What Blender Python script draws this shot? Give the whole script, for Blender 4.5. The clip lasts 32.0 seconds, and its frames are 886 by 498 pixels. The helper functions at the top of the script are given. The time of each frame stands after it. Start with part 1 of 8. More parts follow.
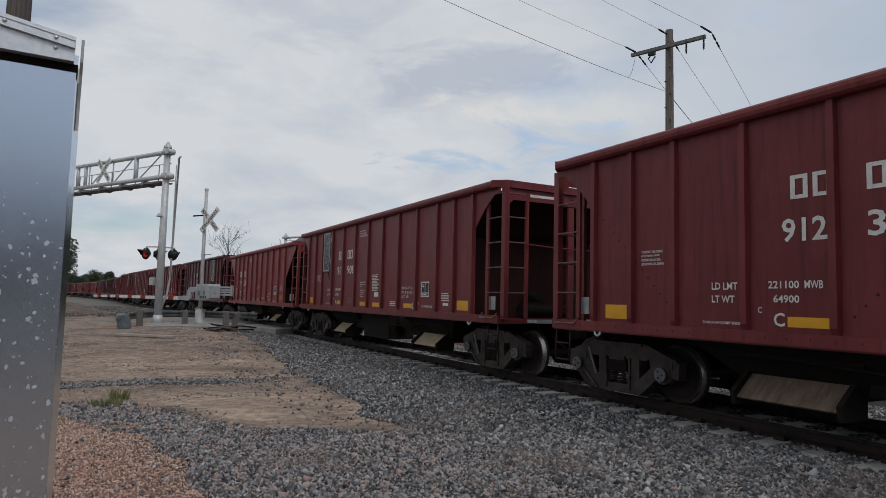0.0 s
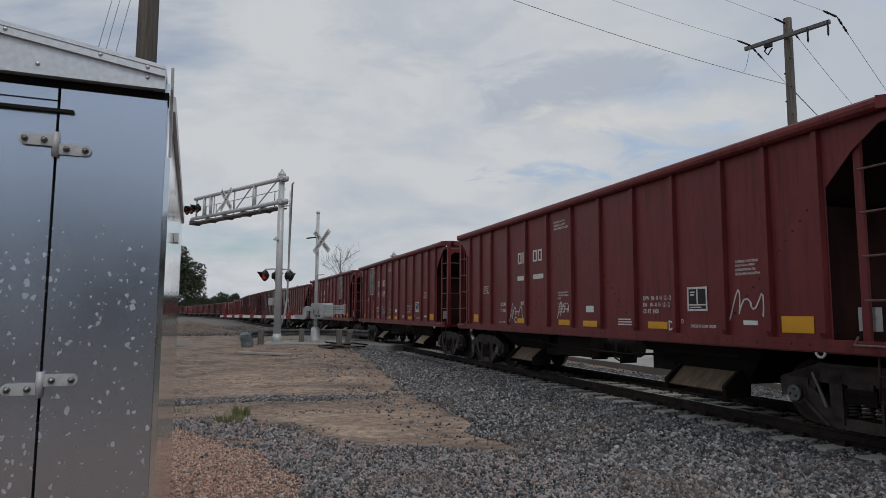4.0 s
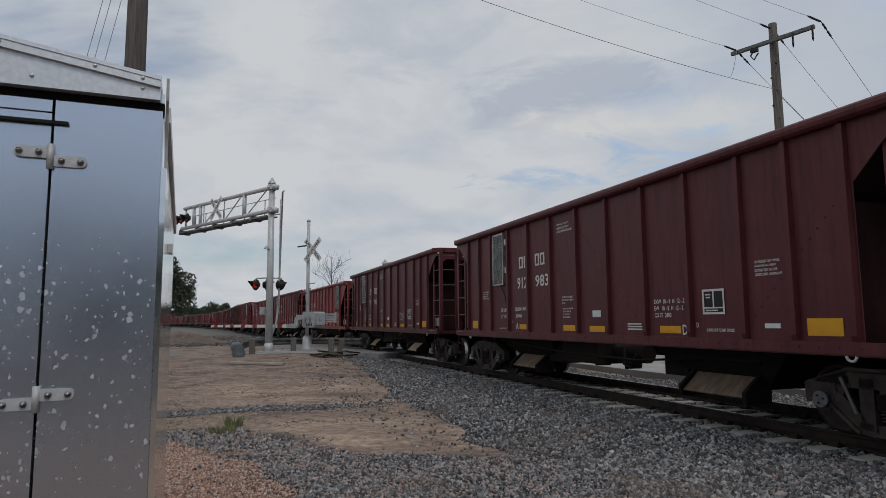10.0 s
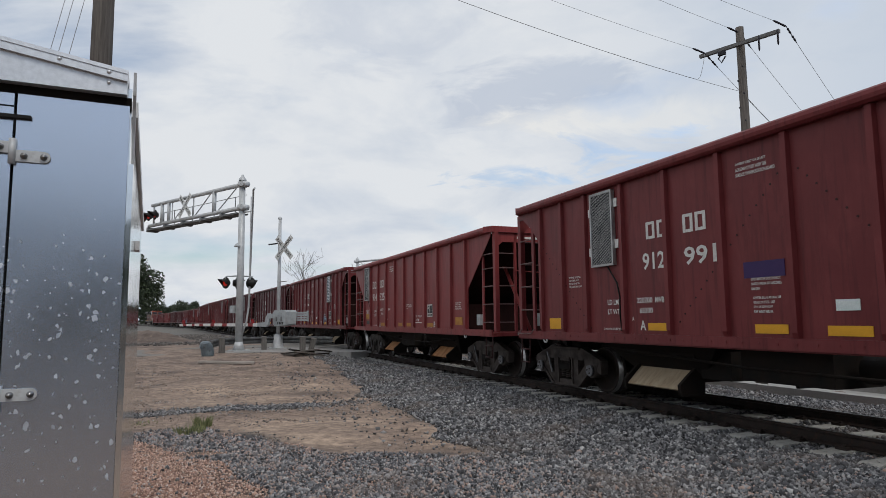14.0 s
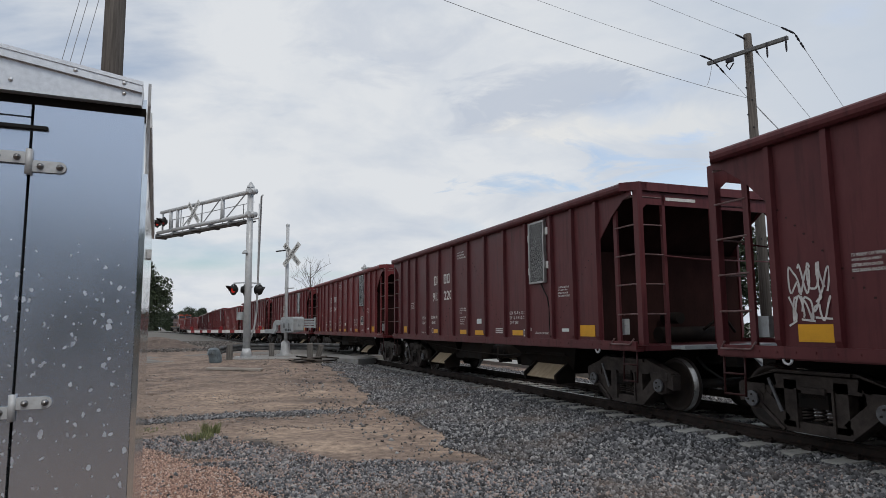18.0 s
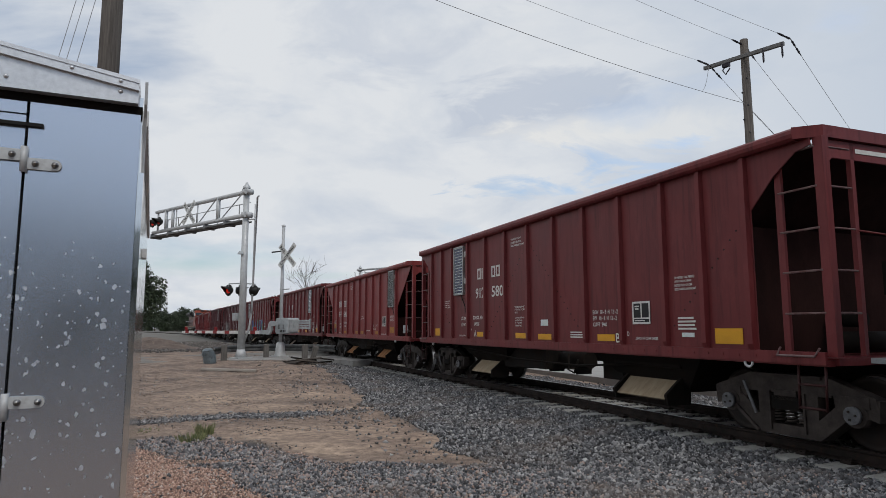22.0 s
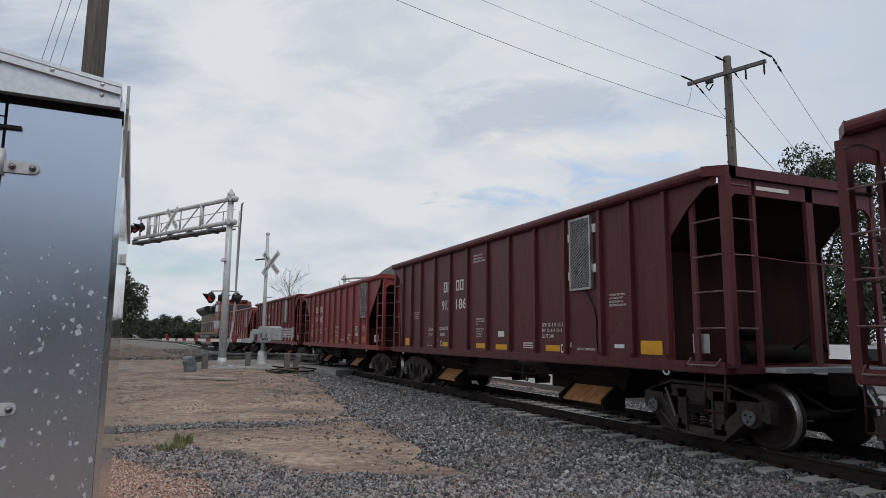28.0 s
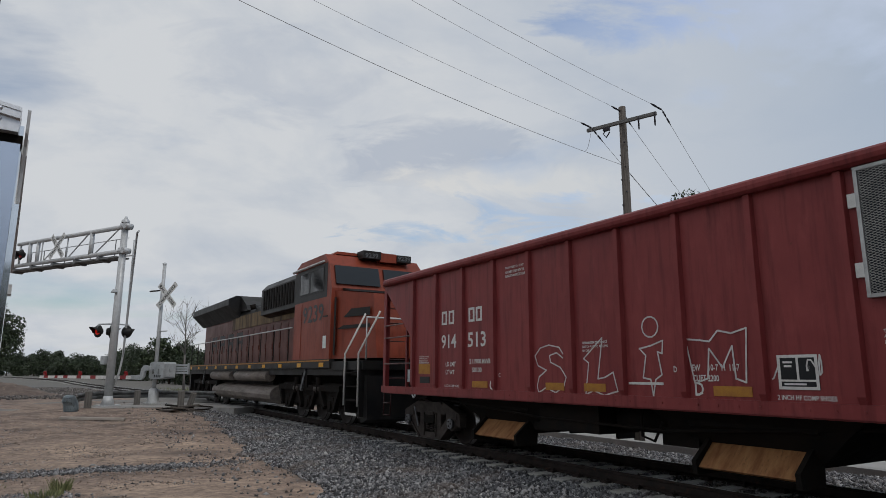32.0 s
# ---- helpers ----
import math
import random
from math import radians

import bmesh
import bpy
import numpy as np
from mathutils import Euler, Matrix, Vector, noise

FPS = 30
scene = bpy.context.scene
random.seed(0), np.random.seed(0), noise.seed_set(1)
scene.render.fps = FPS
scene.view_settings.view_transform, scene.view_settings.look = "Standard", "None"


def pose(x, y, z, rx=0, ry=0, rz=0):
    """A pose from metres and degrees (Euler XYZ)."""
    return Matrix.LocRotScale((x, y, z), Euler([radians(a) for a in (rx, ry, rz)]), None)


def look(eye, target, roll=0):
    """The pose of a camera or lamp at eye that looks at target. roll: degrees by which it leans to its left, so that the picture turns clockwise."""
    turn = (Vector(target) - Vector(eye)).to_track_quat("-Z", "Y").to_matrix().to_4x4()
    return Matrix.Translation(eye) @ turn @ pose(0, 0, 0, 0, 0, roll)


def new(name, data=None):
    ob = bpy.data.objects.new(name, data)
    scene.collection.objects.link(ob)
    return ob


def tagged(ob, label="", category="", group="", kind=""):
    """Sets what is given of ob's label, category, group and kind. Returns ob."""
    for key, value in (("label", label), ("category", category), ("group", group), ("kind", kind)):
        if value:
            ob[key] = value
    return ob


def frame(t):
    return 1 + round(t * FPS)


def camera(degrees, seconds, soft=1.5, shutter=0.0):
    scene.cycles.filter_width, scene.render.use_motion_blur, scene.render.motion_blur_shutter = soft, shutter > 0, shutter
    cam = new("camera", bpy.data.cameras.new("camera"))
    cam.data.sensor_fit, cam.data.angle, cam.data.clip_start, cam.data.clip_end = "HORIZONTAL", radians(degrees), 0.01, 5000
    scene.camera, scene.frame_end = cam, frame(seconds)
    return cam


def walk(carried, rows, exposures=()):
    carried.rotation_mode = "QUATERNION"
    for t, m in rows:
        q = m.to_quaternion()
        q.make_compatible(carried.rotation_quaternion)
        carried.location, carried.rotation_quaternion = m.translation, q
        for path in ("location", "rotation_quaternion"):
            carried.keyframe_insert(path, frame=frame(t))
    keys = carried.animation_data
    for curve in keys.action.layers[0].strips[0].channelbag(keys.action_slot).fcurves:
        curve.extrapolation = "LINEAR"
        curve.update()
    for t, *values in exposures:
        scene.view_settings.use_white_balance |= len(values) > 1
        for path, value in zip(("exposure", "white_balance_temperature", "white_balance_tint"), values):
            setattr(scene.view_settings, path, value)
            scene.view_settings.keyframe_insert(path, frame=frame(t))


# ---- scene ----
cam = camera(69.4, 32.0, soft=0.5)
PATH = [
    (0, (0.032, -0.168, 1.386), (0.015, 1.825, 1.546), 1.4),
    (0.5, (0.05, -0.096, 1.385), (-0.052, 1.894, 1.552), 1.2),
    (1, (0.093, -0.059, 1.388), (-0.092, 1.924, 1.566), 1.1),
    (1.5, (0.092, -0.039, 1.393), (-0.159, 1.936, 1.581), 0.9),
    (2, (0.075, -0.031, 1.395), (-0.224, 1.937, 1.595), 0.8),
    (2.5, (0.064, -0.028, 1.396), (-0.267, 1.934, 1.603), 0.6),
    (3, (0.064, -0.027, 1.398), (-0.281, 1.932, 1.607), 0.5),
    (3.5, (0.063, -0.024, 1.398), (-0.284, 1.935, 1.601), 0.4),
    (5.5, (0.056, -0.023, 1.399), (-0.29, 1.936, 1.6), -0.2),
    (6, (0.055, -0.026, 1.399), (-0.293, 1.932, 1.607), -0.3),
    (6.5, (0.054, -0.031, 1.401), (-0.294, 1.927, 1.614), -0.3),
    (7, (0.05, -0.035, 1.401), (-0.295, 1.923, 1.617), -0.4),
    (7.5, (0.052, -0.034, 1.402), (-0.29, 1.924, 1.618), -0.4),
    (8, (0.047, -0.029, 1.402), (-0.29, 1.931, 1.619), -0.5),
    (8.5, (0.045, -0.027, 1.403), (-0.285, 1.933, 1.621), -0.5),
    (9, (0.047, -0.031, 1.401), (-0.277, 1.931, 1.622), -0.5),
    (9.5, (0.042, -0.027, 1.401), (-0.278, 1.935, 1.623), -0.5),
    (10, (0.038, -0.026, 1.402), (-0.28, 1.936, 1.624), -0.5),
    (10.5, (0.036, -0.027, 1.402), (-0.278, 1.936, 1.624), -0.5),
    (11, (0.037, -0.024, 1.403), (-0.272, 1.939, 1.625), -0.5),
    (11.5, (0.037, -0.022, 1.403), (-0.26, 1.945, 1.618), -0.5),
    (12, (0.036, -0.02, 1.402), (-0.244, 1.95, 1.61), -0.6),
    (12.5, (0.039, -0.018, 1.401), (-0.224, 1.954, 1.604), -0.6),
    (13, (0.037, -0.015, 1.402), (-0.213, 1.959, 1.609), -0.6),
    (13.5, (0.043, -0.024, 1.401), (-0.197, 1.95, 1.614), -0.6),
    (14, (0.042, -0.031, 1.401), (-0.192, 1.944, 1.617), -0.6),
    (14.5, (0.037, -0.034, 1.403), (-0.196, 1.941, 1.62), -0.6),
    (15, (0.04, -0.039, 1.404), (-0.195, 1.936, 1.622), -0.6),
    (15.5, (0.041, -0.038, 1.402), (-0.197, 1.935, 1.622), -0.7),
    (17.5, (0.036, -0.042, 1.404), (-0.217, 1.928, 1.641), -0.6),
    (18, (0.031, -0.04, 1.408), (-0.224, 1.929, 1.645), -0.5),
    (18.5, (0.031, -0.039, 1.405), (-0.225, 1.93, 1.644), -0.5),
    (19, (0.029, -0.039, 1.406), (-0.224, 1.93, 1.645), -0.4),
    (19.5, (0.03, -0.042, 1.405), (-0.222, 1.928, 1.643), -0.3),
    (20, (0.032, -0.042, 1.406), (-0.219, 1.928, 1.644), -0.3),
    (20.5, (0.031, -0.039, 1.405), (-0.218, 1.93, 1.646), -0.2),
    (21, (0.03, -0.036, 1.407), (-0.217, 1.934, 1.648), -0.2),
    (21.5, (0.028, -0.033, 1.406), (-0.217, 1.937, 1.648), -0.1),
    (22, (0.026, -0.034, 1.406), (-0.216, 1.937, 1.65), -0.1),
    (22.5, (0.029, -0.038, 1.405), (-0.21, 1.933, 1.65), 0.0),
    (23, (0.027, -0.04, 1.406), (-0.204, 1.932, 1.652), 0.1),
    (23.5, (0.03, -0.042, 1.405), (-0.195, 1.93, 1.655), 0.2),
    (24, (0.025, -0.038, 1.407), (-0.195, 1.934, 1.661), 0.3),
    (24.5, (0.026, -0.038, 1.407), (-0.189, 1.933, 1.668), 0.4),
    (25, (0.028, -0.04, 1.409), (-0.182, 1.931, 1.676), 0.4),
    (25.5, (0.033, -0.043, 1.41), (-0.171, 1.928, 1.682), 0.5),
    (27.5, (0.029, -0.026, 1.407), (-0.165, 1.946, 1.676), 0.5),
    (28, (0.032, -0.028, 1.406), (-0.163, 1.943, 1.681), 0.5),
    (28.5, (0.029, -0.031, 1.408), (-0.168, 1.938, 1.693), 0.5),
    (29, (0.026, -0.039, 1.408), (-0.168, 1.929, 1.705), 0.5),
    (29.5, (0.026, -0.049, 1.41), (-0.162, 1.918, 1.718), 0.5),
    (30, (0.028, -0.053, 1.41), (-0.152, 1.913, 1.727), 0.5),
    (30.5, (0.023, -0.051, 1.409), (-0.142, 1.916, 1.736), 0.5),
    (31, (0.018, -0.05, 1.41), (-0.115, 1.916, 1.75), 0.5),
    (31.5, (0.016, -0.054, 1.408), (-0.043, 1.913, 1.768), 0.4),
    (32, (0.025, -0.091, 1.401), (0.117, 1.87, 1.784), 0.2),
]
walk(cam, [(t, look(eye, target, roll)) for t, eye, target, roll in PATH], [(0, 0.03), (1, 0.12), (2, -0.05), (3, -0.13), (13.2, -0.12), (14, 0.26), (15, 0.24), (28.5, 0.2), (30, 0.01), (32, -0.02)])

# ---- track ----
HEAD, OFF, S_STRAIGHT, RADIUS = radians(28.3), 8.05, 8.0, 1400.0
ALONG = Vector((-math.sin(HEAD), math.cos(HEAD), 0))
SIDE = Vector((math.cos(HEAD), math.sin(HEAD), 0))


def swing(s):
    """How far the line swings out to its near side on the far bend."""
    return 0.88 * (1 - np.cos(2 * math.pi * np.clip((s - 28) / 120, 0, 1)))


def track(s):
    """Centre line at s metres up the line, and its heading."""
    if s <= S_STRAIGHT:
        return SIDE * OFF + ALONG * s, HEAD
    th = (s - S_STRAIGHT) / RADIUS
    p = SIDE * OFF + ALONG * S_STRAIGHT + RADIUS * (math.sin(th) * ALONG - (1 - math.cos(th)) * SIDE)
    p = p - SIDE * float(swing(s))
    return p, HEAD + th + float(swing(s + 0.5) - swing(s - 0.5))


def track_point(s, lateral, z):
    p, a = track(s)
    return p + Vector((math.cos(a), math.sin(a), 0)) * lateral + Vector((0, 0, z))


def on_track(s):
    p, a = track(s)
    return pose(p.x, p.y, 0, 0, 0, math.degrees(a) - 90)


PITCH = 14.588
RUN = [(0, 10.97), (4, 59.79), (8, 108.58), (12, 157.64), (16, 207.06), (20, 254.83), (24, 302.41), (28, 350.17), (32, 399.22)]
CAR_SHIFT = {1: 0.11, 2: 0.51, 3: -0.07, 4: -0.25, 5: 0.17, 6: 0.13, 7: 0.47, 8: -0.14, 9: -0.39, 10: 0.02, 11: 0.46, 12: 0.26, 13: 0.2, 14: -0.06, 15: 0.1, 16: -0.24, 17: 0.2, 18: 0.27, 19: 0.43, 20: 0.65, 21: 0.07, 22: -0.44, 23: 0.17, 24: -0.04, 25: 0.38, 26: 0.09, 27: 0.15, 28: -0.1}


def run(t):
    """Metres the train has gone by t: a smooth curve through RUN."""
    ts, us = [a for a, b in RUN], [b for a, b in RUN]
    slopes = np.gradient(us, ts)
    i = min(max(int(t // 4), 0), len(ts) - 2)
    h, q = ts[i + 1] - ts[i], (t - ts[i]) / (ts[i + 1] - ts[i])
    return (2 * q**3 - 3 * q**2 + 1) * us[i] + (q**3 - 2 * q**2 + q) * h * slopes[i] + (3 * q**2 - 2 * q**3) * us[i + 1] + (q**3 - q**2) * h * slopes[i + 1]


def car_s(k, t):
    return PITCH * k - run(t) - 2.1 + CAR_SHIFT.get(k, 0)

# ---- light ----
world = bpy.data.worlds.new("sky")
scene.world = world
world.use_nodes = True
wn, wl = world.node_tree.nodes, world.node_tree.links
wn.clear()


def wnode(kind, **kw):
    n = wn.new(kind)
    for k, v in kw.items():
        n.inputs[k].default_value = v
    return n


def wmath(op, a, b=None, c=None, clamp=False):
    n = wn.new("ShaderNodeMath")
    n.operation, n.use_clamp = op, clamp
    for i, v in enumerate((a, b, c)):
        if v is None:
            continue
        if isinstance(v, (int, float)):
            n.inputs[i].default_value = v
        else:
            wl.new(v, n.inputs[i])
    return n.outputs[0]


w_out, w_bg, w_sky = wn.new("ShaderNodeOutputWorld"), wn.new("ShaderNodeBackground"), wn.new("ShaderNodeTexSky")
w_sky.sky_type, w_sky.sun_disc = "NISHITA", False
w_sky.sun_elevation, w_sky.sun_rotation = radians(42), radians(60)
w_tc, w_sep = wn.new("ShaderNodeTexCoord"), wn.new("ShaderNodeSeparateXYZ")
wl.new(w_tc.outputs["Generated"], w_sep.inputs[0])
# the cloud layer lies on a plane high above: direction / (height + a little)
w_lift = wmath("ADD", wmath("MAXIMUM", w_sep.outputs[2], 0.0), 0.3)
w_u, w_v = wmath("DIVIDE", w_sep.outputs[0], w_lift), wmath("DIVIDE", w_sep.outputs[1], w_lift)
w_com = wn.new("ShaderNodeCombineXYZ")
wl.new(w_u, w_com.inputs[0])
wl.new(w_v, w_com.inputs[1])
w_map = wn.new("ShaderNodeMapping")
w_map.inputs["Location"].default_value = (2.2, 0.9, 0)
w_map.inputs["Rotation"].default_value = (0, 0, radians(-25))
w_map.inputs["Scale"].default_value = (1.0, 1.7, 1)
wl.new(w_com.outputs[0], w_map.inputs[0])
w_n1 = wnode("ShaderNodeTexNoise", Scale=1.15, Detail=9.0, Roughness=0.55, Distortion=0.35)
w_n2 = wnode("ShaderNodeTexNoise", Scale=2.1, Detail=8.0, Roughness=0.58, Distortion=0.3)
wl.new(w_map.outputs[0], w_n1.inputs["Vector"])
wl.new(w_com.outputs[0], w_n2.inputs["Vector"])
w_azim, w_elev = (wmath("DIVIDE", w_sep.outputs[i], wmath("MAXIMUM", w_sep.outputs[1], 0.12)) for i in (0, 2))
w_n3 = wnode("ShaderNodeTexNoise", Scale=3.4, Detail=9.0, Roughness=0.62, Distortion=0.6)
wl.new(w_map.outputs[0], w_n3.inputs["Vector"])
w_rag = wmath("SUBTRACT", w_n3.outputs[0], 0.5)


def cloud_mass(azim, elev, wide, high, ragged=3.0):
    """1 in the heart of a cloud or gap at that bearing and height, with a torn edge."""
    a = wmath("DIVIDE", wmath("SUBTRACT", w_azim, azim), wide)
    e = wmath("DIVIDE", wmath("SUBTRACT", w_elev, elev), high)
    d = wmath("ADD", wmath("MULTIPLY", a, a), wmath("MULTIPLY", e, e))
    return wmath("SUBTRACT", wmath("ADD", 1.0, wmath("MULTIPLY", w_rag, ragged * 2)), d, clamp=True)


def wmix(fac, a, b):
    m = wn.new("ShaderNodeMixRGB")
    for i, v in enumerate((fac, a, b)):
        if isinstance(v, tuple):
            m.inputs[i].default_value = (*v, 1)
        else:
            wl.new(v, m.inputs[i])
    return m.outputs[0]


# mostly closed cloud: thin spots in the noise, one long gap low over the train and small ones higher up
w_cov, w_shade = wn.new("ShaderNodeValToRGB"), wn.new("ShaderNodeValToRGB")
w_cov.color_ramp.elements[0].position, w_cov.color_ramp.elements[1].position = 0.2, 0.42
w_gap = wmath("MAXIMUM", wmath("MULTIPLY", cloud_mass(0.22, 0.24, 0.36, 0.05), 0.2), wmath("MULTIPLY", cloud_mass(0.4, 0.6, 0.2, 0.07), 0.22))
w_gap = wmath("MAXIMUM", w_gap, wmath("MULTIPLY", cloud_mass(-0.45, 0.1, 0.5, 0.07, 0.6), 0.1))
wl.new(wmath("SUBTRACT", w_n1.outputs[0], w_gap), w_cov.inputs[0])
w_shade.color_ramp.elements[0].position, w_shade.color_ramp.elements[1].position = 0.36, 0.56
w_shade.color_ramp.elements[0].color = (4.5, 4.9, 5.5, 1)
w_shade.color_ramp.elements[1].color = (5.65, 5.85, 6.1, 1)
wl.new(w_n2.outputs[0], w_shade.inputs[0])
w_cloud = wmix(wmath("MULTIPLY", cloud_mass(0.02, 0.36, 0.16, 0.075), 0.75), w_shade.outputs[0], (3.7, 4.15, 4.95))
w_cloud = wmix(wmath("MULTIPLY", cloud_mass(-0.22, 0.5, 0.2, 0.09), 0.6), w_cloud, (4.1, 4.5, 5.2))
w_cloud = wmix(wmath("MULTIPLY", cloud_mass(0.16, 0.305, 0.2, 0.035), 0.7), w_cloud, (6.7, 6.6, 6.3))
# thicker and greyer towards the far side of the line
w_thick = wmath("MULTIPLY", wmath("SUBTRACT", w_azim, 0.0), 1.25, clamp=True)
w_cloud = wmix(wmath("MULTIPLY", w_thick, 0.9), w_cloud, (3.45, 4.1, 5.05))
wl.new(wmix(w_cov.outputs[0], w_sky.outputs[0], w_cloud), w_bg.inputs[0])
w_bg.inputs[1].default_value = 0.11
wl.new(w_bg.outputs[0], w_out.inputs[0])

sun = new("sun", bpy.data.lights.new("sun", "SUN"))
sun.data.energy, sun.data.angle, sun.data.color = 1.05, radians(20), (1, 0.95, 0.88)
sun.matrix_world = look((20, -12, 40), (0, 14, 0))

# ---- materials ----


def nodes_of(name):
    m = bpy.data.materials.new(name)
    m.use_nodes = True
    return m, m.node_tree.nodes, m.node_tree.links, m.node_tree.nodes["Principled BSDF"]


def coords(n, l, space="Object", scale=(1, 1, 1)):
    tc, mp = n.new("ShaderNodeTexCoord"), n.new("ShaderNodeMapping")
    mp.inputs["Scale"].default_value = scale
    l.new(tc.outputs[space], mp.inputs[0])
    return mp.outputs[0]


def noise_node(n, l, vec, scale, detail=6.0, rough=0.6):
    t = n.new("ShaderNodeTexNoise")
    t.inputs["Scale"].default_value, t.inputs["Detail"].default_value, t.inputs["Roughness"].default_value = scale, detail, rough
    l.new(vec, t.inputs["Vector"])
    return t.outputs[0]


def ramp(n, l, fac, stops):
    r = n.new("ShaderNodeValToRGB")
    e = r.color_ramp.elements
    while len(e) < len(stops):
        e.new(0.5)
    for el, (p, c) in zip(e, stops):
        el.position, el.color = p, (*c, 1) if len(c) == 3 else c
    l.new(fac, r.inputs[0])
    return r.outputs[0]


def mix(n, l, fac, a, b, blend="MIX"):
    m = n.new("ShaderNodeMixRGB")
    m.blend_type = blend
    for i, v in enumerate((fac, a, b)):
        if isinstance(v, (int, float)):
            m.inputs[i].default_value = v
        elif isinstance(v, tuple):
            m.inputs[i].default_value = (*v, 1)
        else:
            l.new(v, m.inputs[i])
    return m.outputs[0]


def bump(n, l, b, height, strength=0.3, dist=0.01):
    bp = n.new("ShaderNodeBump")
    bp.inputs["Strength"].default_value, bp.inputs["Distance"].default_value = strength, dist
    l.new(height, bp.inputs["Height"])
    l.new(bp.outputs[0], b.inputs["Normal"])


def surface(name, base, second=None, scale=6.0, rough=0.6, metal=0.0, fine=60.0, depth=0.2, stretch=(1, 1, 1), spread=(0.35, 0.65), dirt=None, gloss=0.25):
    """A worn surface: two tones in broad patches, a fine grain, optional dirt, and relief."""
    m, n, l, b = nodes_of(name)
    v = coords(n, l, "Object", stretch)
    big, small = noise_node(n, l, v, scale), noise_node(n, l, v, fine, 4.0)
    second = second or tuple(c * 0.72 for c in base)
    col = mix(n, l, ramp(n, l, big, [(spread[0], (0, 0, 0)), (spread[1], (1, 1, 1))]), base, second)
    col = mix(n, l, 0.25, col, ramp(n, l, small, [(0.3, (0.55, 0.55, 0.55)), (0.7, (1.3, 1.3, 1.3))]), "MULTIPLY")
    if dirt:
        spots = noise_node(n, l, v, scale * 3.1, 8.0, 0.7)
        col = mix(n, l, ramp(n, l, spots, [(0.56, (0, 0, 0)), (0.7, (0.8, 0.8, 0.8))]), col, dirt)
    l.new(col, b.inputs["Base Color"])
    l.new(ramp(n, l, big, [(0.3, (rough * 0.8,) * 3), (0.7, (min(1, rough * 1.15),) * 3)]), b.inputs["Roughness"])
    b.inputs["Metallic"].default_value = metal
    b.inputs["Specular IOR Level"].default_value = gloss
    if depth:
        bump(n, l, b, small, depth, 0.004)
    return m


def paint(name, base, faded, rust=(0.09, 0.035, 0.02)):
    """Old car paint: faded patches, downward streaks of grime, rust specks."""
    m, n, l, b = nodes_of(name)
    v = coords(n, l)
    streak = noise_node(n, l, coords(n, l, "Object", (5.0, 5.0, 0.35)), 2.2, 6.0)
    patch, speck, fine = noise_node(n, l, v, 1.1), noise_node(n, l, v, 14.0, 8.0, 0.75), noise_node(n, l, v, 90.0, 3.0)
    info = n.new("ShaderNodeObjectInfo")
    col = mix(n, l, ramp(n, l, patch, [(0.36, (0, 0, 0)), (0.66, (1, 1, 1))]), base, faded)
    col = mix(n, l, ramp(n, l, streak, [(0.5, (0, 0, 0)), (0.76, (0.7, 0.7, 0.7))]), col, tuple(c * 0.4 for c in base))
    dusty = noise_node(n, l, coords(n, l, "Object", (1.6, 1.6, 0.5)), 3.3, 7.0, 0.65)
    col = mix(n, l, ramp(n, l, dusty, [(0.52, (0, 0, 0)), (0.75, (0.45, 0.45, 0.45))]), col, tuple(c * 1.25 + 0.008 for c in faded))
    col = mix(n, l, ramp(n, l, speck, [(0.64, (0, 0, 0)), (0.72, (0.8, 0.8, 0.8))]), col, rust)
    col = mix(n, l, 0.5, col, ramp(n, l, info.outputs["Random"], [(0, (0.85, 0.85, 0.85)), (1, (1.15, 1.15, 1.15))]), "MULTIPLY")
    l.new(col, b.inputs["Base Color"])
    l.new(ramp(n, l, patch, [(0.3, (0.36,) * 3), (0.7, (0.56,) * 3)]), b.inputs["Roughness"])
    b.inputs["Specular IOR Level"].default_value = 0.22
    bump(n, l, b, fine, 0.08, 0.003)
    return m


MAROON = paint("maroon_paint", (0.136, 0.023, 0.025), (0.172, 0.035, 0.036))
BROWN = paint("brown_paint", (0.084, 0.0195, 0.023), (0.108, 0.029, 0.031))
REDDISH = paint("red_oxide_paint", (0.19, 0.032, 0.033), (0.235, 0.047, 0.046))
ORANGE = paint("orange_paint", (0.27, 0.05, 0.024), (0.19, 0.042, 0.025), (0.04, 0.022, 0.016))
SOOTY_ORANGE = paint("sooty_orange_paint", (0.13, 0.03, 0.018), (0.075, 0.023, 0.017), (0.015, 0.015, 0.012))
SOOTY_MAROON = paint("sooty_maroon_paint", (0.05, 0.014, 0.0135), (0.026, 0.0088, 0.0085))
BLACK_PAINT = surface("black_paint", (0.012, 0.012, 0.013), (0.024, 0.022, 0.02), 2.0, 0.5, gloss=0.2)
# maroon sheet inside the car ends, base colour darkened to carry their shade
SHADED_SHEET = surface("shaded_brown_sheet", (0.03, 0.0135, 0.0125), (0.018, 0.0095, 0.009), 2.0, 0.9, 0.0, 50, 0.2, (1, 1, 0.4), gloss=0.03)
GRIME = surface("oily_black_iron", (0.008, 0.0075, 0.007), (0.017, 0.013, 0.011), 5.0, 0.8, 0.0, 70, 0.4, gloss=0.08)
FRAME_IRON = surface("grey_brown_cast_iron", (0.066, 0.054, 0.048), (0.032, 0.026, 0.024), 6.0, 0.55, 0.0, 60, 0.4, gloss=0.15)
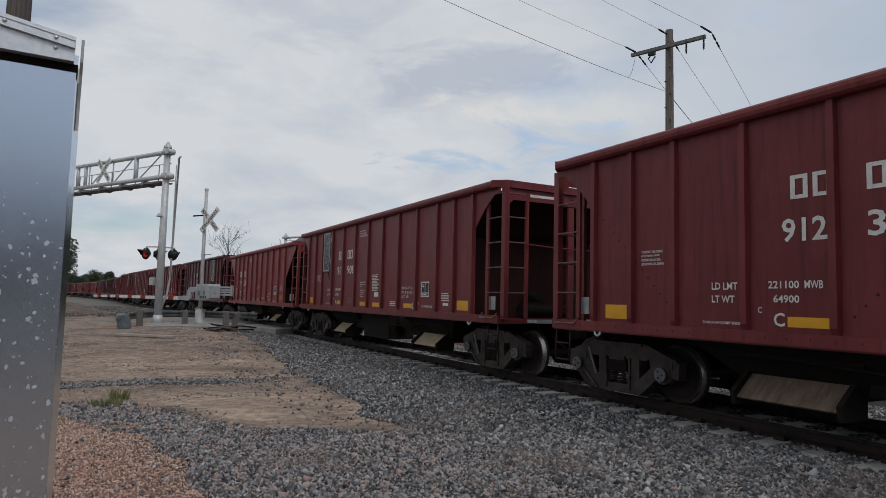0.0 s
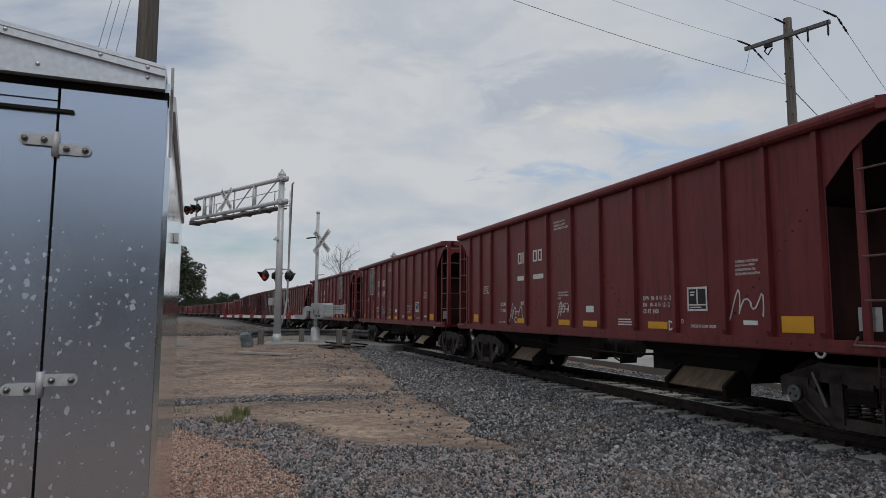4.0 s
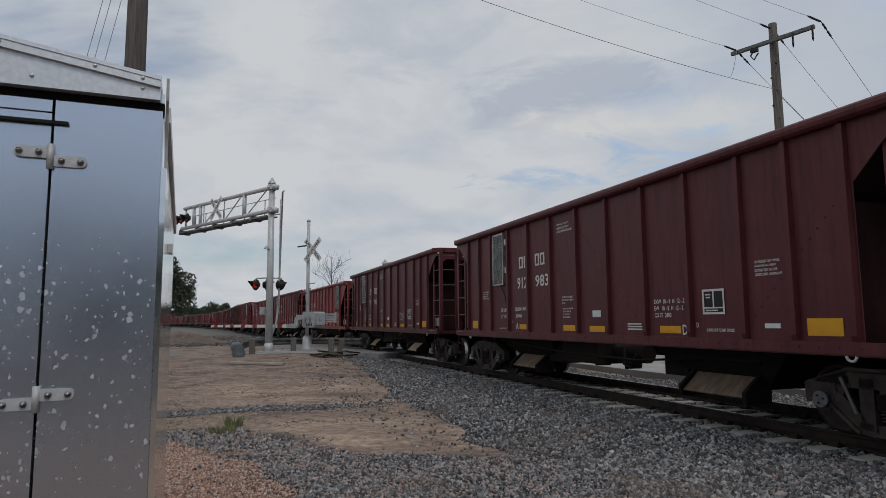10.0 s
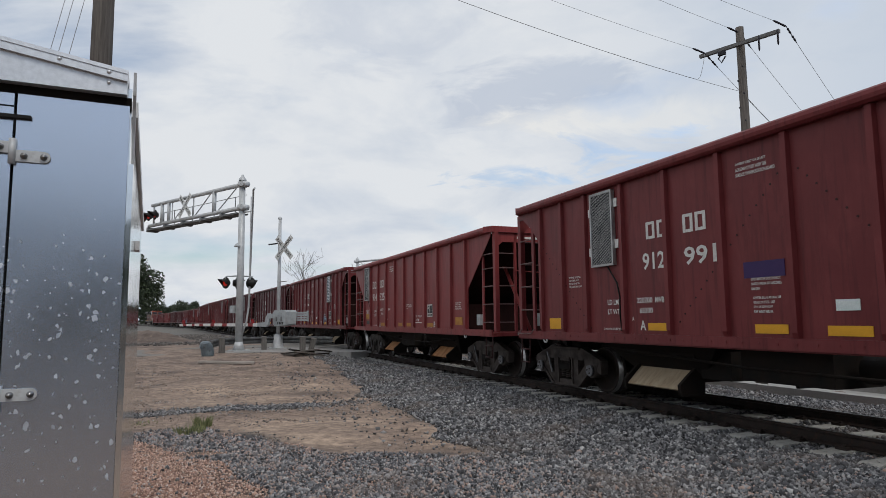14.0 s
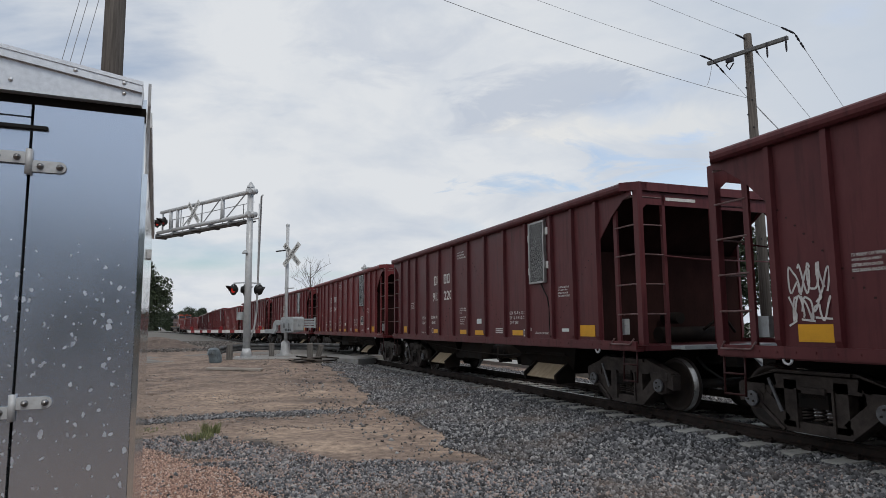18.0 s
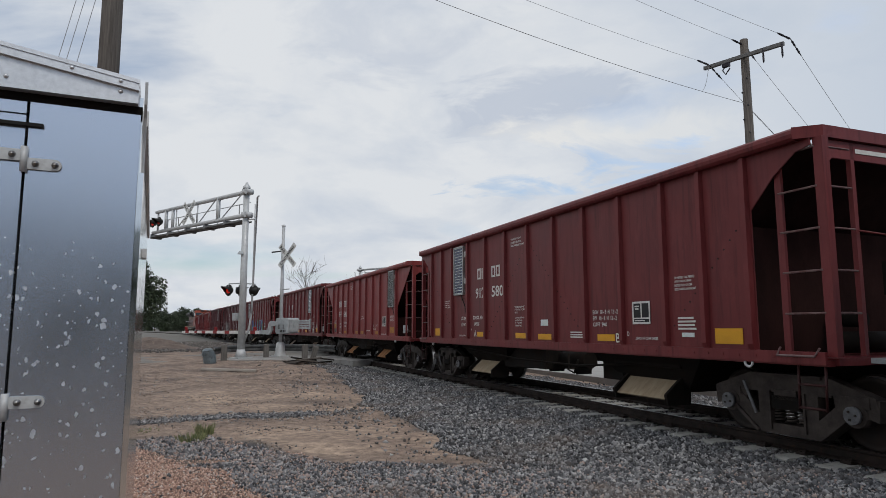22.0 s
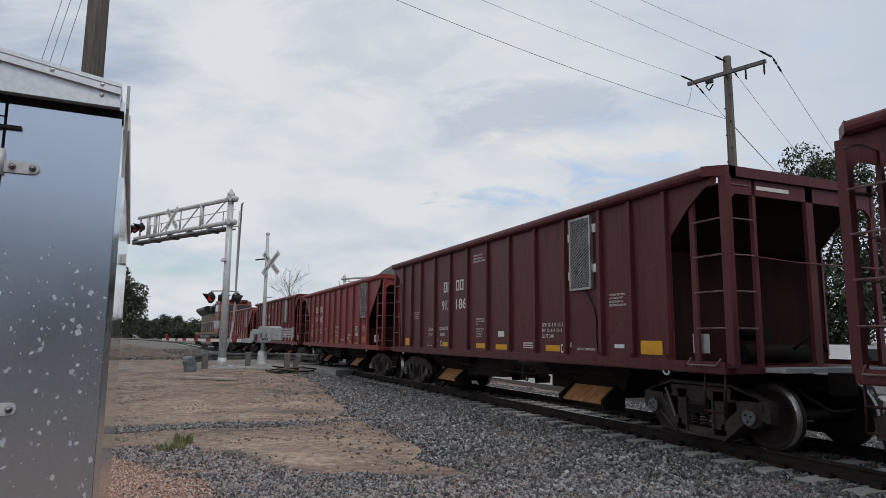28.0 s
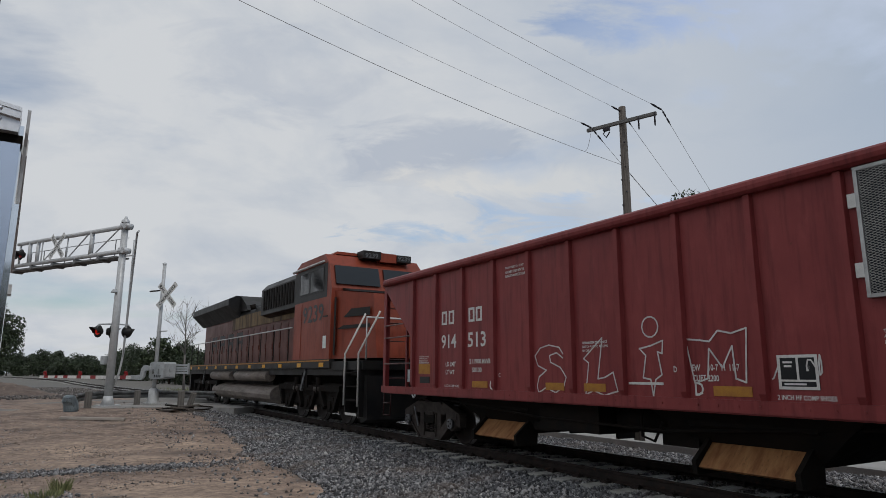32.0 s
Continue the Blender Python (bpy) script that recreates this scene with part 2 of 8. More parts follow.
WEATHERED_YELLOW = surface("sooty_weathered_yellow", (0.17, 0.1, 0.028), (0.045, 0.026, 0.014), 1.6, 0.6, 0.0, 60, 0.2, (2.2, 1, 0.5), dirt=(0.012, 0.011, 0.01))
DUSTY_TANK = surface("dusty_grey_brown_tank", (0.24, 0.205, 0.18), (0.15, 0.125, 0.11), 2.0, 0.6, 0.0, 60, 0.2, (0.6, 3, 3), dirt=(0.05, 0.04, 0.035))
RUST_PLATE = surface("rusty_tan_plate", (0.34, 0.17, 0.07), (0.2, 0.085, 0.035), 3.0, 0.75, 0.0, 40, 0.3, (4, 1, 0.6), dirt=(0.08, 0.04, 0.025))
DULL_PLATE = surface("dull_brown_plate", (0.17, 0.125, 0.09), (0.1, 0.07, 0.052), 3.0, 0.75, 0.0, 40, 0.3, (4, 1, 0.6), dirt=(0.05, 0.035, 0.028))
TAN_PLATE = surface("tan_dusty_plate", (0.36, 0.29, 0.2), (0.27, 0.205, 0.135), 3.0, 0.8, 0.0, 40, 0.3, (4, 1, 0.6), dirt=(0.16, 0.1, 0.06))
WHEEL_STEEL = surface("dark_wheel_steel", (0.02, 0.017, 0.016), (0.034, 0.024, 0.02), 5.0, 0.6, 0.0, gloss=0.2)
CAP_STEEL = surface("dull_grey_axle_cap", (0.15, 0.155, 0.165), (0.08, 0.08, 0.085), 8.0, 0.5, 0.0, 60, 0.1)
RUNG_STEEL = surface("worn_pale_rung_steel", (0.2, 0.14, 0.135), (0.11, 0.05, 0.05), 6.0, 0.5)
TREAD_STEEL = surface("worn_tread_steel", (0.42, 0.42, 0.42), (0.24, 0.23, 0.22), 6.0, 0.32, 0.9, 80, 0.05)
BRIGHT_STEEL = surface("polished_tread_steel", (0.4, 0.4, 0.4), (0.22, 0.21, 0.2), 6.0, 0.3, 1.0, 80, 0.05)
RAIL_STEEL = surface("brown_rail_steel", (0.03, 0.021, 0.018), (0.018, 0.015, 0.014), 4.0, 0.7, 0.0, dirt=(0.07, 0.035, 0.022), gloss=0.15)
YELLOW = surface("yellow_reflector", (0.72, 0.36, 0.02), (0.6, 0.3, 0.02), 3.0, 0.45, 0.0, 120, 0.1)
FADED_YELLOW = surface("faded_yellow_reflector", (0.45, 0.22, 0.03), (0.33, 0.14, 0.035), 6.0, 0.55, 0.0, 120, 0.1)
CREAM = surface("cream_reflector", (0.62, 0.56, 0.4), (0.5, 0.44, 0.32), 3.0, 0.5)
WHITE_PAINT = surface("white_stencil_paint", (0.66, 0.65, 0.62), (0.5, 0.46, 0.44), 9.0, 0.6, spread=(0.45, 0.8))
STICKER = surface("white_sticker", (0.72, 0.76, 0.74), (0.6, 0.68, 0.66), 8.0, 0.4)
STICKER_BLACK = surface("black_sticker", (0.012, 0.013, 0.015), None, 8.0, 0.4)
GALV = surface("galvanised_steel", (0.56, 0.57, 0.57), (0.46, 0.47, 0.48), 5.0, 0.5, 0.2, 50, 0.1, dirt=(0.36, 0.34, 0.32))
GREY_PAINT = surface("grey_equipment_paint", (0.42, 0.44, 0.45), (0.33, 0.35, 0.36), 4.0, 0.5, dirt=(0.22, 0.2, 0.18))
MESH_STEEL = surface("dull_frame_steel", (0.42, 0.42, 0.415), (0.3, 0.3, 0.295), 5.0, 0.4, 0.6)
GRILLE_STEEL = surface("dull_expanded_metal", (0.3, 0.3, 0.295), (0.2, 0.2, 0.198), 5.0, 0.5, 0.3)
PANEL_DARK = surface("dark_panel_face", (0.02, 0.022, 0.028), None, 3.0, 0.25)
PV_BLUE = surface("blue_solar_cell", (0.012, 0.022, 0.06), (0.02, 0.03, 0.09), 12.0, 0.15)
ALU = None
CONCRETE = surface("weathered_concrete", (0.32, 0.31, 0.295), (0.23, 0.22, 0.21), 1.2, 0.85, 0.0, 45, 0.3, dirt=(0.2, 0.18, 0.16))
TIE = surface("dusty_concrete_tie", (0.4, 0.395, 0.37), (0.28, 0.27, 0.245), 3.0, 0.9, 0.0, 45, 0.4, dirt=(0.13, 0.12, 0.11))
PALE_WOOD = surface("bleached_scrap_wood", (0.4, 0.36, 0.32), (0.28, 0.25, 0.22), 3.0, 0.9, 0.0, 40, 0.5, (1, 8, 8), dirt=(0.15, 0.12, 0.1))
POLE_WOOD = surface("grey_weathered_pole_wood", (0.14, 0.122, 0.108), (0.08, 0.07, 0.063), 3.0, 0.9, 0.0, 40, 0.6, (14, 14, 0.5), dirt=(0.05, 0.042, 0.037))
ARM_WOOD = surface("pale_grey_crossarm_wood", (0.2, 0.2, 0.195), (0.14, 0.135, 0.13), 3.0, 0.9, 0.0, 40, 0.4, (3, 14, 14))
INSULATOR = surface("dark_polymer_insulator", (0.03, 0.026, 0.035), None, 4.0, 0.4)
WIRE = surface("dark_aluminium_wire", (0.3, 0.3, 0.31), None, 4.0, 0.6)
OLD_GALV = surface("dull_guard_rail_steel", (0.24, 0.245, 0.25), (0.14, 0.14, 0.14), 3.0, 0.6, 0.2, 50, 0.2, dirt=(0.06, 0.045, 0.035))
POST_WOOD = surface("weathered_grey_post_wood", (0.16, 0.15, 0.14), (0.1, 0.092, 0.085), 4.0, 0.9, 0.0, 40, 0.5, (8, 8, 0.8))
DENTED_BLUE = surface("dented_blue_grey_steel", (0.36, 0.42, 0.45), (0.25, 0.3, 0.33), 4.0, 0.5, 0.2, 40, 0.2, dirt=(0.1, 0.09, 0.08))
RUBBER = surface("black_rubber", (0.016, 0.016, 0.016), None, 5.0, 0.85)
RED_BAND = surface("red_reflective_band", (0.3, 0.022, 0.024), (0.22, 0.02, 0.022), 5.0, 0.4)
WHITE_BAND = surface("white_reflective_band", (0.75, 0.74, 0.72), (0.62, 0.6, 0.58), 5.0, 0.4)
SIGN_WHITE = surface("white_sign_sheet", (0.72, 0.72, 0.7), (0.62, 0.62, 0.6), 4.0, 0.4)
SIGN_BLACK = surface("black_sign_letter", (0.015, 0.015, 0.016), None, 4.0, 0.4)
BARK = surface("brown_bark", (0.1, 0.075, 0.055), (0.06, 0.046, 0.036), 6.0, 0.95, 0.0, 40, 0.8, (6, 6, 1))
DEAD_WOOD = surface("grey_dead_wood", (0.2, 0.185, 0.17), (0.13, 0.12, 0.11), 6.0, 0.95)


def lens_red(name, glow):
    m, n, l, b = nodes_of(name)
    b.inputs["Base Color"].default_value, b.inputs["Roughness"].default_value = (0.35, 0.012, 0.012, 1), 0.12
    b.inputs["Emission Color"].default_value, b.inputs["Emission Strength"].default_value = (1, 0.04, 0.02, 1), glow * 0.35
    return m


LENS_DIM, LENS_LIT = lens_red("dark_red_lens", 0.0), lens_red("lit_red_lens", 0.5)


def leaf(name, base, alt):
    m, n, l, b = nodes_of(name)
    g = n.new("ShaderNodeNewGeometry")
    l.new(ramp(n, l, g.outputs["Random Per Island"], [(0, base), (0.6, alt), (1, tuple(c * 1.5 for c in alt))]), b.inputs["Base Color"])
    b.inputs["Roughness"].default_value = 0.6
    return m


LEAF_DARK = leaf("dark_green_leaves", (0.012, 0.02, 0.008), (0.03, 0.044, 0.016))
LEAF_FAR = leaf("dull_green_leaves", (0.012, 0.021, 0.009), (0.028, 0.042, 0.017))
GRASS = leaf("yellow_green_grass", (0.085, 0.105, 0.04), (0.17, 0.18, 0.08))


def stone_mat(name, stops, rough=0.85, dust=None):
    m, n, l, b = nodes_of(name)
    g = n.new("ShaderNodeNewGeometry")
    v = coords(n, l)
    col = ramp(n, l, g.outputs["Random Per Island"], stops)
    col = mix(n, l, 0.35, col, ramp(n, l, noise_node(n, l, v, 30, 5), [(0.3, (0.5, 0.5, 0.5)), (0.7, (1.4, 1.4, 1.4))]), "MULTIPLY")
    if dust:
        col = mix(n, l, ramp(n, l, noise_node(n, l, v, 0.8, 7, 0.7), [(0.5, (0, 0, 0)), (0.68, (0.65, 0.65, 0.65))]), col, dust)
    l.new(col, b.inputs["Base Color"])
    b.inputs["Roughness"].default_value = rough
    return m


BALLAST = stone_mat("grey_ballast_stone", [(0, (0.022, 0.022, 0.025)), (0.3, (0.068, 0.069, 0.075)), (0.65, (0.163, 0.163, 0.171)), (0.9, (0.29, 0.287, 0.289)), (1, (0.44, 0.435, 0.43))], dust=(0.15, 0.115, 0.095))
PINK_STONE = stone_mat("pink_granite_gravel", [(0, (0.15, 0.095, 0.08)), (0.3, (0.39, 0.24, 0.185)), (0.7, (0.57, 0.375, 0.29)), (0.9, (0.6, 0.45, 0.375)), (1, (0.6, 0.54, 0.5))])
YARD_STONE = stone_mat("mixed_grey_yard_stone", [(0, (0.03, 0.03, 0.033)), (0.3, (0.095, 0.095, 0.103)), (0.6, (0.215, 0.212, 0.22)), (0.76, (0.34, 0.334, 0.334)), (0.82, (0.36, 0.24, 0.195)), (0.93, (0.34, 0.275, 0.245)), (1, (0.42, 0.41, 0.4))], dust=(0.2, 0.155, 0.13))
SLOPE_STONE = stone_mat("grey_brown_slope_stone", [(0, (0.05, 0.044, 0.042)), (0.5, (0.13, 0.115, 0.105)), (0.9, (0.2, 0.175, 0.16)), (1, (0.34, 0.32, 0.3))])
BROWN_STONE = stone_mat("brown_dusty_rubble", [(0, (0.12, 0.085, 0.068)), (0.5, (0.23, 0.17, 0.135)), (0.85, (0.27, 0.21, 0.175)), (1, (0.42, 0.38, 0.35))])


def ground_mat():
    """Dirt, ballast and pink gravel laid out over the yard, with ragged borders."""
    m, n, l, b = nodes_of("yard_ground")
    v = coords(n, l)
    sep = n.new("ShaderNodeSeparateXYZ")
    l.new(v, sep.inputs[0])
    wob = noise_node(n, l, v, 0.9, 8, 0.65)
    wob2 = noise_node(n, l, v, 3.3, 6, 0.7)

    def calc(op, a, c, clamp=False):
        k = n.new("ShaderNodeMath")
        k.operation, k.use_clamp = op, clamp
        for i, q in enumerate((a, c)):
            if isinstance(q, (int, float)):
                k.inputs[i].default_value = q
            else:
                l.new(q, k.inputs[i])
        return k.outputs[0]

    def blob(cx, cy, rx, ry, turn, edge=0.25, rag=1.3):
        """1 inside an ellipse with a ragged edge."""
        x, y = calc("SUBTRACT", sep.outputs[0], cx), calc("SUBTRACT", sep.outputs[1], cy)
        ct, st = math.cos(turn), math.sin(turn)
        a = calc("DIVIDE", calc("ADD", calc("MULTIPLY", x, ct), calc("MULTIPLY", y, st)), rx)
        c = calc("DIVIDE", calc("SUBTRACT", calc("MULTIPLY", y, ct), calc("MULTIPLY", x, st)), ry)
        d = calc("SQRT", calc("ADD", calc("MULTIPLY", a, a), calc("MULTIPLY", c, c)), 0)
        d = calc("ADD", d, calc("MULTIPLY", calc("SUBTRACT", wob, 0.5), rag))
        d = calc("ADD", d, calc("MULTIPLY", calc("SUBTRACT", wob2, 0.5), rag * 0.5))
        return calc("DIVIDE", calc("SUBTRACT", 1.0, d), edge, True)

    fine, mid = noise_node(n, l, v, 38, 6, 0.7), noise_node(n, l, v, 7, 6, 0.6)
    vor = n.new("ShaderNodeTexVoronoi")
    vor.inputs["Scale"].default_value = 30
    l.new(v, vor.inputs["Vector"])
    dirt = mix(n, l, ramp(n, l, wob, [(0.35, (0, 0, 0)), (0.65, (1, 1, 1))]), (0.38, 0.285, 0.215), (0.2, 0.147, 0.117))
    dirt = mix(n, l, 0.8, dirt, ramp(n, l, mid, [(0.32, (0.45, 0.43, 0.43)), (0.66, (1.45, 1.42, 1.38))]), "MULTIPLY")
    dirt = mix(n, l, 0.5, dirt, ramp(n, l, fine, [(0.3, (0.5, 0.5, 0.5)), (0.7, (1.45, 1.45, 1.45))]), "MULTIPLY")
    stone = mix(n, l, 0.8, (0.05, 0.05, 0.052), ramp(n, l, vor.outputs["Color"], [(0.2, (0.5, 0.5, 0.52)), (0.8, (1.5, 1.48, 1.45))]), "MULTIPLY")
    pink = mix(n, l, 0.8, (0.24, 0.135, 0.1), ramp(n, l, vor.outputs["Color"], [(0.2, (0.5, 0.5, 0.5)), (0.8, (1.4, 1.4, 1.4))]), "MULTIPLY")
    brown = mix(n, l, mid, (0.075, 0.053, 0.045), (0.19, 0.135, 0.108))
    col = mix(n, l, ramp(n, l, wob, [(0.42, (0, 0, 0)), (0.55, (1, 1, 1))]), brown, dirt)
    col = mix(n, l, blob(0.0, 4.4, 8.0, 4.0, 0.0), col, stone)
    col = mix(n, l, blob(-2.7, 9.95, 2.5, 1.45, -0.25, 0.3), col, dirt)
    col = mix(n, l, blob(-5.8, 14.6, 3.4, 2.7, -0.5, 0.4), col, dirt)
    col = mix(n, l, blob(-4.7, 14.6, 1.5, 0.5, 0.3, 0.8), col, (0.13, 0.095, 0.078))
    col = mix(n, l, blob(-5.3, 12.1, 2.1, 0.36, 0.53, 0.5), col, stone)
    col = mix(n, l, blob(-4.5, 8.95, 1.3, 0.75, -0.3, 0.4), col, stone)
    col = mix(n, l, blob(-4.8, 5.5, 5.0, 2.2, -0.74, 0.3, 0.5), col, pink)
    # the ballast strip along the straight track
    across = calc("ADD", calc("MULTIPLY", sep.outputs[0], SIDE.x), calc("MULTIPLY", sep.outputs[1], SIDE.y))
    along = calc("ADD", calc("MULTIPLY", sep.outputs[0], ALONG.x), calc("MULTIPLY", sep.outputs[1], ALONG.y))
    past = calc("MAXIMUM", calc("SUBTRACT", along, S_STRAIGHT), 0)
    across = calc("ADD", across, calc("DIVIDE", calc("MULTIPLY", past, past), 2 * RADIUS))
    wide = calc("ADD", calc("SUBTRACT", 4.4, calc("MULTIPLY", 0.9, calc("DIVIDE", calc("SUBTRACT", along, 12.0), 10.0, True))), calc("MULTIPLY", 14.0, calc("DIVIDE", calc("SUBTRACT", along, 40.0), 8.0, True)))
    strip = calc("DIVIDE", calc("SUBTRACT", wide, calc("ABSOLUTE", calc("ADD", calc("SUBTRACT", across, OFF), calc("MULTIPLY", calc("SUBTRACT", wob, 0.5), 1.8)), 0)), 0.5, True)
    col = mix(n, l, strip, col, stone)
    col = mix(n, l, calc("MULTIPLY", strip, calc("DIVIDE", calc("SUBTRACT", along, 46.0), 6.0, True)), col, mix(n, l, wob, (0.1, 0.097, 0.095), (0.15, 0.144, 0.138)))
    far = calc("DIVIDE", calc("SUBTRACT", across, OFF + 12.0), 8.0, True)
    col = mix(n, l, far, col, (0.09, 0.1, 0.045))
    far2 = calc("DIVIDE", calc("SUBTRACT", sep.outputs[1], 62.0), 25.0, True)
    col = mix(n, l, far2, col, (0.13, 0.122, 0.108))
    l.new(col, b.inputs["Base Color"])
    b.inputs["Roughness"].default_value = 0.95
    bump(n, l, b, mix(n, l, 0.5, mix(n, l, 0.5, fine, mid), vor.outputs["Distance"]), 0.55, 0.035)
    return m


def aluminium():
    """Polished sheet with dried rain splashes and faint brushing."""
    m, n, l, b = nodes_of("polished_aluminium_sheet")
    v = coords(n, l)
    brushed = noise_node(n, l, coords(n, l, "Object", (2, 2, 90)), 3.0, 3)
    haze = noise_node(n, l, v, 3.0, 5)
    patches = noise_node(n, l, v, 4.5, 3)
    wob = noise_node(n, l, v, 60, 2)
    # mud was thrown up from below: no splashes near the roof
    sep_z, scaled = n.new("ShaderNodeSeparateXYZ"), n.new("ShaderNodeMath")
    l.new(v, sep_z.inputs[0])
    scaled.operation = "MULTIPLY"
    scaled.inputs[1].default_value = 0.4
    l.new(sep_z.outputs[2], scaled.inputs[0])
    low = ramp(n, l, scaled.outputs[0], [(0.62, (1, 1, 1)), (0.69, (0.1, 0.1, 0.1))])
    drops = None
    for scale, reach in ((23, 0.2), (34, 0.3), (56, 0.38)):
        vor = n.new("ShaderNodeTexVoronoi")
        vor.inputs["Scale"].default_value = scale
        bend = n.new("ShaderNodeMixRGB")
        bend.blend_type = "ADD"
        bend.inputs[0].default_value = 0.022
        jog = n.new("ShaderNodeTexNoise")
        jog.inputs["Scale"].default_value, jog.inputs["Detail"].default_value = 45, 4
        l.new(v, jog.inputs["Vector"])
        l.new(coords(n, l, "Object", (1, 0.05, 0.72)), bend.inputs[1])
        l.new(jog.outputs["Color"], bend.inputs[2])
        l.new(bend.outputs[0], vor.inputs["Vector"])
        sep = n.new("ShaderNodeSeparateColor")
        l.new(vor.outputs["Color"], sep.inputs[0])
        size = n.new("ShaderNodeMath")
        size.operation = "MULTIPLY"
        l.new(ramp(n, l, sep.outputs[0], [(0.12, (0, 0, 0)), (1, (reach,) * 3)]), size.inputs[0])
        l.new(mix(n, l, 1.0, ramp(n, l, patches, [(0.34, (0.45,) * 3), (0.52, (1,) * 3)]), low, "MULTIPLY"), size.inputs[1])
        near = n.new("ShaderNodeMath")
        near.operation = "SUBTRACT"
        l.new(size.outputs[0], near.inputs[0])
        l.new(vor.outputs["Distance"], near.inputs[1])
        spot = ramp(n, l, near.outputs[0], [(0.0, (0, 0, 0)), (0.1, (0.5,) * 3)])
        drops = spot if drops is None else mix(n, l, 1.0, drops, spot, "LIGHTEN")
    drops = mix(n, l, 1.0, drops, ramp(n, l, wob, [(0.3, (0.3,) * 3), (0.6, (1,) * 3)]), "MULTIPLY")
    l.new(mix(n, l, drops, (0.63, 0.68, 0.77), (0.8, 0.82, 0.84)), b.inputs["Base Color"])
    l.new(mix(n, l, drops, ramp(n, l, haze, [(0.3, (0.19,) * 3), (0.7, (0.27,) * 3)]), (0.75, 0.75, 0.75)), b.inputs["Roughness"])
    l.new(mix(n, l, drops, (0.97, 0.97, 0.97), (0.2, 0.2, 0.2)), b.inputs["Metallic"])
    bump(n, l, b, brushed, 0.012, 0.001)
    return m


ALU = aluminium()
def mirror_sheet():
    """Side sheet seen at a flat angle: bright, with broad ripples."""
    m, n, l, b = nodes_of("rippled_bright_sheet")
    v = coords(n, l, "Object", (1, 0.6, 1.4))
    b.inputs["Base Color"].default_value, b.inputs["Metallic"].default_value = (0.86, 0.87, 0.87, 1), 1.0
    l.new(ramp(n, l, noise_node(n, l, v, 6, 4), [(0.3, (0.07,) * 3), (0.7, (0.16,) * 3)]), b.inputs["Roughness"])
    bump(n, l, b, noise_node(n, l, v, 2.5, 2), 0.25, 0.01)
    return m


SIDE_ALU = mirror_sheet()
TRIM_ALU = surface("matt_aluminium_trim", (0.7, 0.71, 0.73), (0.67, 0.68, 0.7), 2.0, 0.4, 0.7, 60, 0.02)
DARK_ASPHALT = surface("worn_grey_asphalt", (0.07, 0.07, 0.073), (0.05, 0.05, 0.053), 0.8, 0.9, 0.0, 50, 0.4)
ASPHALT = surface("dusty_grey_asphalt", (0.2, 0.19, 0.175), (0.15, 0.14, 0.13), 0.8, 0.9, 0.0, 50, 0.5, dirt=(0.27, 0.235, 0.19))
LOT = surface("pale_concrete_lot", (0.36, 0.35, 0.335), (0.28, 0.275, 0.26), 0.5, 0.9, 0.0, 30, 0.3, dirt=(0.3, 0.29, 0.27))


def dark_glass(name, tint):
    m, n, l, b = nodes_of(name)
    b.inputs["Base Color"].default_value, b.inputs["Roughness"].default_value = (*tint, 1), 0.06
    b.inputs["Specular IOR Level"].default_value = 0.6
    return m


MOUND = surface("brown_mound_dirt", (0.17, 0.13, 0.11), (0.11, 0.086, 0.074), 1.5, 0.95, 0.0, 14, 0.9, dirt=(0.26, 0.2, 0.16))
GLASS = dark_glass("dark_window_glass", (0.012, 0.014, 0.016))
# ---- mesh helpers ----


def box_bm(bm, x0, x1, y0, y1, z0, z1, mat=0):
    vs = [bm.verts.new((x, y, z)) for x in (x0, x1) for y in (y0, y1) for z in (z0, z1)]
    for f in ((0, 1, 3, 2), (4, 6, 7, 5), (0, 4, 5, 1), (2, 3, 7, 6), (0, 2, 6, 4), (1, 5, 7, 3)):
        bm.faces.new([vs[i] for i in f]).material_index = mat
    return bm


def prism_y(bm, pts, y0, y1, mat=0):
    """A polygon in x and z, given thickness from y0 to y1."""
    a, b = [bm.verts.new((x, y0, z)) for x, z in pts], [bm.verts.new((x, y1, z)) for x, z in pts]
    bm.faces.new(a).material_index = mat
    bm.faces.new(b[::-1]).material_index = mat
    for i in range(len(pts)):
        j = (i + 1) % len(pts)
        bm.faces.new((a[j], a[i], b[i], b[j])).material_index = mat
    return bm


def prism_x(bm, pts, x0, x1, mat=0):
    a, b = [bm.verts.new((x0, y, z)) for y, z in pts], [bm.verts.new((x1, y, z)) for y, z in pts]
    bm.faces.new(a).material_index = mat
    bm.faces.new(b[::-1]).material_index = mat
    for i in range(len(pts)):
        j = (i + 1) % len(pts)
        bm.faces.new((a[j], a[i], b[i], b[j])).material_index = mat
    return bm


def prism_z(bm, pts, z0, z1, mat=0):
    a, b = [bm.verts.new((x, y, z0)) for x, y in pts], [bm.verts.new((x, y, z1)) for x, y in pts]
    bm.faces.new(a).material_index = mat
    bm.faces.new(b[::-1]).material_index = mat
    for i in range(len(pts)):
        j = (i + 1) % len(pts)
        bm.faces.new((a[j], a[i], b[i], b[j])).material_index = mat
    return bm


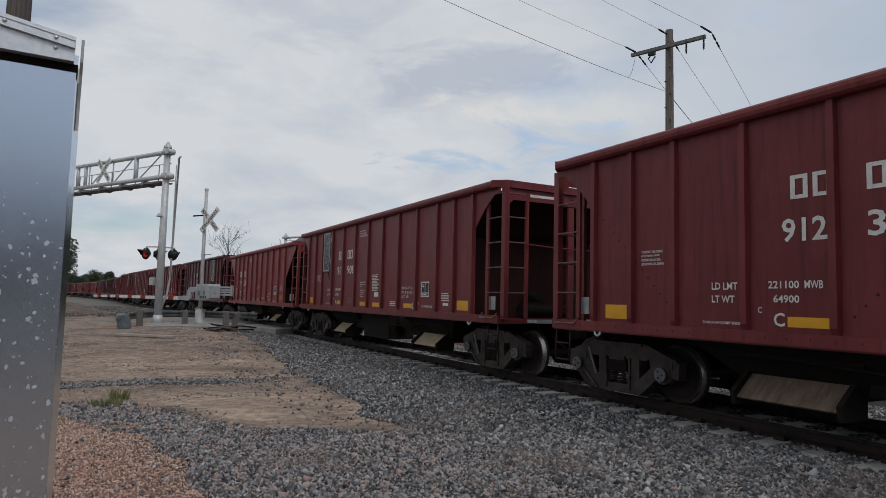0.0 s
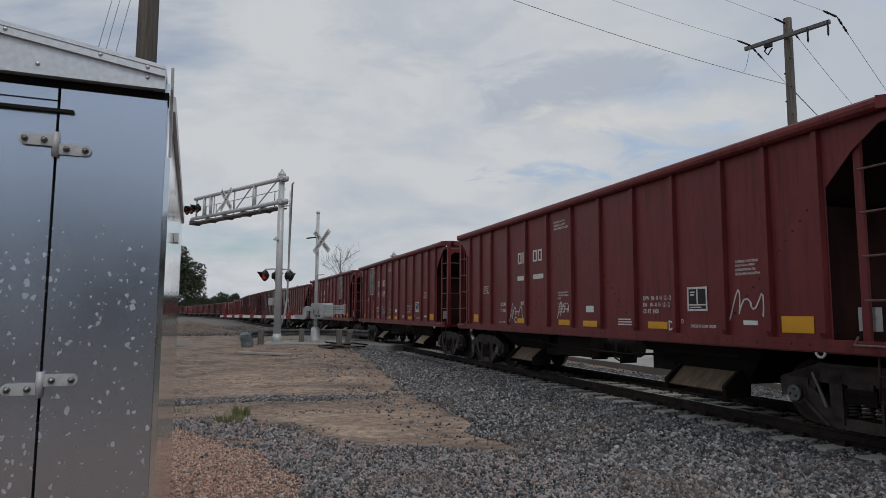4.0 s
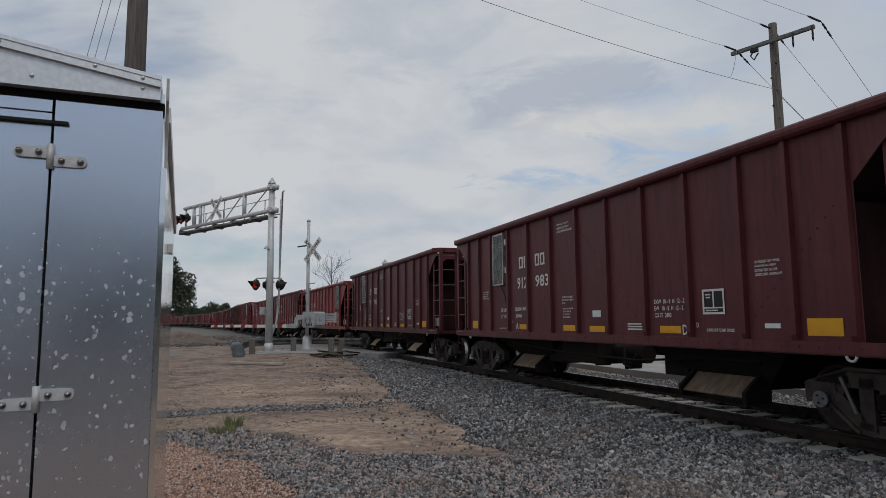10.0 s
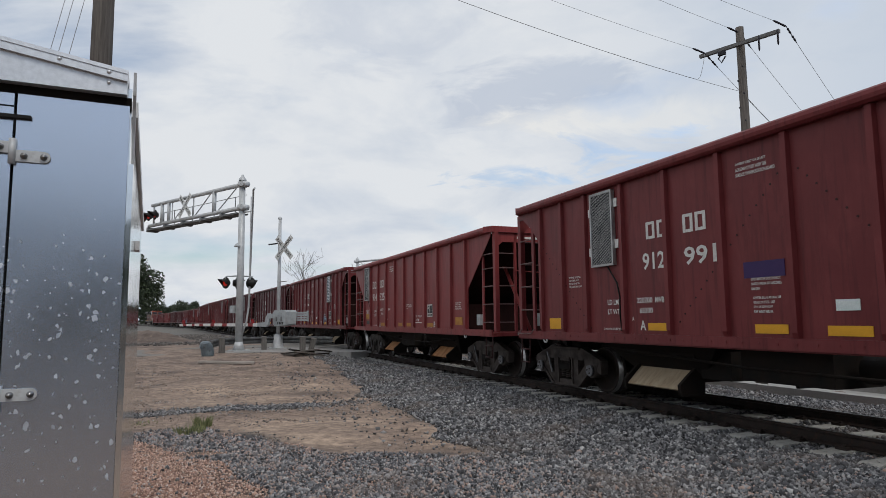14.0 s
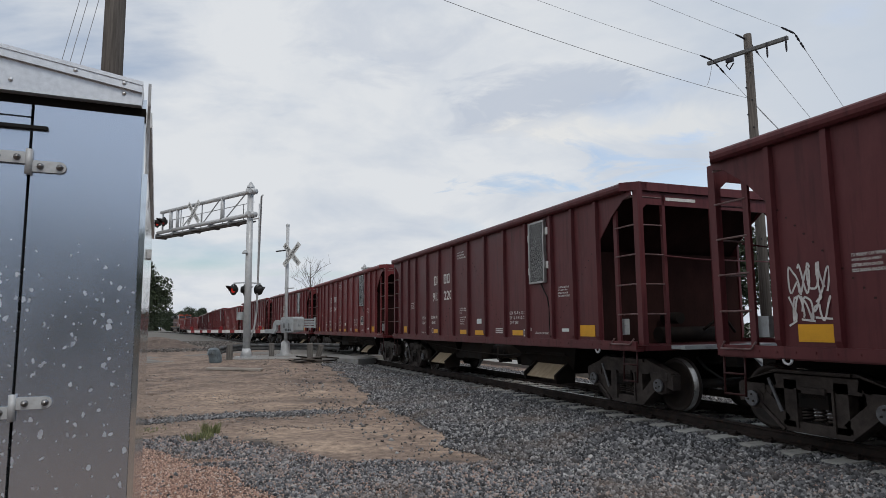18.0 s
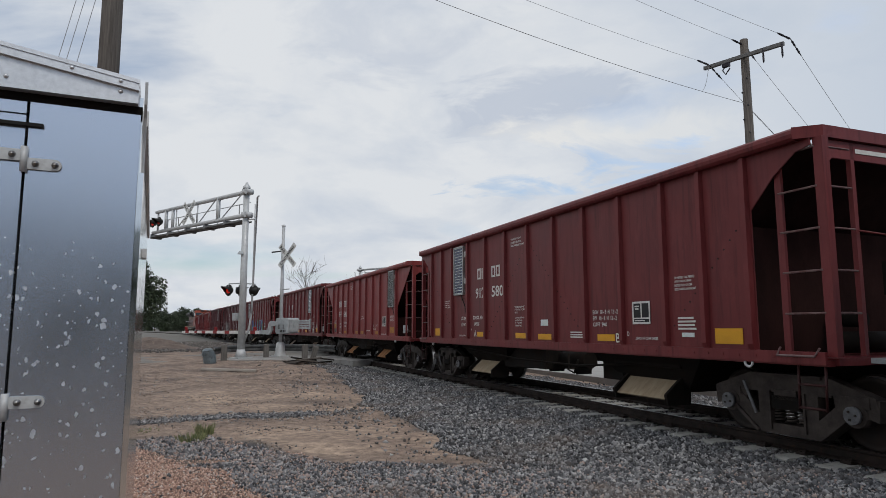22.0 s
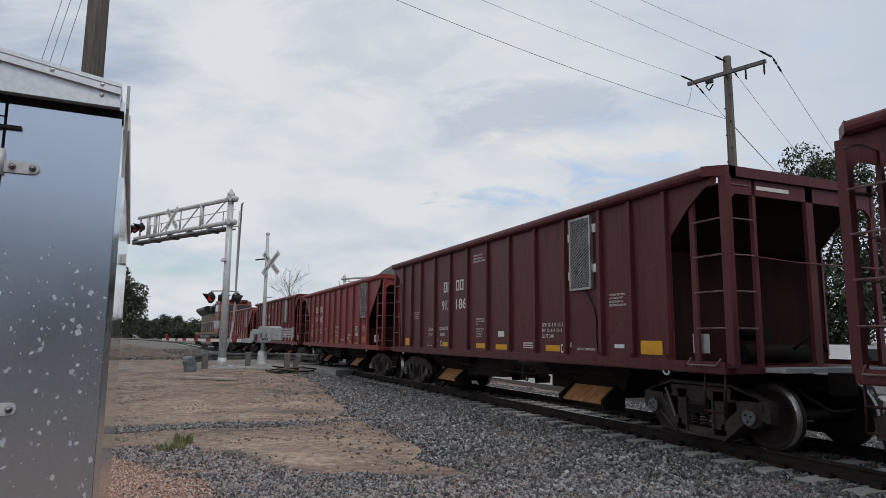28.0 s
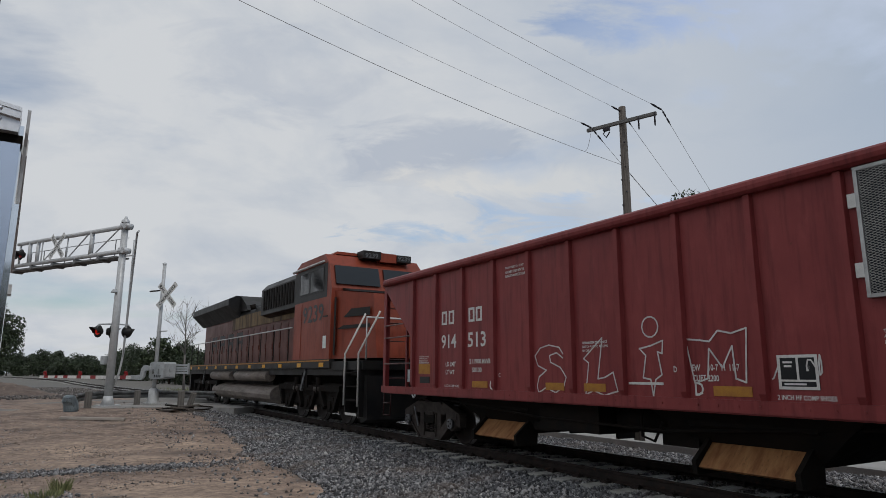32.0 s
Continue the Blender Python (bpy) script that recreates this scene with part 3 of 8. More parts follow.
def tube(bm, p, q, r0, r1=None, seg=10, caps=True, mat=0):
    """A round bar from p to q."""
    p, q, r1 = Vector(p), Vector(q), r0 if r1 is None else r1
    d = (q - p).normalized()
    u = d.orthogonal().normalized()
    w = d.cross(u)
    ring = lambda c, r: [bm.verts.new(c + (u * math.cos(2 * math.pi * i / seg) + w * math.sin(2 * math.pi * i / seg)) * r) for i in range(seg)]
    a, b = ring(p, r0), ring(q, r1)
    for i in range(seg):
        f = bm.faces.new((a[i], a[(i + 1) % seg], b[(i + 1) % seg], b[i]))
        f.material_index, f.smooth = mat, seg > 6
    if caps:
        bm.faces.new(a[::-1]).material_index = mat
        bm.faces.new(b).material_index = mat
    return bm


def pipe(bm, pts, r, seg=8, mat=0):
    """One round rod along points, its rings shared from piece to piece."""
    pts = [Vector(p) for p in pts]
    rings, u = [], None
    for i, p in enumerate(pts):
        d = (pts[min(i + 1, len(pts) - 1)] - pts[max(i - 1, 0)]).normalized()
        if u is None:
            u = d.orthogonal().normalized()
        u = (u - d * u.dot(d)).normalized()
        w = d.cross(u)
        rings.append([bm.verts.new(p + (u * math.cos(k * 6.2832 / seg) + w * math.sin(k * 6.2832 / seg)) * r) for k in range(seg)])
    for a, b in zip(rings, rings[1:]):
        for k in range(seg):
            f = bm.faces.new((a[k], a[(k + 1) % seg], b[(k + 1) % seg], b[k]))
            f.material_index, f.smooth = mat, True
    bm.faces.new(rings[0][::-1]).material_index = mat
    bm.faces.new(rings[-1]).material_index = mat
    return bm


def beam(bm, p, q, w, y0, y1, mat=0):
    """A flat bar in the x-z plane from p to q, w deep, between y0 and y1."""
    d = Vector((q[0] - p[0], q[1] - p[1])).normalized()
    n = Vector((-d.y, d.x)) * (w / 2)
    return prism_y(bm, [(p[0] + n.x, p[1] + n.y), (p[0] - n.x, p[1] - n.y), (q[0] - n.x, q[1] - n.y), (q[0] + n.x, q[1] + n.y)], y0, y1, mat)


def lathe(bm, profile, seg=28, mats=None, axis="y"):
    """Turns a profile of (radius, along) about an axis."""
    rings = []
    for r, a in profile:
        ring = []
        for i in range(seg):
            c, s = r * math.cos(2 * math.pi * i / seg), r * math.sin(2 * math.pi * i / seg)
            ring.append(bm.verts.new((c, a, s) if axis == "y" else (c, s, a) if axis == "z" else (a, c, s)))
        rings.append(ring)
    for k, (a, b) in enumerate(zip(rings, rings[1:])):
        for i in range(seg):
            f = bm.faces.new((a[i], a[(i + 1) % seg], b[(i + 1) % seg], b[i]))
            f.material_index, f.smooth = mats[k] if mats else 0, True
    return bm


def ribbon(bm, pts, w, y, mat=0):
    """A painted stroke on an upright face: a strip w wide along points in x and z."""
    for p, q in zip(pts, pts[1:]):
        d = Vector((q[0] - p[0], q[1] - p[1]))
        if d.length < 1e-6:
            continue
        d.normalize()
        n = Vector((-d.y, d.x)) * (w / 2)
        e = d * (w * 0.3)
        vs = [(p[0] - e.x + n.x, p[1] - e.y + n.y), (p[0] - e.x - n.x, p[1] - e.y - n.y), (q[0] + e.x - n.x, q[1] + e.y - n.y), (q[0] + e.x + n.x, q[1] + e.y + n.y)]
        y -= 0.00012
        bm.faces.new([bm.verts.new((a, y, b)) for a, b in vs]).material_index = mat
    return bm


MESHES = {}


def mesh_of(key, build, mats):
    """The mesh of that key, built once and shared."""
    if key not in MESHES:
        bm = bmesh.new()
        build(bm)
        bmesh.ops.recalc_face_normals(bm, faces=bm.faces)
        me = bpy.data.meshes.new(str(key))
        bm.to_mesh(me)
        bm.free()
        for m in mats if isinstance(mats, (list, tuple)) else [mats]:
            me.materials.append(m)
        MESHES[key] = me
    return MESHES[key]


def part(name, me, parent, label="", at=None):
    ob = new(name, me)
    ob.parent = parent
    if at is not None:
        ob.matrix_basis = at if isinstance(at, Matrix) else Matrix.Translation(at)
    return tagged(ob, label)


def thing(name, label, category, m=None, group="", kind=""):
    ob = new(name)
    ob.empty_display_size = 0.3
    if m is not None:
        ob.matrix_basis = m
    return tagged(ob, label, category, group, kind)


def solo(name, build, mats, label="", category="", kind="", group="", m=None):
    """A thing or piece of the setting that is one mesh."""
    bm = bmesh.new()
    build(bm)
    bmesh.ops.recalc_face_normals(bm, faces=bm.faces)
    me = bpy.data.meshes.new(name)
    bm.to_mesh(me)
    bm.free()
    for q in mats if isinstance(mats, (list, tuple)) else [mats]:
        me.materials.append(q)
    ob = new(name, me)
    if m is not None:
        ob.matrix_basis = m
    return tagged(ob, label, category, group, kind)


# ---- stencilled writing: (key) -> lines, letter height, line step; laid in x and z, facing -y ----
CARS = {
    1: ("A", MAROON, "912", "3", "221100", "64900", "C", ""),
    2: ("A", MAROON, "912", "908", "219000", "67000", "A", "L"),
    3: ("B", REDDISH, "914", "536", "211800", "58400", "C", ""),
    4: ("A", BROWN, "913", "232", "220700", "65300", "C", "R"),
    5: ("A", MAROON, "", "", "", "", "C", ""),
    6: ("A", MAROON, "913", "071", "220800", "65200", "A", "L"),
    7: ("A", MAROON, "912", "842", "217900", "68100", "C", "R"),
    8: ("B", MAROON, "914", "540", "212100", "55900", "A", "L"),
    9: ("A", BROWN, "912", "775", "218200", "67800", "C", "R"),
    10: ("A", BROWN, "912", "983", "220600", "65400", "A", "L"),
    11: ("A", BROWN, "912", "961", "221100", "64900", "A", "L"),
    12: ("B", REDDISH, "914", "566", "207200", "60800", "C", "R"),
    13: ("A", MAROON, "912", "991", "220700", "65300", "A", "L"),
    14: ("B", REDDISH, "914", "525", "208300", "59700", "A", "L"),
    15: ("A", MAROON, "", "", "", "", "C", "RP"),
    16: ("A", BROWN, "912", "865", "218900", "67100", "C", ""),
    17: ("A", BROWN, "913", "220", "220600", "65400", "C", "R"),
    18: ("A", MAROON, "913", "043", "220700", "65300", "C", "R"),
    19: ("A", MAROON, "912", "371", "222000", "64000", "C", "RD"),
    20: ("A", MAROON, "912", "580", "221100", "64900", "A", "LP"),
    21: ("B", REDDISH, "914", "641", "208200", "59900", "C", "R"),
    22: ("A", MAROON, "912", "238", "221300", "64700", "C", "RP"),
    23: ("A", MAROON, "", "109", "", "", "C", "L"),
    24: ("A", BROWN, "912", "798", "", "", "C", ""),
    25: ("A", BROWN, "913", "186", "220600", "65400", "C", "R"),
    26: ("B", REDDISH, "914", "480", "207200", "60800", "C", "R"),
    27: ("A", MAROON, "912", "494", "221800", "64200", "C", "RD"),
    28: ("B", REDDISH, "914", "513", "211900", "58100", "C", "R"),
}
NOTES = {
    "owner": ["OWNERSHIP SUBJECT TO A SECURITY", "AGREEMENT FILED WITH THE", "SURFACE TRANSPORTATION BOARD."],
    "master": ["OPEN MASTER DISCONNECT", "SWITCH PRIOR TO WELDING", "ON CAR"],
    "sill": ["CENTER SILL IS ASTM A 588", "GRADE 70 STEEL. USE", "E70-1 OR EQUIVALENT", "FOR WELD REPAIR."],
    "tipping": ["TO PREVENT CAR TIPPING", "AVOID UNEQUAL WEIGHT", "DISTRIBUTION ON CAR", "SIDES DURING UNLOADING"],
    "size_a": ["EXW  10 - 8  H  12 - 2", "EW   10 - 8  H  12 - 2", "CU FT  2400"],
    "size_b": ["EW     10-7  H  11-7", "CUFT 2200"],
    "load": ["LD LMT", "LT WT"],
    "shoes": ["2 INCH HF COMP SHOES"],
    "jack": ["JACK-LIFT HERE"],
    "built": ["BUILT BY"],
    "MWB": ["MWB"], "A": ["A"], "B": ["B"], "C": ["C"], "D": ["D"],
    "9239": ["9239"],
    "crossing": ["CROSSING"], "rail": ["RAIL"], "road": ["ROAD"],
}
for row in CARS.values():
    for word in row[2:6]:
        if word:
            NOTES[word] = [word]


def make_writing():
    """Turns every line of NOTES into a flat mesh, cap height 1, then drops the text objects."""
    made = {}
    for key, lines in NOTES.items():
        for i, line in enumerate(lines):
            cu = bpy.data.curves.new("writing", "FONT")
            cu.body, cu.resolution_u, cu.offset = line, 2, 0.018
            made[key, i] = new("writing", cu)
    dg = bpy.context.evaluated_depsgraph_get()
    out = {}
    for key, ob in made.items():
        me = bpy.data.meshes.new_from_object(ob.evaluated_get(dg))
        v = np.array([p.co[:2] for p in me.vertices])
        v = (v - v.min(0)) / max(v[:, 1].max() - v[:, 1].min(), 1e-6)
        out[key] = (v, [tuple(p.vertices) for p in me.polygons])
        cu = ob.data
        bpy.data.objects.remove(ob)
        bpy.data.curves.remove(cu)
        bpy.data.meshes.remove(me)
    return out


WRITING = make_writing()


def words(key, height, width, step=None, mat=WHITE_PAINT):
    """The lines of a note as one mesh, top left at the origin, as wide as given."""
    tag = ("words", key, height, width, step, mat.name)
    if tag not in MESHES:
        lines = NOTES[key]
        widest = max(WRITING[key, i][0][:, 0].max() for i in range(len(lines)))
        verts, faces = [], []
        for i in range(len(lines)):
            v, f = WRITING[key, i]
            base = len(verts)
            verts += [(x * width / widest, 0, z * height - height - i * (step or 0)) for x, z in v]
            faces += [tuple(base + q for q in p) for p in f]
        me = bpy.data.meshes.new("writing")
        me.from_pydata(verts, [], faces)
        me.materials.append(mat)
        MESHES[tag] = me
    return MESHES[tag]


def flat(key, w, h, mat):
    """A thin plate w by h, centre at the origin, facing -y."""
    return mesh_of(("flat", key, w, h), lambda bm: box_bm(bm, -w / 2, w / 2, -0.003, 0.003, -h / 2, h / 2), mat)


def bars(key, w, h, rows, seed=0):
    def build(bm):
        rnd = random.Random(seed)
        for i in range(rows):
            z = -(i + 0.5) * h / rows
            box_bm(bm, 0, w * rnd.uniform(0.7, 1), -0.003, 0, z - h / rows * 0.26, z + h / rows * 0.26)
    return mesh_of(("bars", key, w, h, rows), build, WHITE_PAINT)


def mark_block(w, h):
    """A plain hollow block in place of an owner's letter."""
    def build(bm):
        t = w * 0.27
        box_bm(bm, -w / 2, -w / 2 + t, -0.003, 0, -h / 2, h / 2)
        box_bm(bm, w / 2 - t, w / 2, -0.003, 0, -h / 2, h / 2)
        box_bm(bm, -w / 2 + t, w / 2 - t, -0.003, 0, h / 2 - t * 0.8, h / 2)
        box_bm(bm, -w / 2 + t, w / 2 - t, -0.003, 0, -h / 2, -h / 2 + t * 0.8)
    return mesh_of(("mark", w, h), build, WHITE_PAINT)


# ---- trucks ----
WHEEL_R = 0.42


def wheelset_mesh(r=WHEEL_R, key="wheelset"):
    def build(bm):
        for sy in (-1, 1):
            prof = [(0.11, 0.66), (r - 0.12, 0.685), (r - 0.06, 0.66), (r + 0.028, 0.655), (r + 0.028, 0.685), (r + 0.004, 0.7), (r - 0.004, 0.79), (r - 0.055, 0.795), (r - 0.075, 0.76), (r - 0.2, 0.735), (0.13, 0.77), (0.1, 0.82), (0.075, 0.82)]
            lathe(bm, [(a, sy * b) for a, b in prof], 32, [0, 0, 0, 0, 0, 1, 0, 0, 0, 0, 0, 0])
        tube(bm, (0, -1.13, 0), (0, 1.13, 0), 0.075, seg=14)
        for sy in (-1, 1):
            tube(bm, (0, sy * 1.12, 0), (0, sy * 1.16, 0), 0.1, seg=18, mat=2)
            for i in range(3):
                a = i * 2.0944
                tube(bm, (0.05 * math.cos(a), sy * 1.155, 0.05 * math.sin(a)), (0.05 * math.cos(a), sy * 1.175, 0.05 * math.sin(a)), 0.014, seg=6)
    return mesh_of(key, build, [WHEEL_STEEL, TREAD_STEEL, CAP_STEEL])


def side_frame_mesh():
    """A cast frame: deep top chord, swept tension members, a spring nest in the middle."""
    def build(bm):
        y0, y1 = -0.085, 0.085
        for pts in ([(-1.16, 0.5), (-0.62, 0.62), (-0.56, 0.76), (0.56, 0.76), (0.62, 0.62), (1.16, 0.5), (1.13, 0.62), (0.66, 0.78), (0.55, 0.82), (-0.55, 0.82), (-0.66, 0.78), (-1.13, 0.62)],):
            prism_y(bm, pts, y0, y1)
        for p, q, w in (((-0.6, 0.68), (0.6, 0.68), 0.2), ((-0.82, 0.5), (-0.42, 0.16), 0.2), ((0.42, 0.16), (0.82, 0.5), 0.2), ((-0.46, 0.13), (0.46, 0.13), 0.13),
                        ((-0.34, 0.12), (-0.34, 0.7), 0.18), ((0.34, 0.12), (0.34, 0.7), 0.18), ((-1.0, 0.58), (-0.56, 0.7), 0.15), ((0.56, 0.7), (1.0, 0.58), 0.15)):
            beam(bm, p, q, w, y0, y1)
        for sx in (-1, 1):
            # raised flanges along the swept member and the column
            beam(bm, (sx * 0.86, 0.42), (sx * 0.44, 0.08), 0.04, -0.115, 0.115)
            beam(bm, (sx * 0.25, 0.12), (sx * 0.25, 0.6), 0.03, -0.11, 0.11)
            box_bm(bm, sx * 0.89 - 0.17, sx * 0.89 + 0.17, -0.095, 0.095, 0.5, 0.62)
            tube(bm, (sx * 0.89, -0.1, 0.42), (sx * 0.89, 0.1, 0.42), 0.14, seg=18)
            prism_y(bm, [(sx * 1.02, 0.4), (sx * 1.15, 0.36), (sx * 1.17, 0.6), (sx * 1.0, 0.6)][::sx], -0.075, 0.075)
            prism_y(bm, [(sx * 0.76, 0.4), (sx * 0.66, 0.36), (sx * 0.62, 0.6), (sx * 0.78, 0.6)][::-sx], -0.075, 0.075)
        beam(bm, (-0.5, 0.8), (0.5, 0.8), 0.04, -0.12, 0.12)
        box_bm(bm, -0.16, 0.16, -0.12, -0.085, 0.5, 0.62)
    return mesh_of("side_frame", build, FRAME_IRON)


def spring_mesh():
    def build(bm):
        for x in (-0.17, 0, 0.17):
            pts = [(x + 0.06 * math.cos(a), 0.06 * math.sin(a), 0.215 + 0.15 * a / (2 * math.pi * 4)) for a in np.linspace(0, 2 * math.pi * 4, 33)]
            pipe(bm, pts, 0.014, 5)
    return mesh_of("spring", build, FRAME_IRON)


def bolster_mesh():
    def build(bm):
        prism_x(bm, [(-1.12, 0.38), (-0.5, 0.3), (0.5, 0.3), (1.12, 0.38), (1.12, 0.55), (0.5, 0.7), (-0.5, 0.7), (-1.12, 0.55)], -0.2, 0.2)
        tube(bm, (0, 0, 0.68), (0, 0, 0.8), 0.2, seg=16)
        for sy in (-1, 1):
            tube(bm, (-1.0, sy * 0.55, 0.4), (1.0, sy * 0.55, 0.4), 0.035, seg=8)
            box_bm(bm, -0.5, -0.4, sy * 0.75 - 0.06, sy * 0.75 + 0.06, 0.25, 0.6)
            box_bm(bm, 0.4, 0.5, sy * 0.75 - 0.06, sy * 0.75 + 0.06, 0.25, 0.6)
    return mesh_of("bolster", build, GRIME)


WHEELSETS = []


def add_truck(parent, k, x):
    truck = part("truck", bolster_mesh(), parent, "cast iron bogie frame caked in grime", (x, 0, 0))
    for sy in (-1, 1):
        part("side_frame", side_frame_mesh(), truck, "", (0, sy * 1.0, 0))
        part("spring", spring_mesh(), truck, "", (0, sy * 1.0, 0))
    part("brake_lever", mesh_of("brake_lever", lambda bm: beam(bm, (-0.62, 0.7), (-0.44, 0.3), 0.035, -0.94, -0.92), CAP_STEEL), truck, "pale worn brake lever", (0, -0.2, 0))
    for dx in (-0.89, 0.89):
        w = part("wheelset", wheelset_mesh(), truck, "steel wheels with bright worn rims", (dx, 0, WHEEL_R))
        WHEELSETS.append((k, w, x + dx, dx, WHEEL_R))


# ---- hopper cars ----
def side_outline(kind):
    if kind == "A":
        return [(-5.74, 1.04), (5.74, 1.04), (5.74, 2.86), (6.09, 3.21), (6.42, 3.44), (6.62, 3.48), (6.62, 3.62), (-6.62, 3.62), (-6.62, 3.48), (-6.42, 3.44), (-6.09, 3.21), (-5.74, 2.86)]
    return [(-4.98, 1.04), (4.98, 1.04), (4.98, 2.12), (6.28, 3.3), (6.34, 3.46), (-6.34, 3.46), (-6.28, 3.3), (-4.98, 2.12)]


RIBS = {"A": [0, 1.03, 2.07, 3.1, 4.13, 4.9, 5.67], "B": [0, 0.97, 1.95, 2.95, 3.93, 4.88]}
HALF, EAVE = {"A": 6.7, "B": 6.4}, {"A": 3.7, "B": 3.53}


def rib_mesh(kind, mat):
    """A pressed channel that tapers in at the top."""
    top = EAVE[kind] - 0.12

    def build(bm):
        rings = []
        for z, d, w in ((1.12, 0.03, 0.05), (1.2, 0.068, 0.055), (top - 0.45, 0.064, 0.055), (top, 0.055, 0.05)):
            rings.append([bm.verts.new((x, y, z)) for x, y in ((-w, 0), (-w * 0.72, -d), (w * 0.72, -d), (w, 0))])
        for a, b in zip(rings, rings[1:]):
            for i in range(3):
                bm.faces.new((a[i], a[i + 1], b[i + 1], b[i]))
        bm.faces.new(rings[0][::-1])
        bm.faces.new(rings[-1])
    return mesh_of(("rib", kind, mat.name), build, mat)


def solar_panel(parent, x, z, style):
    """A boxed panel in an angle frame on four lugs, with its cable."""
    w, h = 0.62, 1.26
    def frame_build(bm):
        t, d = 0.035, 0.07
        box_bm(bm, -w / 2, -w / 2 + t, -d, 0, -h / 2, h / 2)
        box_bm(bm, w / 2 - t, w / 2, -d, 0, -h / 2, h / 2)
        box_bm(bm, -w / 2 + t, w / 2 - t, -d, 0, h / 2 - t, h / 2)
        box_bm(bm, -w / 2 + t, w / 2 - t, -d, 0, -h / 2, -h / 2 + t)
    panel = part("solar_panel", mesh_of("panel_frame", frame_build, MESH_STEEL), parent, "boxed panel in a pale steel frame", (x, -1.565, z))
    part("panel_face", mesh_of(("panel_face", "P" in style), lambda bm: box_bm(bm, -w / 2 + 0.036, w / 2 - 0.036, -0.05, -0.01, -h / 2 + 0.036, h / 2 - 0.036), STICKER if "P" in style else MESH_STEEL if "D" in style else PANEL_DARK), panel)
    if "D" in style:
        part("cell_sheet", mesh_of("dark_cells", lambda bm: [box_bm(bm, -w / 2 + 0.045, w / 2 - 0.045, -0.056, -0.0505, a, b) for a, b in ((-h / 2 + 0.045, -0.012), (0.012, h / 2 - 0.045))], PANEL_DARK), panel, "dark solar cells")
    elif "P" in style:
        def cells(bm):
            for i in range(4):
                for j in range(16):
                    cx, cz = -w / 2 + 0.045 + (i + 0.5) * (w - 0.09) / 4, -h / 2 + 0.045 + (j + 0.5) * (h - 0.09) / 16
                    box_bm(bm, cx - 0.06, cx + 0.06, -0.055, -0.0505, cz - 0.029, cz + 0.029)
        tagged(part("cell_sheet", mesh_of("pv_cells", cells, PV_BLUE), panel, "blue solar cells"), kind="stuff")
    else:
        def grille(bm):
            # expanded metal: two sets of slanting strands with open diamonds between
            step = 0.025
            n = int((h + w) / step)
            for i in range(-int(w / step), n):
                z0 = -h / 2 + i * step
                for sx in (1, -1):
                    pts = []
                    for xx in (-w / 2 + 0.03, w / 2 - 0.03):
                        zz = z0 + (xx + w / 2) * 0.42 if sx > 0 else z0 + (w / 2 - xx) * 0.42
                        pts.append((xx, zz))
                    (xa, za), (xb, zb) = pts
                    lo, hi = -h / 2 + 0.03, h / 2 - 0.03
                    if max(za, zb) < lo or min(za, zb) > hi or abs(zb - za) < 1e-6:
                        continue
                    ta, tb = sorted(((lo - za) / (zb - za), (hi - za) / (zb - za)))
                    t0, t1 = max(0, ta), min(1, tb)
                    if t1 <= t0:
                        continue
                    ribbon(bm, [(xa + (xb - xa) * t0, za + (zb - za) * t0), (xa + (xb - xa) * t1, za + (zb - za) * t1)], 0.0055, -0.068)
        part("grille", mesh_of("panel_grille", grille, GRILLE_STEEL), panel, "expanded metal guard")
    for sx in (-1, 1):
        for dz in (-0.32, 0.36):
            part("lug", mesh_of("panel_lug", lambda bm: box_bm(bm, -0.045, 0.045, -0.03, 0, -0.07, 0.07), SIGN_WHITE), panel, "", (sx * (w / 2 + 0.05), 0, dz + sx * 0.04))
    part("cable", mesh_of("panel_cable", lambda bm: pipe(bm, [(0.08, -0.02, -0.63), (0.18, -0.03, -0.74), (0.32, -0.02, -0.92), (0.37, -0.01, -1.15), (0.36, -0.01, -1.45), (0.38, 0, -1.7)], 0.012, 6), RUBBER), panel)


def car_mark(parent, xs, z):
    """Four plain blocks where the owner's letters stand."""
    for x in xs:
        part("owner_mark", mark_block(0.195, 0.26), parent, "plain white painted block", (x, -1.566, z))


def ladder(parent, x, y0, y1, zs, x2, mat, key):
    for z in zs:
        part("rung", mesh_of(("rung", key, round(x2 - x, 3), round(y1 - y0, 3), mat.name), lambda bm: tube(bm, (0, 0, 0), (x2 - x, y1 - y0, 0), 0.013, seg=6), RUNG_STEEL), parent, "", (x, y0, z))


GRAFFITI_WORDS = {23: ", blue graffiti", 24: ", silver graffiti", 28: ", white graffiti", 3: ", heaped load", 26: ", heaped load"}


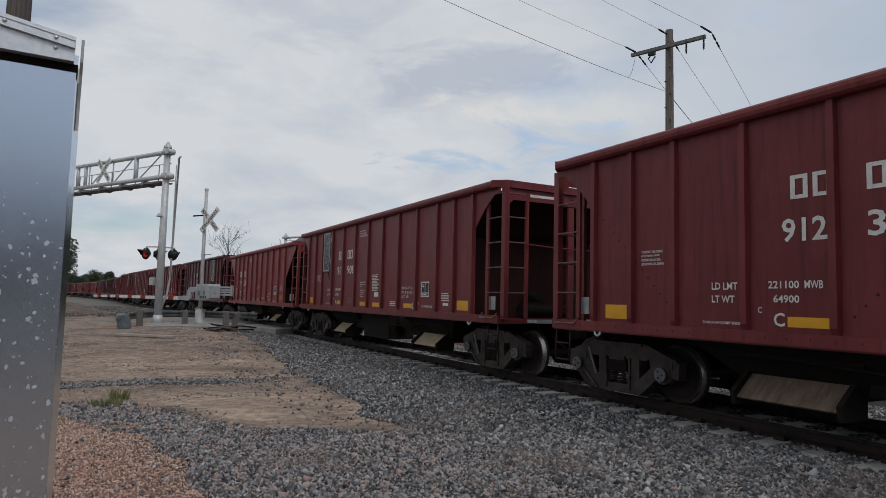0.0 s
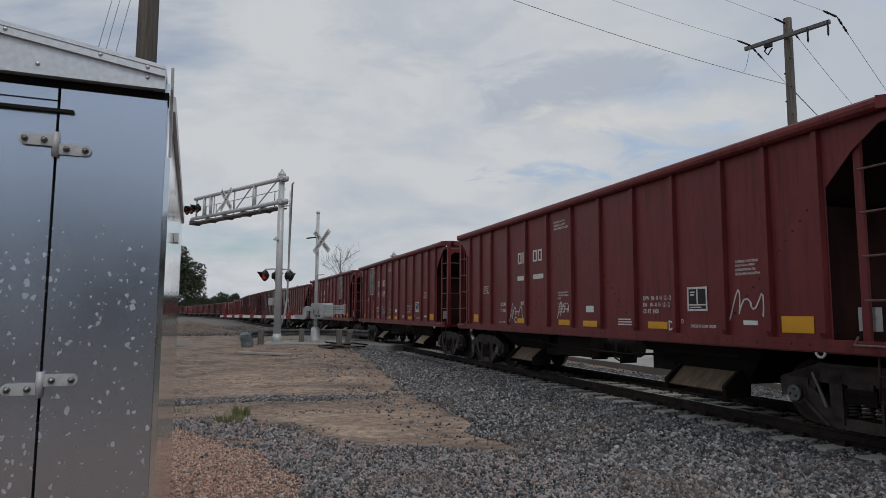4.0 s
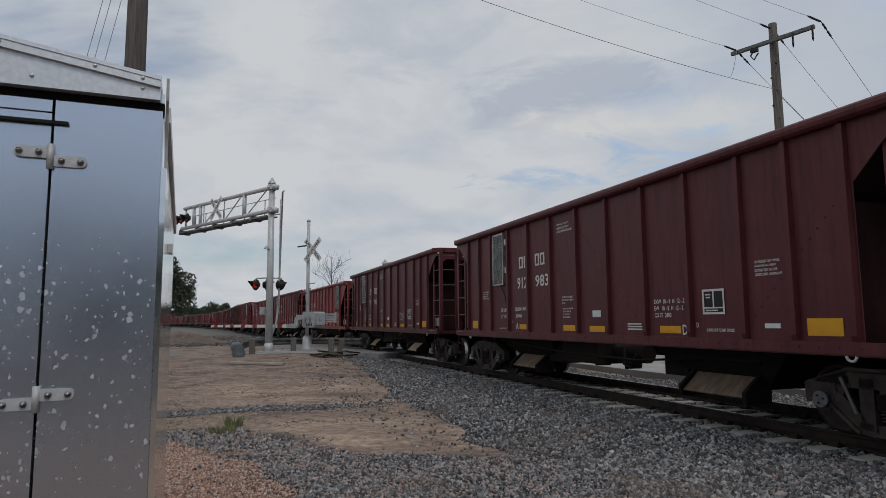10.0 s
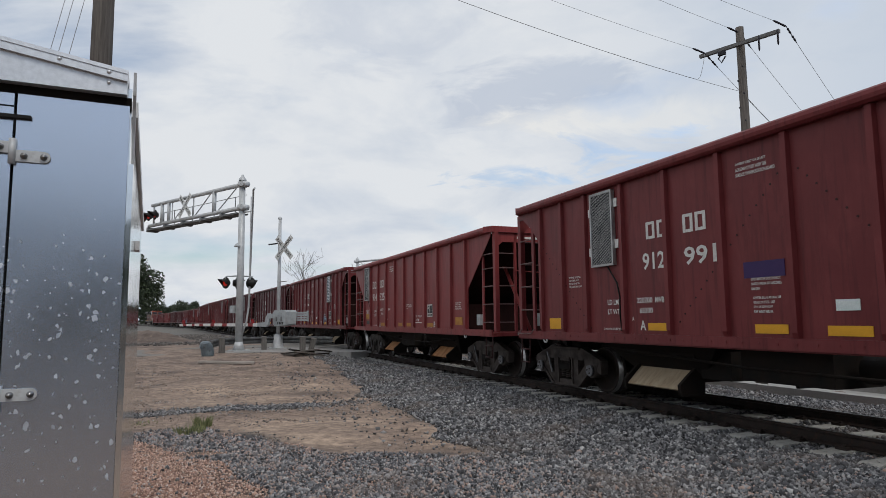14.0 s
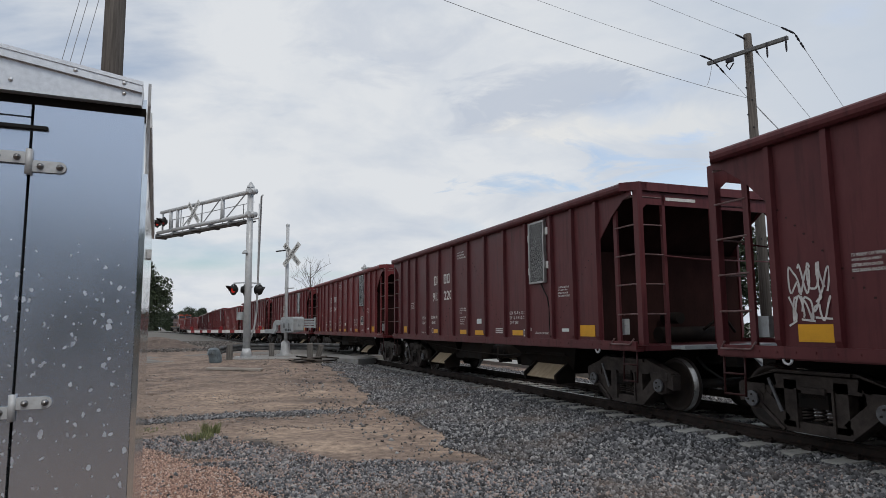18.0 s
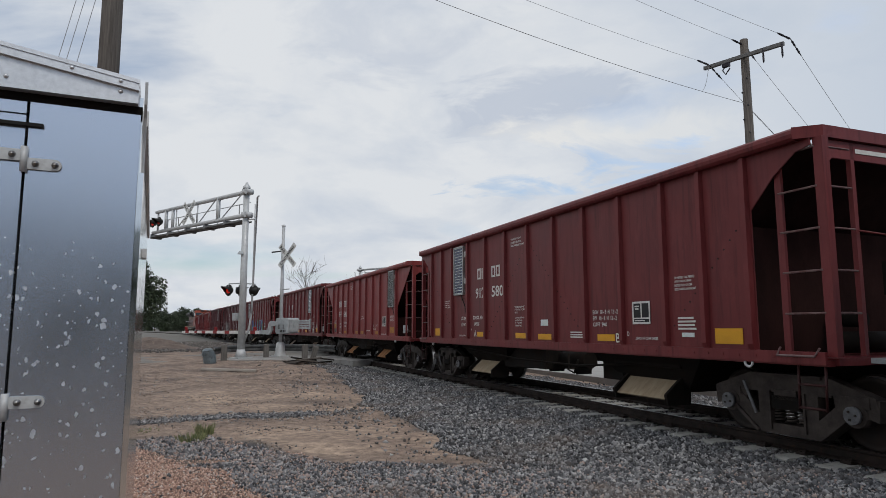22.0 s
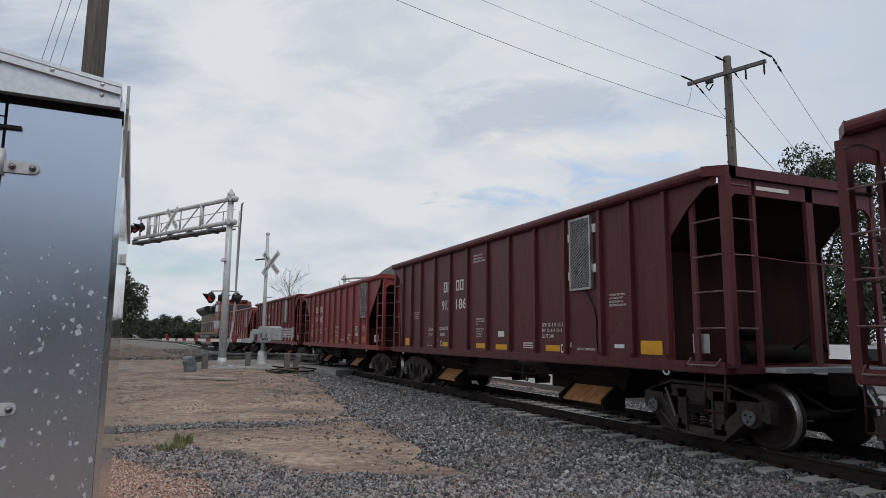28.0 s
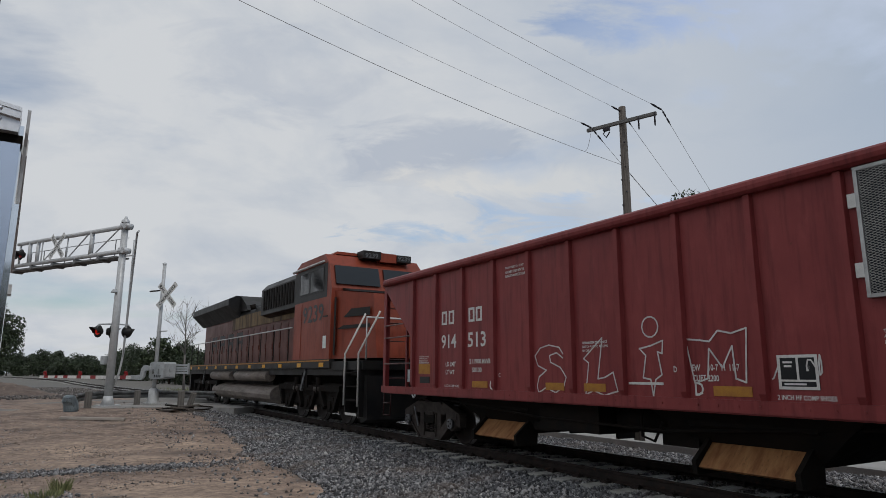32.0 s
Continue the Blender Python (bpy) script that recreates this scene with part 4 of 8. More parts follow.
def hopper_car(k):
    kind, mat, num_a, num_b, limit, light, letter, solar = CARS[k]
    words_of = {"A": "ribbed open hopper car with caged ends", "B": "ribbed open hopper car with slanting ends"}[kind]
    tone = {MAROON.name: "dark maroon", BROWN.name: "brownish maroon", REDDISH.name: "brick red"}[mat.name]
    car = thing("hopper_car", f"{tone} {words_of}" + GRAFFITI_WORDS.get(k, ""), "freight car", on_track(car_s(k, 0)), "hopper cars of the train")
    H, E = HALF[kind], EAVE[kind]
    K = (kind, mat.name)
    out = side_outline(kind)
    part("side_sheet", mesh_of(("side", *K), lambda bm: prism_y(bm, out, -1.56, -1.545), mat), car, f"{tone} painted steel side")

    def far_side(bm):
        prism_y(bm, out, 1.545, 1.56)
    part("side_sheet", mesh_of(("far", *K), far_side, mat), car)
    for r in RIBS[kind]:
        for x in sorted({r, -r}):
            part("rib", rib_mesh(kind, mat), car, "", (x, -1.5605, 0))
            part("rib", rib_mesh(kind, mat), car, "", Matrix.Translation((x, 1.5605, 0)) @ Matrix.Rotation(math.pi, 4, "Z"))
    for sy in (-1, 1):
        def chord(bm):
            c, inner_y = (0.2, 1.3) if kind == "A" else (0.22, 1.4)
            prism_x(bm, [(sy * 1.53, E - 0.15), (sy * 1.65, E - 0.15), (sy * 1.685, E - 0.12), (sy * 1.695, E - 0.075), (sy * 1.685, E - 0.03), (sy * 1.65, E), (sy * 1.53, E)][::-sy], -H + c, H - c)
            for sx in (-1, 1):
                prism_z(bm, [(sx * (H - c), sy * 1.53), (sx * (H - c), sy * 1.69), (sx * (H + 0.02), sy * (inner_y + 0.16)), (sx * (H + 0.02), sy * inner_y)], E - 0.14, E)
        part("top_chord", mesh_of(("chord", sy, *K), chord, mat), car)

        def sill(bm):
            box_bm(bm, -H + 0.05, H - 0.05, min(sy * 1.561, sy * 1.6), max(sy * 1.561, sy * 1.6), 0.99, 1.13)
            box_bm(bm, -H + 0.05, H - 0.05, min(sy * 1.45, sy * 1.561), max(sy * 1.45, sy * 1.561), 0.97, 1.035)
            if sy < 0:
                for i in range(int(2 * H / 0.26)):
                    x = -H + 0.2 + i * 0.26
                    box_bm(bm, x - 0.012, x + 0.012, -1.608, -1.6, 1.05, 1.074)
        part("side_sill", mesh_of(("sill", sy, *K), sill, mat), car)
    inner = 5.74 if kind == "A" else 4.98
    for sx in (-1, 1):
        q = "rear" if sx < 0 else "front"
        part("end_chord", mesh_of(("endchord", *K), lambda bm: box_bm(bm, -0.07, 0.07, -1.42, 1.42, E - 0.14, E), mat), car, "", (sx * (H - 0.05), 0, 0))

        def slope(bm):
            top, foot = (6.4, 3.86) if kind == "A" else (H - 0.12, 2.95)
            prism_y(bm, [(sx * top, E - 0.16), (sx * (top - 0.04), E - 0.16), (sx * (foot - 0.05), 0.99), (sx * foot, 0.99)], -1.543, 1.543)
        # the shade under the eave is put into this sheet's dark colour
        part("slope_sheet", mesh_of(("slope", sx, kind), slope, SHADED_SHEET), car, "sooty dark maroon slope sheet")

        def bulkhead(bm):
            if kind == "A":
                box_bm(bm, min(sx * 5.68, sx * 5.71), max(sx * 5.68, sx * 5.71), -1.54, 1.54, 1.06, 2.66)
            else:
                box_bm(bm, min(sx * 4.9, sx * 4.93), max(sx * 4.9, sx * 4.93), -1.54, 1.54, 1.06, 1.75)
        # bulkhead coloured near black for the shade behind the end posts
        part("bulkhead", mesh_of(("bulk", sx, kind), bulkhead, SHADED_SHEET), car, "sooty dark maroon bulkhead")
        part("end_header", mesh_of(("header", kind, sx, *K), lambda bm: prism_x(bm, [(-1.45, E - 0.15), (-1.45, E - 0.5), (-1.28, E - 0.36), (1.28, E - 0.36), (1.45, E - 0.5), (1.45, E - 0.15)], sx * (H - 0.06), sx * (H - 0.03)), mat), car)
        part("header_mark", bars("header", 0.8, 0.1, 1, 3), car, "plain white painted bar", Matrix.Translation((sx * (H - 0.025), -0.9 * sx, E - 0.2)) @ Matrix.Rotation(radians(90 * sx), 4, "Z"))
        for y, w in ((1.46, 0.1), (-0.95, 0.06), (0.12, 0.14)):
            if kind == "B" and y == 0.12:
                continue
            part("end_post", mesh_of(("post", w, *K), lambda bm: box_bm(bm, -0.03, 0.03, -w / 2, w / 2, 1.08, E - 0.15), mat), car, "", (sx * (H - 0.06), y, 0))
        xs = sx * (6.12 if kind == "A" else H - 0.64)
        wide = 0.045 if kind == "A" else 0.035
        part("corner_post", mesh_of(("corner", *K), lambda bm: box_bm(bm, -0.06, 0.06, -0.05, 0.05, 1.08, E - 0.14), mat), car, "", (sx * (H - 0.02), -1.47, 0))
        if kind == "A" or sx > 0:
            part("ladder_rail", mesh_of(("stile", *K), lambda bm: box_bm(bm, -wide, wide, -0.02, 0.02, 1.08, E - 0.62 if kind == "B" else E - 0.16), mat), car, "", (xs, -1.5, 0))
        zs = [1.56, 2.04, 2.52, 3.0, 3.46] if kind == "A" else [1.3, 1.72, 2.14, 2.56, 2.9]
        if kind == "B" and sx < 0:
            for z, x in ((1.62, 4.96), (2.2, 5.08), (2.48, 5.4)):
                part("side_rail", mesh_of(("side_rail", z), lambda bm: tube(bm, (-H + 0.02, -1.52, z), (-x, -1.55, z), 0.016, seg=6), RUNG_STEEL), car)
        else:
            ladder(car, xs, -1.52, -1.52, zs, sx * (H - 0.06), mat, "side")
        ladder(car, sx * (H - 0.03), -1.46, -1.0, zs, sx * (H - 0.03), mat, "end")
        part("handrail", mesh_of(("hand", sx, *K), lambda bm: pipe(bm, [(sx * (H + 0.01), -1.0, 2.5), (sx * (H + 0.03), -0.3, 2.46), (sx * (H + 0.03), 1.4, 2.46)], 0.013, 6), mat), car)
        if kind == "B":
            part("end_brace", mesh_of(("brace", sx, *K), lambda bm: pipe(bm, [(sx * (H - 0.1), -0.55, 1.1), (sx * 5.4, -0.75, 2.7)], 0.045, 6), mat), car)
        else:
            part("brake_cylinder", mesh_of(("brake", sx), lambda bm: (tube(bm, (sx * 5.8, -0.3, 1.5), (sx * 6.2, -0.3, 1.5), 0.1, seg=12), tube(bm, (sx * 6.1, -0.7, 1.22), (sx * 6.1, 0.55, 1.22), 0.13, seg=16), pipe(bm, [(sx * 6.3, 0.1, 1.3), (sx * 6.35, 0.5, 1.55), (sx * 6.2, 0.9, 1.25)], 0.025, 6)), GRIME), car)
        part("end_platform", mesh_of(("platform", sx, *K), lambda bm: box_bm(bm, min(sx * inner, sx * H), max(sx * inner, sx * H), -1.45, 1.45, 0.98, 1.06), mat), car)
        part("crossover_board", mesh_of(("cross", sx, kind), lambda bm: box_bm(bm, min(sx * (H + 0.0), sx * (H + 0.3)), max(sx * (H + 0.0), sx * (H + 0.3)), -0.95, 1.0, 1.0, 1.06), GREY_PAINT), car, "weathered grey crossover board")
        if k != 20:
            part("control_box", mesh_of("control_box", lambda bm: box_bm(bm, -0.1, 0.1, -0.05, 0.05, -0.13, 0.13), GREY_PAINT), car, "pale grey box", (sx * (inner + 0.32), -1.38, 1.36))

        def step(bm):
            for x in (H - 0.1, H - 0.44):
                pipe(bm, [(sx * x, -1.54, 1.0), (sx * x, -1.56, 0.48)], 0.016, 6)
            for z in (0.5, 0.76):
                pipe(bm, [(sx * (H - 0.1), -1.56, z), (sx * (H - 0.44), -1.56, z)], 0.016, 6)
        part("sill_step", mesh_of(("step", kind, sx), step, SOOTY_MAROON), car)
        part("tow_ring", mesh_of("tow_ring", lambda bm: pipe(bm, [(0.06 * math.cos(a), 0, 0.06 * math.sin(a)) for a in np.linspace(math.pi, 2 * math.pi, 7)], 0.017, 6), RED_BAND if k % 3 == 2 else GALV), car, "", (sx * (inner - 0.15), -1.58, 0.98))
        part("coupler", mesh_of(("coupler", sx, kind), lambda bm: (box_bm(bm, min(sx * (H - 0.6), sx * (H + 0.32)), max(sx * (H - 0.6), sx * (H + 0.32)), -0.09, 0.09, 0.76, 0.96), prism_z(bm, [(sx * (H + 0.3), -0.2), (sx * (H + 0.56), -0.17), (sx * (H + 0.54), 0.02), (sx * (H + 0.42), 0.02), (sx * (H + 0.4), 0.17), (sx * (H + 0.3), 0.2)], 0.72, 1.0)), GRIME), car)
        part("brake_hose", mesh_of(("hose", sx, kind), lambda bm: pipe(bm, [(sx * (H - 0.1), -0.35, 0.85), (sx * (H + 0.15), -0.4, 0.68), (sx * (H + 0.4), -0.3, 0.52), (sx * (H + 0.62), -0.15, 0.56)], 0.022, 6), RUBBER), car)
        # discharge hopper and its chute plates
        c = (2.8 if sx < 0 else 3.2) if kind == "A" else (2.28 if sx < 0 else 2.48)
        def hop(bm):
            a = [bm.verts.new((x, y, 0.99)) for x, y in ((sx * c - 1.35, -1.35), (sx * c + 1.35, -1.35), (sx * c + 1.35, 1.35), (sx * c - 1.35, 1.35))]
            b = [bm.verts.new((x, y, 0.42)) for x, y in ((sx * c - 0.62, -0.95), (sx * c + 0.62, -0.95), (sx * c + 0.62, 0.95), (sx * c - 0.62, 0.95))]
            bm.faces.new(a)
            bm.faces.new(b)
            for i in range(4):
                bm.faces.new((a[i], a[(i + 1) % 4], b[(i + 1) % 4], b[i]))
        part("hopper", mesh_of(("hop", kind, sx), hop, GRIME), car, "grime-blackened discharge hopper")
        rusty = kind == "B" and k >= 12 or k in (25, 27)
        plate = RUST_PLATE if rusty else DULL_PLATE if k in (1, 5, 22, 24, 10) else TAN_PLATE
        for sy in (-1, 1):
            def chute(bm):
                prism_x(bm, [(sy * 0.98, 0.64), (sy * 1.0, 0.66), (sy * 1.36, 0.33), (sy * 1.33, 0.31)], sx * c - 0.6, sx * c + 0.6)
            part("chute", mesh_of(("chute", kind, sx, sy, plate.name), chute, plate), car, {"R": "rusty chute plate", "D": "dull brown chute plate", "T": "dusty tan chute plate"}["R" if plate is RUST_PLATE else "D" if plate is DULL_PLATE else "T"])
            def cheek(bm):
                for e in (-0.66, 0.6):
                    prism_x(bm, [(sy * 0.9, 0.8), (sy * 1.4, 0.4), (sy * 1.38, 0.24), (sy * 0.95, 0.24)], sx * c + e, sx * c + e + 0.06)
                prism_x(bm, [(sy * 0.95, 0.66), (sy * 1.25, 0.8), (sy * 1.25, 0.88), (sy * 0.95, 0.88)], sx * c - 0.8, sx * c + 0.8)
                box_bm(bm, sx * c - sx * 1.05 - 0.28, sx * c - sx * 1.05 + 0.28, min(sy * 0.55, sy * 1.1), max(sy * 0.55, sy * 1.1), 0.5, 0.9)
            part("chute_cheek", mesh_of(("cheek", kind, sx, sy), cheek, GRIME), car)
        add_truck(car, k, sx * (5.68 if kind == "A" else 5.0))
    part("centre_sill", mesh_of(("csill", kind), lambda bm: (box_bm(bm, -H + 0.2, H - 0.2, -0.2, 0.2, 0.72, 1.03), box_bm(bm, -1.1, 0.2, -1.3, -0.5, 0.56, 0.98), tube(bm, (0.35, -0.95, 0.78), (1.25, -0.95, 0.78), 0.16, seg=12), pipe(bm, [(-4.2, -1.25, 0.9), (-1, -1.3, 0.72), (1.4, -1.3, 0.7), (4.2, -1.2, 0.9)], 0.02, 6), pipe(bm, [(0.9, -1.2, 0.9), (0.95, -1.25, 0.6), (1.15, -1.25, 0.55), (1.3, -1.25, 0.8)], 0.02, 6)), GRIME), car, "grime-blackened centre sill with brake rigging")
    if k in (1, 2):
        part("tool_box", mesh_of("tool_box", lambda bm: (box_bm(bm, -0.75, 1.0, -1.34, -0.6, 0.32, 0.97), box_bm(bm, -0.79, 1.04, -1.36, -1.3, 0.9, 0.98)), GRIME), car, "large black box under the floor")
    if k in (3, 26, 28):
        def heap(bm):
            rnd = random.Random(k)
            nx, ny = 40, 10
            top = 0.85 if k != 28 else 0.15
            g = [[bm.verts.new((-H + 0.3 + i * (2 * H - 0.6) / nx, -1.5 + j * 3.0 / ny, E - 0.22 + top * math.sin(math.pi * j / ny) ** 0.8 * (math.exp(-(((-H + 0.3 + i * (2 * H - 0.6) / nx) - 4.7) / 1.1) ** 2) if k != 28 else 0.2) + rnd.uniform(-0.03, 0.04))) for j in range(ny + 1)] for i in range(nx + 1)]
            for i in range(nx):
                for j in range(ny):
                    bm.faces.new((g[i][j], g[i + 1][j], g[i + 1][j + 1], g[i][j + 1]))
        part("load", mesh_of(("load", k), heap, BALLAST), car, "heaped grey crushed stone load")
    if kind == "A":
        def rivets(bm):
            spots = [(sx * (3.95 + 0.11 * i), 1.1 + 0.11 * i) for i in range(16) for sx in (-1, 1)] + [(sx * (0.14 + 0.11 * i), 3.08 - 0.11 * i) for i in range(17) for sx in (-1, 1)]
            for x, z in spots:
                prism_y(bm, [(x + 0.014 * math.cos(a), z + 0.014 * math.sin(a)) for a in np.linspace(0, 5.236, 6)], -1.5665, -1.56)
        tagged(part("rivet_line", mesh_of("rivet_line", rivets, SOOTY_MAROON), car), kind="stuff")
        if k in (11, 20):
            wheel = part("brake_wheel", mesh_of("brake_wheel", lambda bm: (pipe(bm, [(0, 0.27 * math.cos(a), 0.27 * math.sin(a)) for a in np.linspace(0, 2 * math.pi, 25)], 0.018, 6), [tube(bm, (0, 0, 0), (0, 0.26 * math.cos(a), 0.26 * math.sin(a)), 0.014, seg=6) for a in (0.3, 1.57, 2.85, 4.1, 5.35)]), GRIME), car, "black hand brake wheel", (H + 0.1, -0.12, 1.98))
            part("brake_housing", mesh_of("brake_housing", lambda bm: (box_bm(bm, -0.22, -0.05, -0.34, 0.1, -0.2, 0.2), tube(bm, (-0.05, 0, 0), (0.02, 0, 0), 0.09, seg=12)), GRIME), wheel)
        for sx in (-1, 1):
            part("grab_iron", mesh_of(("grab_iron", sx), lambda bm: pipe(bm, [(sx * 6.05, -1.56, 1.17), (sx * 6.06, -1.64, 1.08), (sx * 6.55, -1.64, 1.08), (sx * 6.56, -1.56, 1.17)], 0.014, 6), RUNG_STEEL), car)
    stencils(car, k)
    return car


def put(car, name, me, x, z, label=""):
    return part(name, me, car, label, (x, -1.566, z))


def stencils(car, k):
    kind, mat, num_a, num_b, limit, light, letter, solar = CARS[k]
    refl = CREAM if k == 27 else FADED_YELLOW if kind == "B" else YELLOW
    def tag(w, h, x, z):
        put(car, "reflector", flat(refl.name, w, h, refl), x, z, "cream reflective plate" if k == 27 else "yellow reflective plate")
    if kind == "A":
        tag(0.46, 0.2, -5.2, 1.285)
        tag(0.47, 0.11, -2.36 if letter == "C" else -2.34, 1.245)
        tag(0.47, 0.11, -0.36, 1.235)
        tag(0.5, 0.11, 0.62, 1.225)
        tag(0.48, 0.11, 2.63, 1.235)
        tag(0.46, 0.2, 5.28, 1.29)
        nx = 0.0 if k != 22 else 0.02
        car_mark(car, (-2.44 + nx, -2.19 + nx, -1.65 + nx, -1.41 + nx), 2.7)
        if num_a:
            put(car, "number", words(num_a, 0.26, 0.5), -2.645 + nx, 2.365)
        else:
            put(car, "number_bar", bars("digits", 0.5, 0.2, 1), -2.57, 2.33)
        if num_b:
            put(car, "number", words(num_b, 0.255, 0.6 if len(num_b) == 3 else 0.17), -1.75 + nx, 2.365)
            if len(num_b) == 1:
                put(car, "number_bar", bars("digits", 0.34, 0.2, 1), -1.53, 2.33)
        else:
            put(car, "number_bar", bars("digits2", 0.52, 0.2, 1), -1.75, 2.33)
        put(car, "load_note", words("load", 0.085, 0.36, 0.155), -3.57, 1.68)
        if limit:
            put(car, "load_limit", words(limit, 0.085, 0.36), -2.82, 1.69)
            put(car, "load_limit", words(light, 0.085, 0.3), -2.76, 1.535)
        put(car, "maintenance_note", words("MWB", 0.085, 0.2), -2.4, 1.69)
        put(car, "end_letter", words(letter, 0.15, 0.13), -2.76, 1.34)
        put(car, "end_letter", words(letter, 0.07, 0.05), -2.95, 1.4)
        put(car, "end_letter", words("B" if k == 20 else "D", 0.15, 0.11), 2.9, 1.31)
        put(car, "end_letter", words("D", 0.07, 0.05), 3.2, 1.34)
        put(car, "shoe_note", words("shoes", 0.035, 0.55), -3.7, 1.22)
        put(car, "shoe_note", words("shoes", 0.045, 0.52), 3.4, 1.26)
        put(car, "warning_note", words("tipping", 0.035, 0.4, 0.055), -4.72, 2.13)
        if k in (2, 20):
            put(car, "block_note", bars("block", 0.4, 0.2, 4, 3), 4.36, 1.56, "unreadable white lines")
        if k != 2:
            put(car, "warning_note", words("tipping", 0.035, 0.42, 0.055), 4.32, 2.13)
        put(car, "owner_note", words("owner", 0.045, 0.6, 0.07), -0.76, 3.34)
        put(car, "welding_note", words("master", 0.035, 0.44, 0.058), -0.62, 1.86)
        put(car, "steel_note", words("sill", 0.032, 0.4, 0.056), -0.6, 1.63)
        put(car, "size_note", words("size_a", 0.07, 0.7, 0.105), 2.27, 1.7)
        put(car, "tiny_note", bars("tiny", 0.42, 0.13, 3, 5), 1.55, 1.34, "unreadable white lines")
        put(car, "sticker", flat("sticker", 0.27, 0.12, STICKER), 0.62, 1.5, "white paper sticker")
        if k in (2, 9, 16):
            put(car, "long_note", bars("long", 0.5, 0.46, 11, 9), 0.3, 2.05, "unreadable white lines")
        put(car, "sticker", flat("sticker2", 0.24, 0.06, STICKER), 4.55, 1.3, "white paper sticker")
        ax = 3.34
    else:
        tag(0.46, 0.2, -4.42, 1.5)
        tag(0.48, 0.11, -2.42, 1.22)
        tag(0.42, 0.11, -0.42, 1.22)
        tag(0.42, 0.11, 0.42, 1.22)
        tag(0.48, 0.11, 2.33 if k == 14 else 2.56, 1.22)
        tag(0.46, 0.2, 4.4, 1.33)
        put(car, "slot", flat("slot", 0.4, 0.13, STICKER_BLACK), -4.4, 1.28)
        up = 0.0 if k in (14, 26) else -0.19
        car_mark(car, (-3.63, -3.37, -2.67, -2.43), 2.66 + up)
        put(car, "number", words(num_a, 0.27, 0.54), -3.74, 2.34 + up)
        put(car, "number", words(num_b, 0.27, 0.58), -2.8, 2.34 + up)
        put(car, "load_note", words("load", 0.085, 0.36, 0.15), -3.58, 1.74 + up * 0.6)
        put(car, "load_limit", words(limit, 0.085, 0.38), -2.75, 1.78 + up * 0.6)
        put(car, "load_limit", words(light, 0.085, 0.3), -2.66, 1.63 + up * 0.6)
        put(car, "maintenance_note", words("MWB", 0.085, 0.25), -2.34 if k not in (14, 26) else -1.78, 1.78 + up * 0.6)
        put(car, "end_letter", words(letter, 0.17, 0.13), -2.12 if letter == "C" and k != 26 else -2.84, 1.3)
        put(car, "end_letter", words(letter, 0.07, 0.05), -1.85, 1.42)
        put(car, "end_letter", words("B" if k == 14 else "D", 0.16, 0.12), 2.6 if k == 14 else 2.07 if k == 28 else 2.76, 1.32)
        put(car, "end_letter", words("D", 0.07, 0.05), 1.78, 1.5)
        put(car, "shoe_note", words("shoes", 0.045, 0.5), -3.62, 1.2)
        put(car, "shoe_note", words("shoes", 0.05, 0.6), 2.02 if k == 14 else 3.08, 1.2)
        put(car, "warning_note", words("tipping", 0.03, 0.42, 0.042), -4.64, 1.76)
        put(car, "warning_note", words("tipping", 0.035, 0.44, 0.052), 4.16, 1.82)
        put(car, "owner_note", words("owner", 0.045, 0.66, 0.07), -1.62, 3.2)
        put(car, "welding_note", words("master", 0.035, 0.5, 0.055), 0.2, 1.86)
        put(car, "size_note", words("size_b", 0.075, 0.5 if k == 14 else 0.62, 0.12), 1.1 if k == 14 else 2.05, 1.52)
        put(car, "tiny_note", bars("tiny_b", 0.6, 0.06, 1, 6), 1.05, 1.32, "unreadable white lines")
        ax = {28: 3.1, 14: 2.08}.get(k, 3.22)
    part("jack_note", words("jack", 0.05, 0.5), car, "", Matrix.Translation((-5.69 if kind == "A" else -4.935, -1.567, 1.12)) @ Matrix.Rotation(radians(-90), 4, "Y"))
    if k not in (17, 25):
        board = put(car, "label_board", flat("board", 0.42, 0.35, STICKER_BLACK), ax + 0.22, 1.63 if k != 28 else 1.43, "black inspection panel with white border")
        def border(bm):
            for a, b, c, d in ((-0.21, 0.21, 0.145, 0.175), (-0.21, 0.21, -0.175, -0.145), (-0.21, -0.18, -0.145, 0.145), (0.18, 0.21, -0.145, 0.145), (-0.01, 0.014, -0.075, 0.145), (-0.18, 0.18, -0.095, -0.075), (-0.15, -0.05, 0.09, 0.11), (-0.14, -0.06, 0.05, 0.07), (-0.15, 0.08, -0.13, -0.112)):
                box_bm(bm, a, b, -0.006, -0.003, c, d)
        part("border", mesh_of("board_border", border, WHITE_PAINT), board)
    if solar:
        x = {("A", "L"): -3.6, ("A", "R"): 3.62, ("B", "L"): -4.38, ("B", "R"): 4.4}[kind, solar[0]]
        x -= 0.2 if k == 15 else 0
        solar_panel(car, x, 2.87 if kind == "A" else 2.74, solar)
    graffiti(car, k)


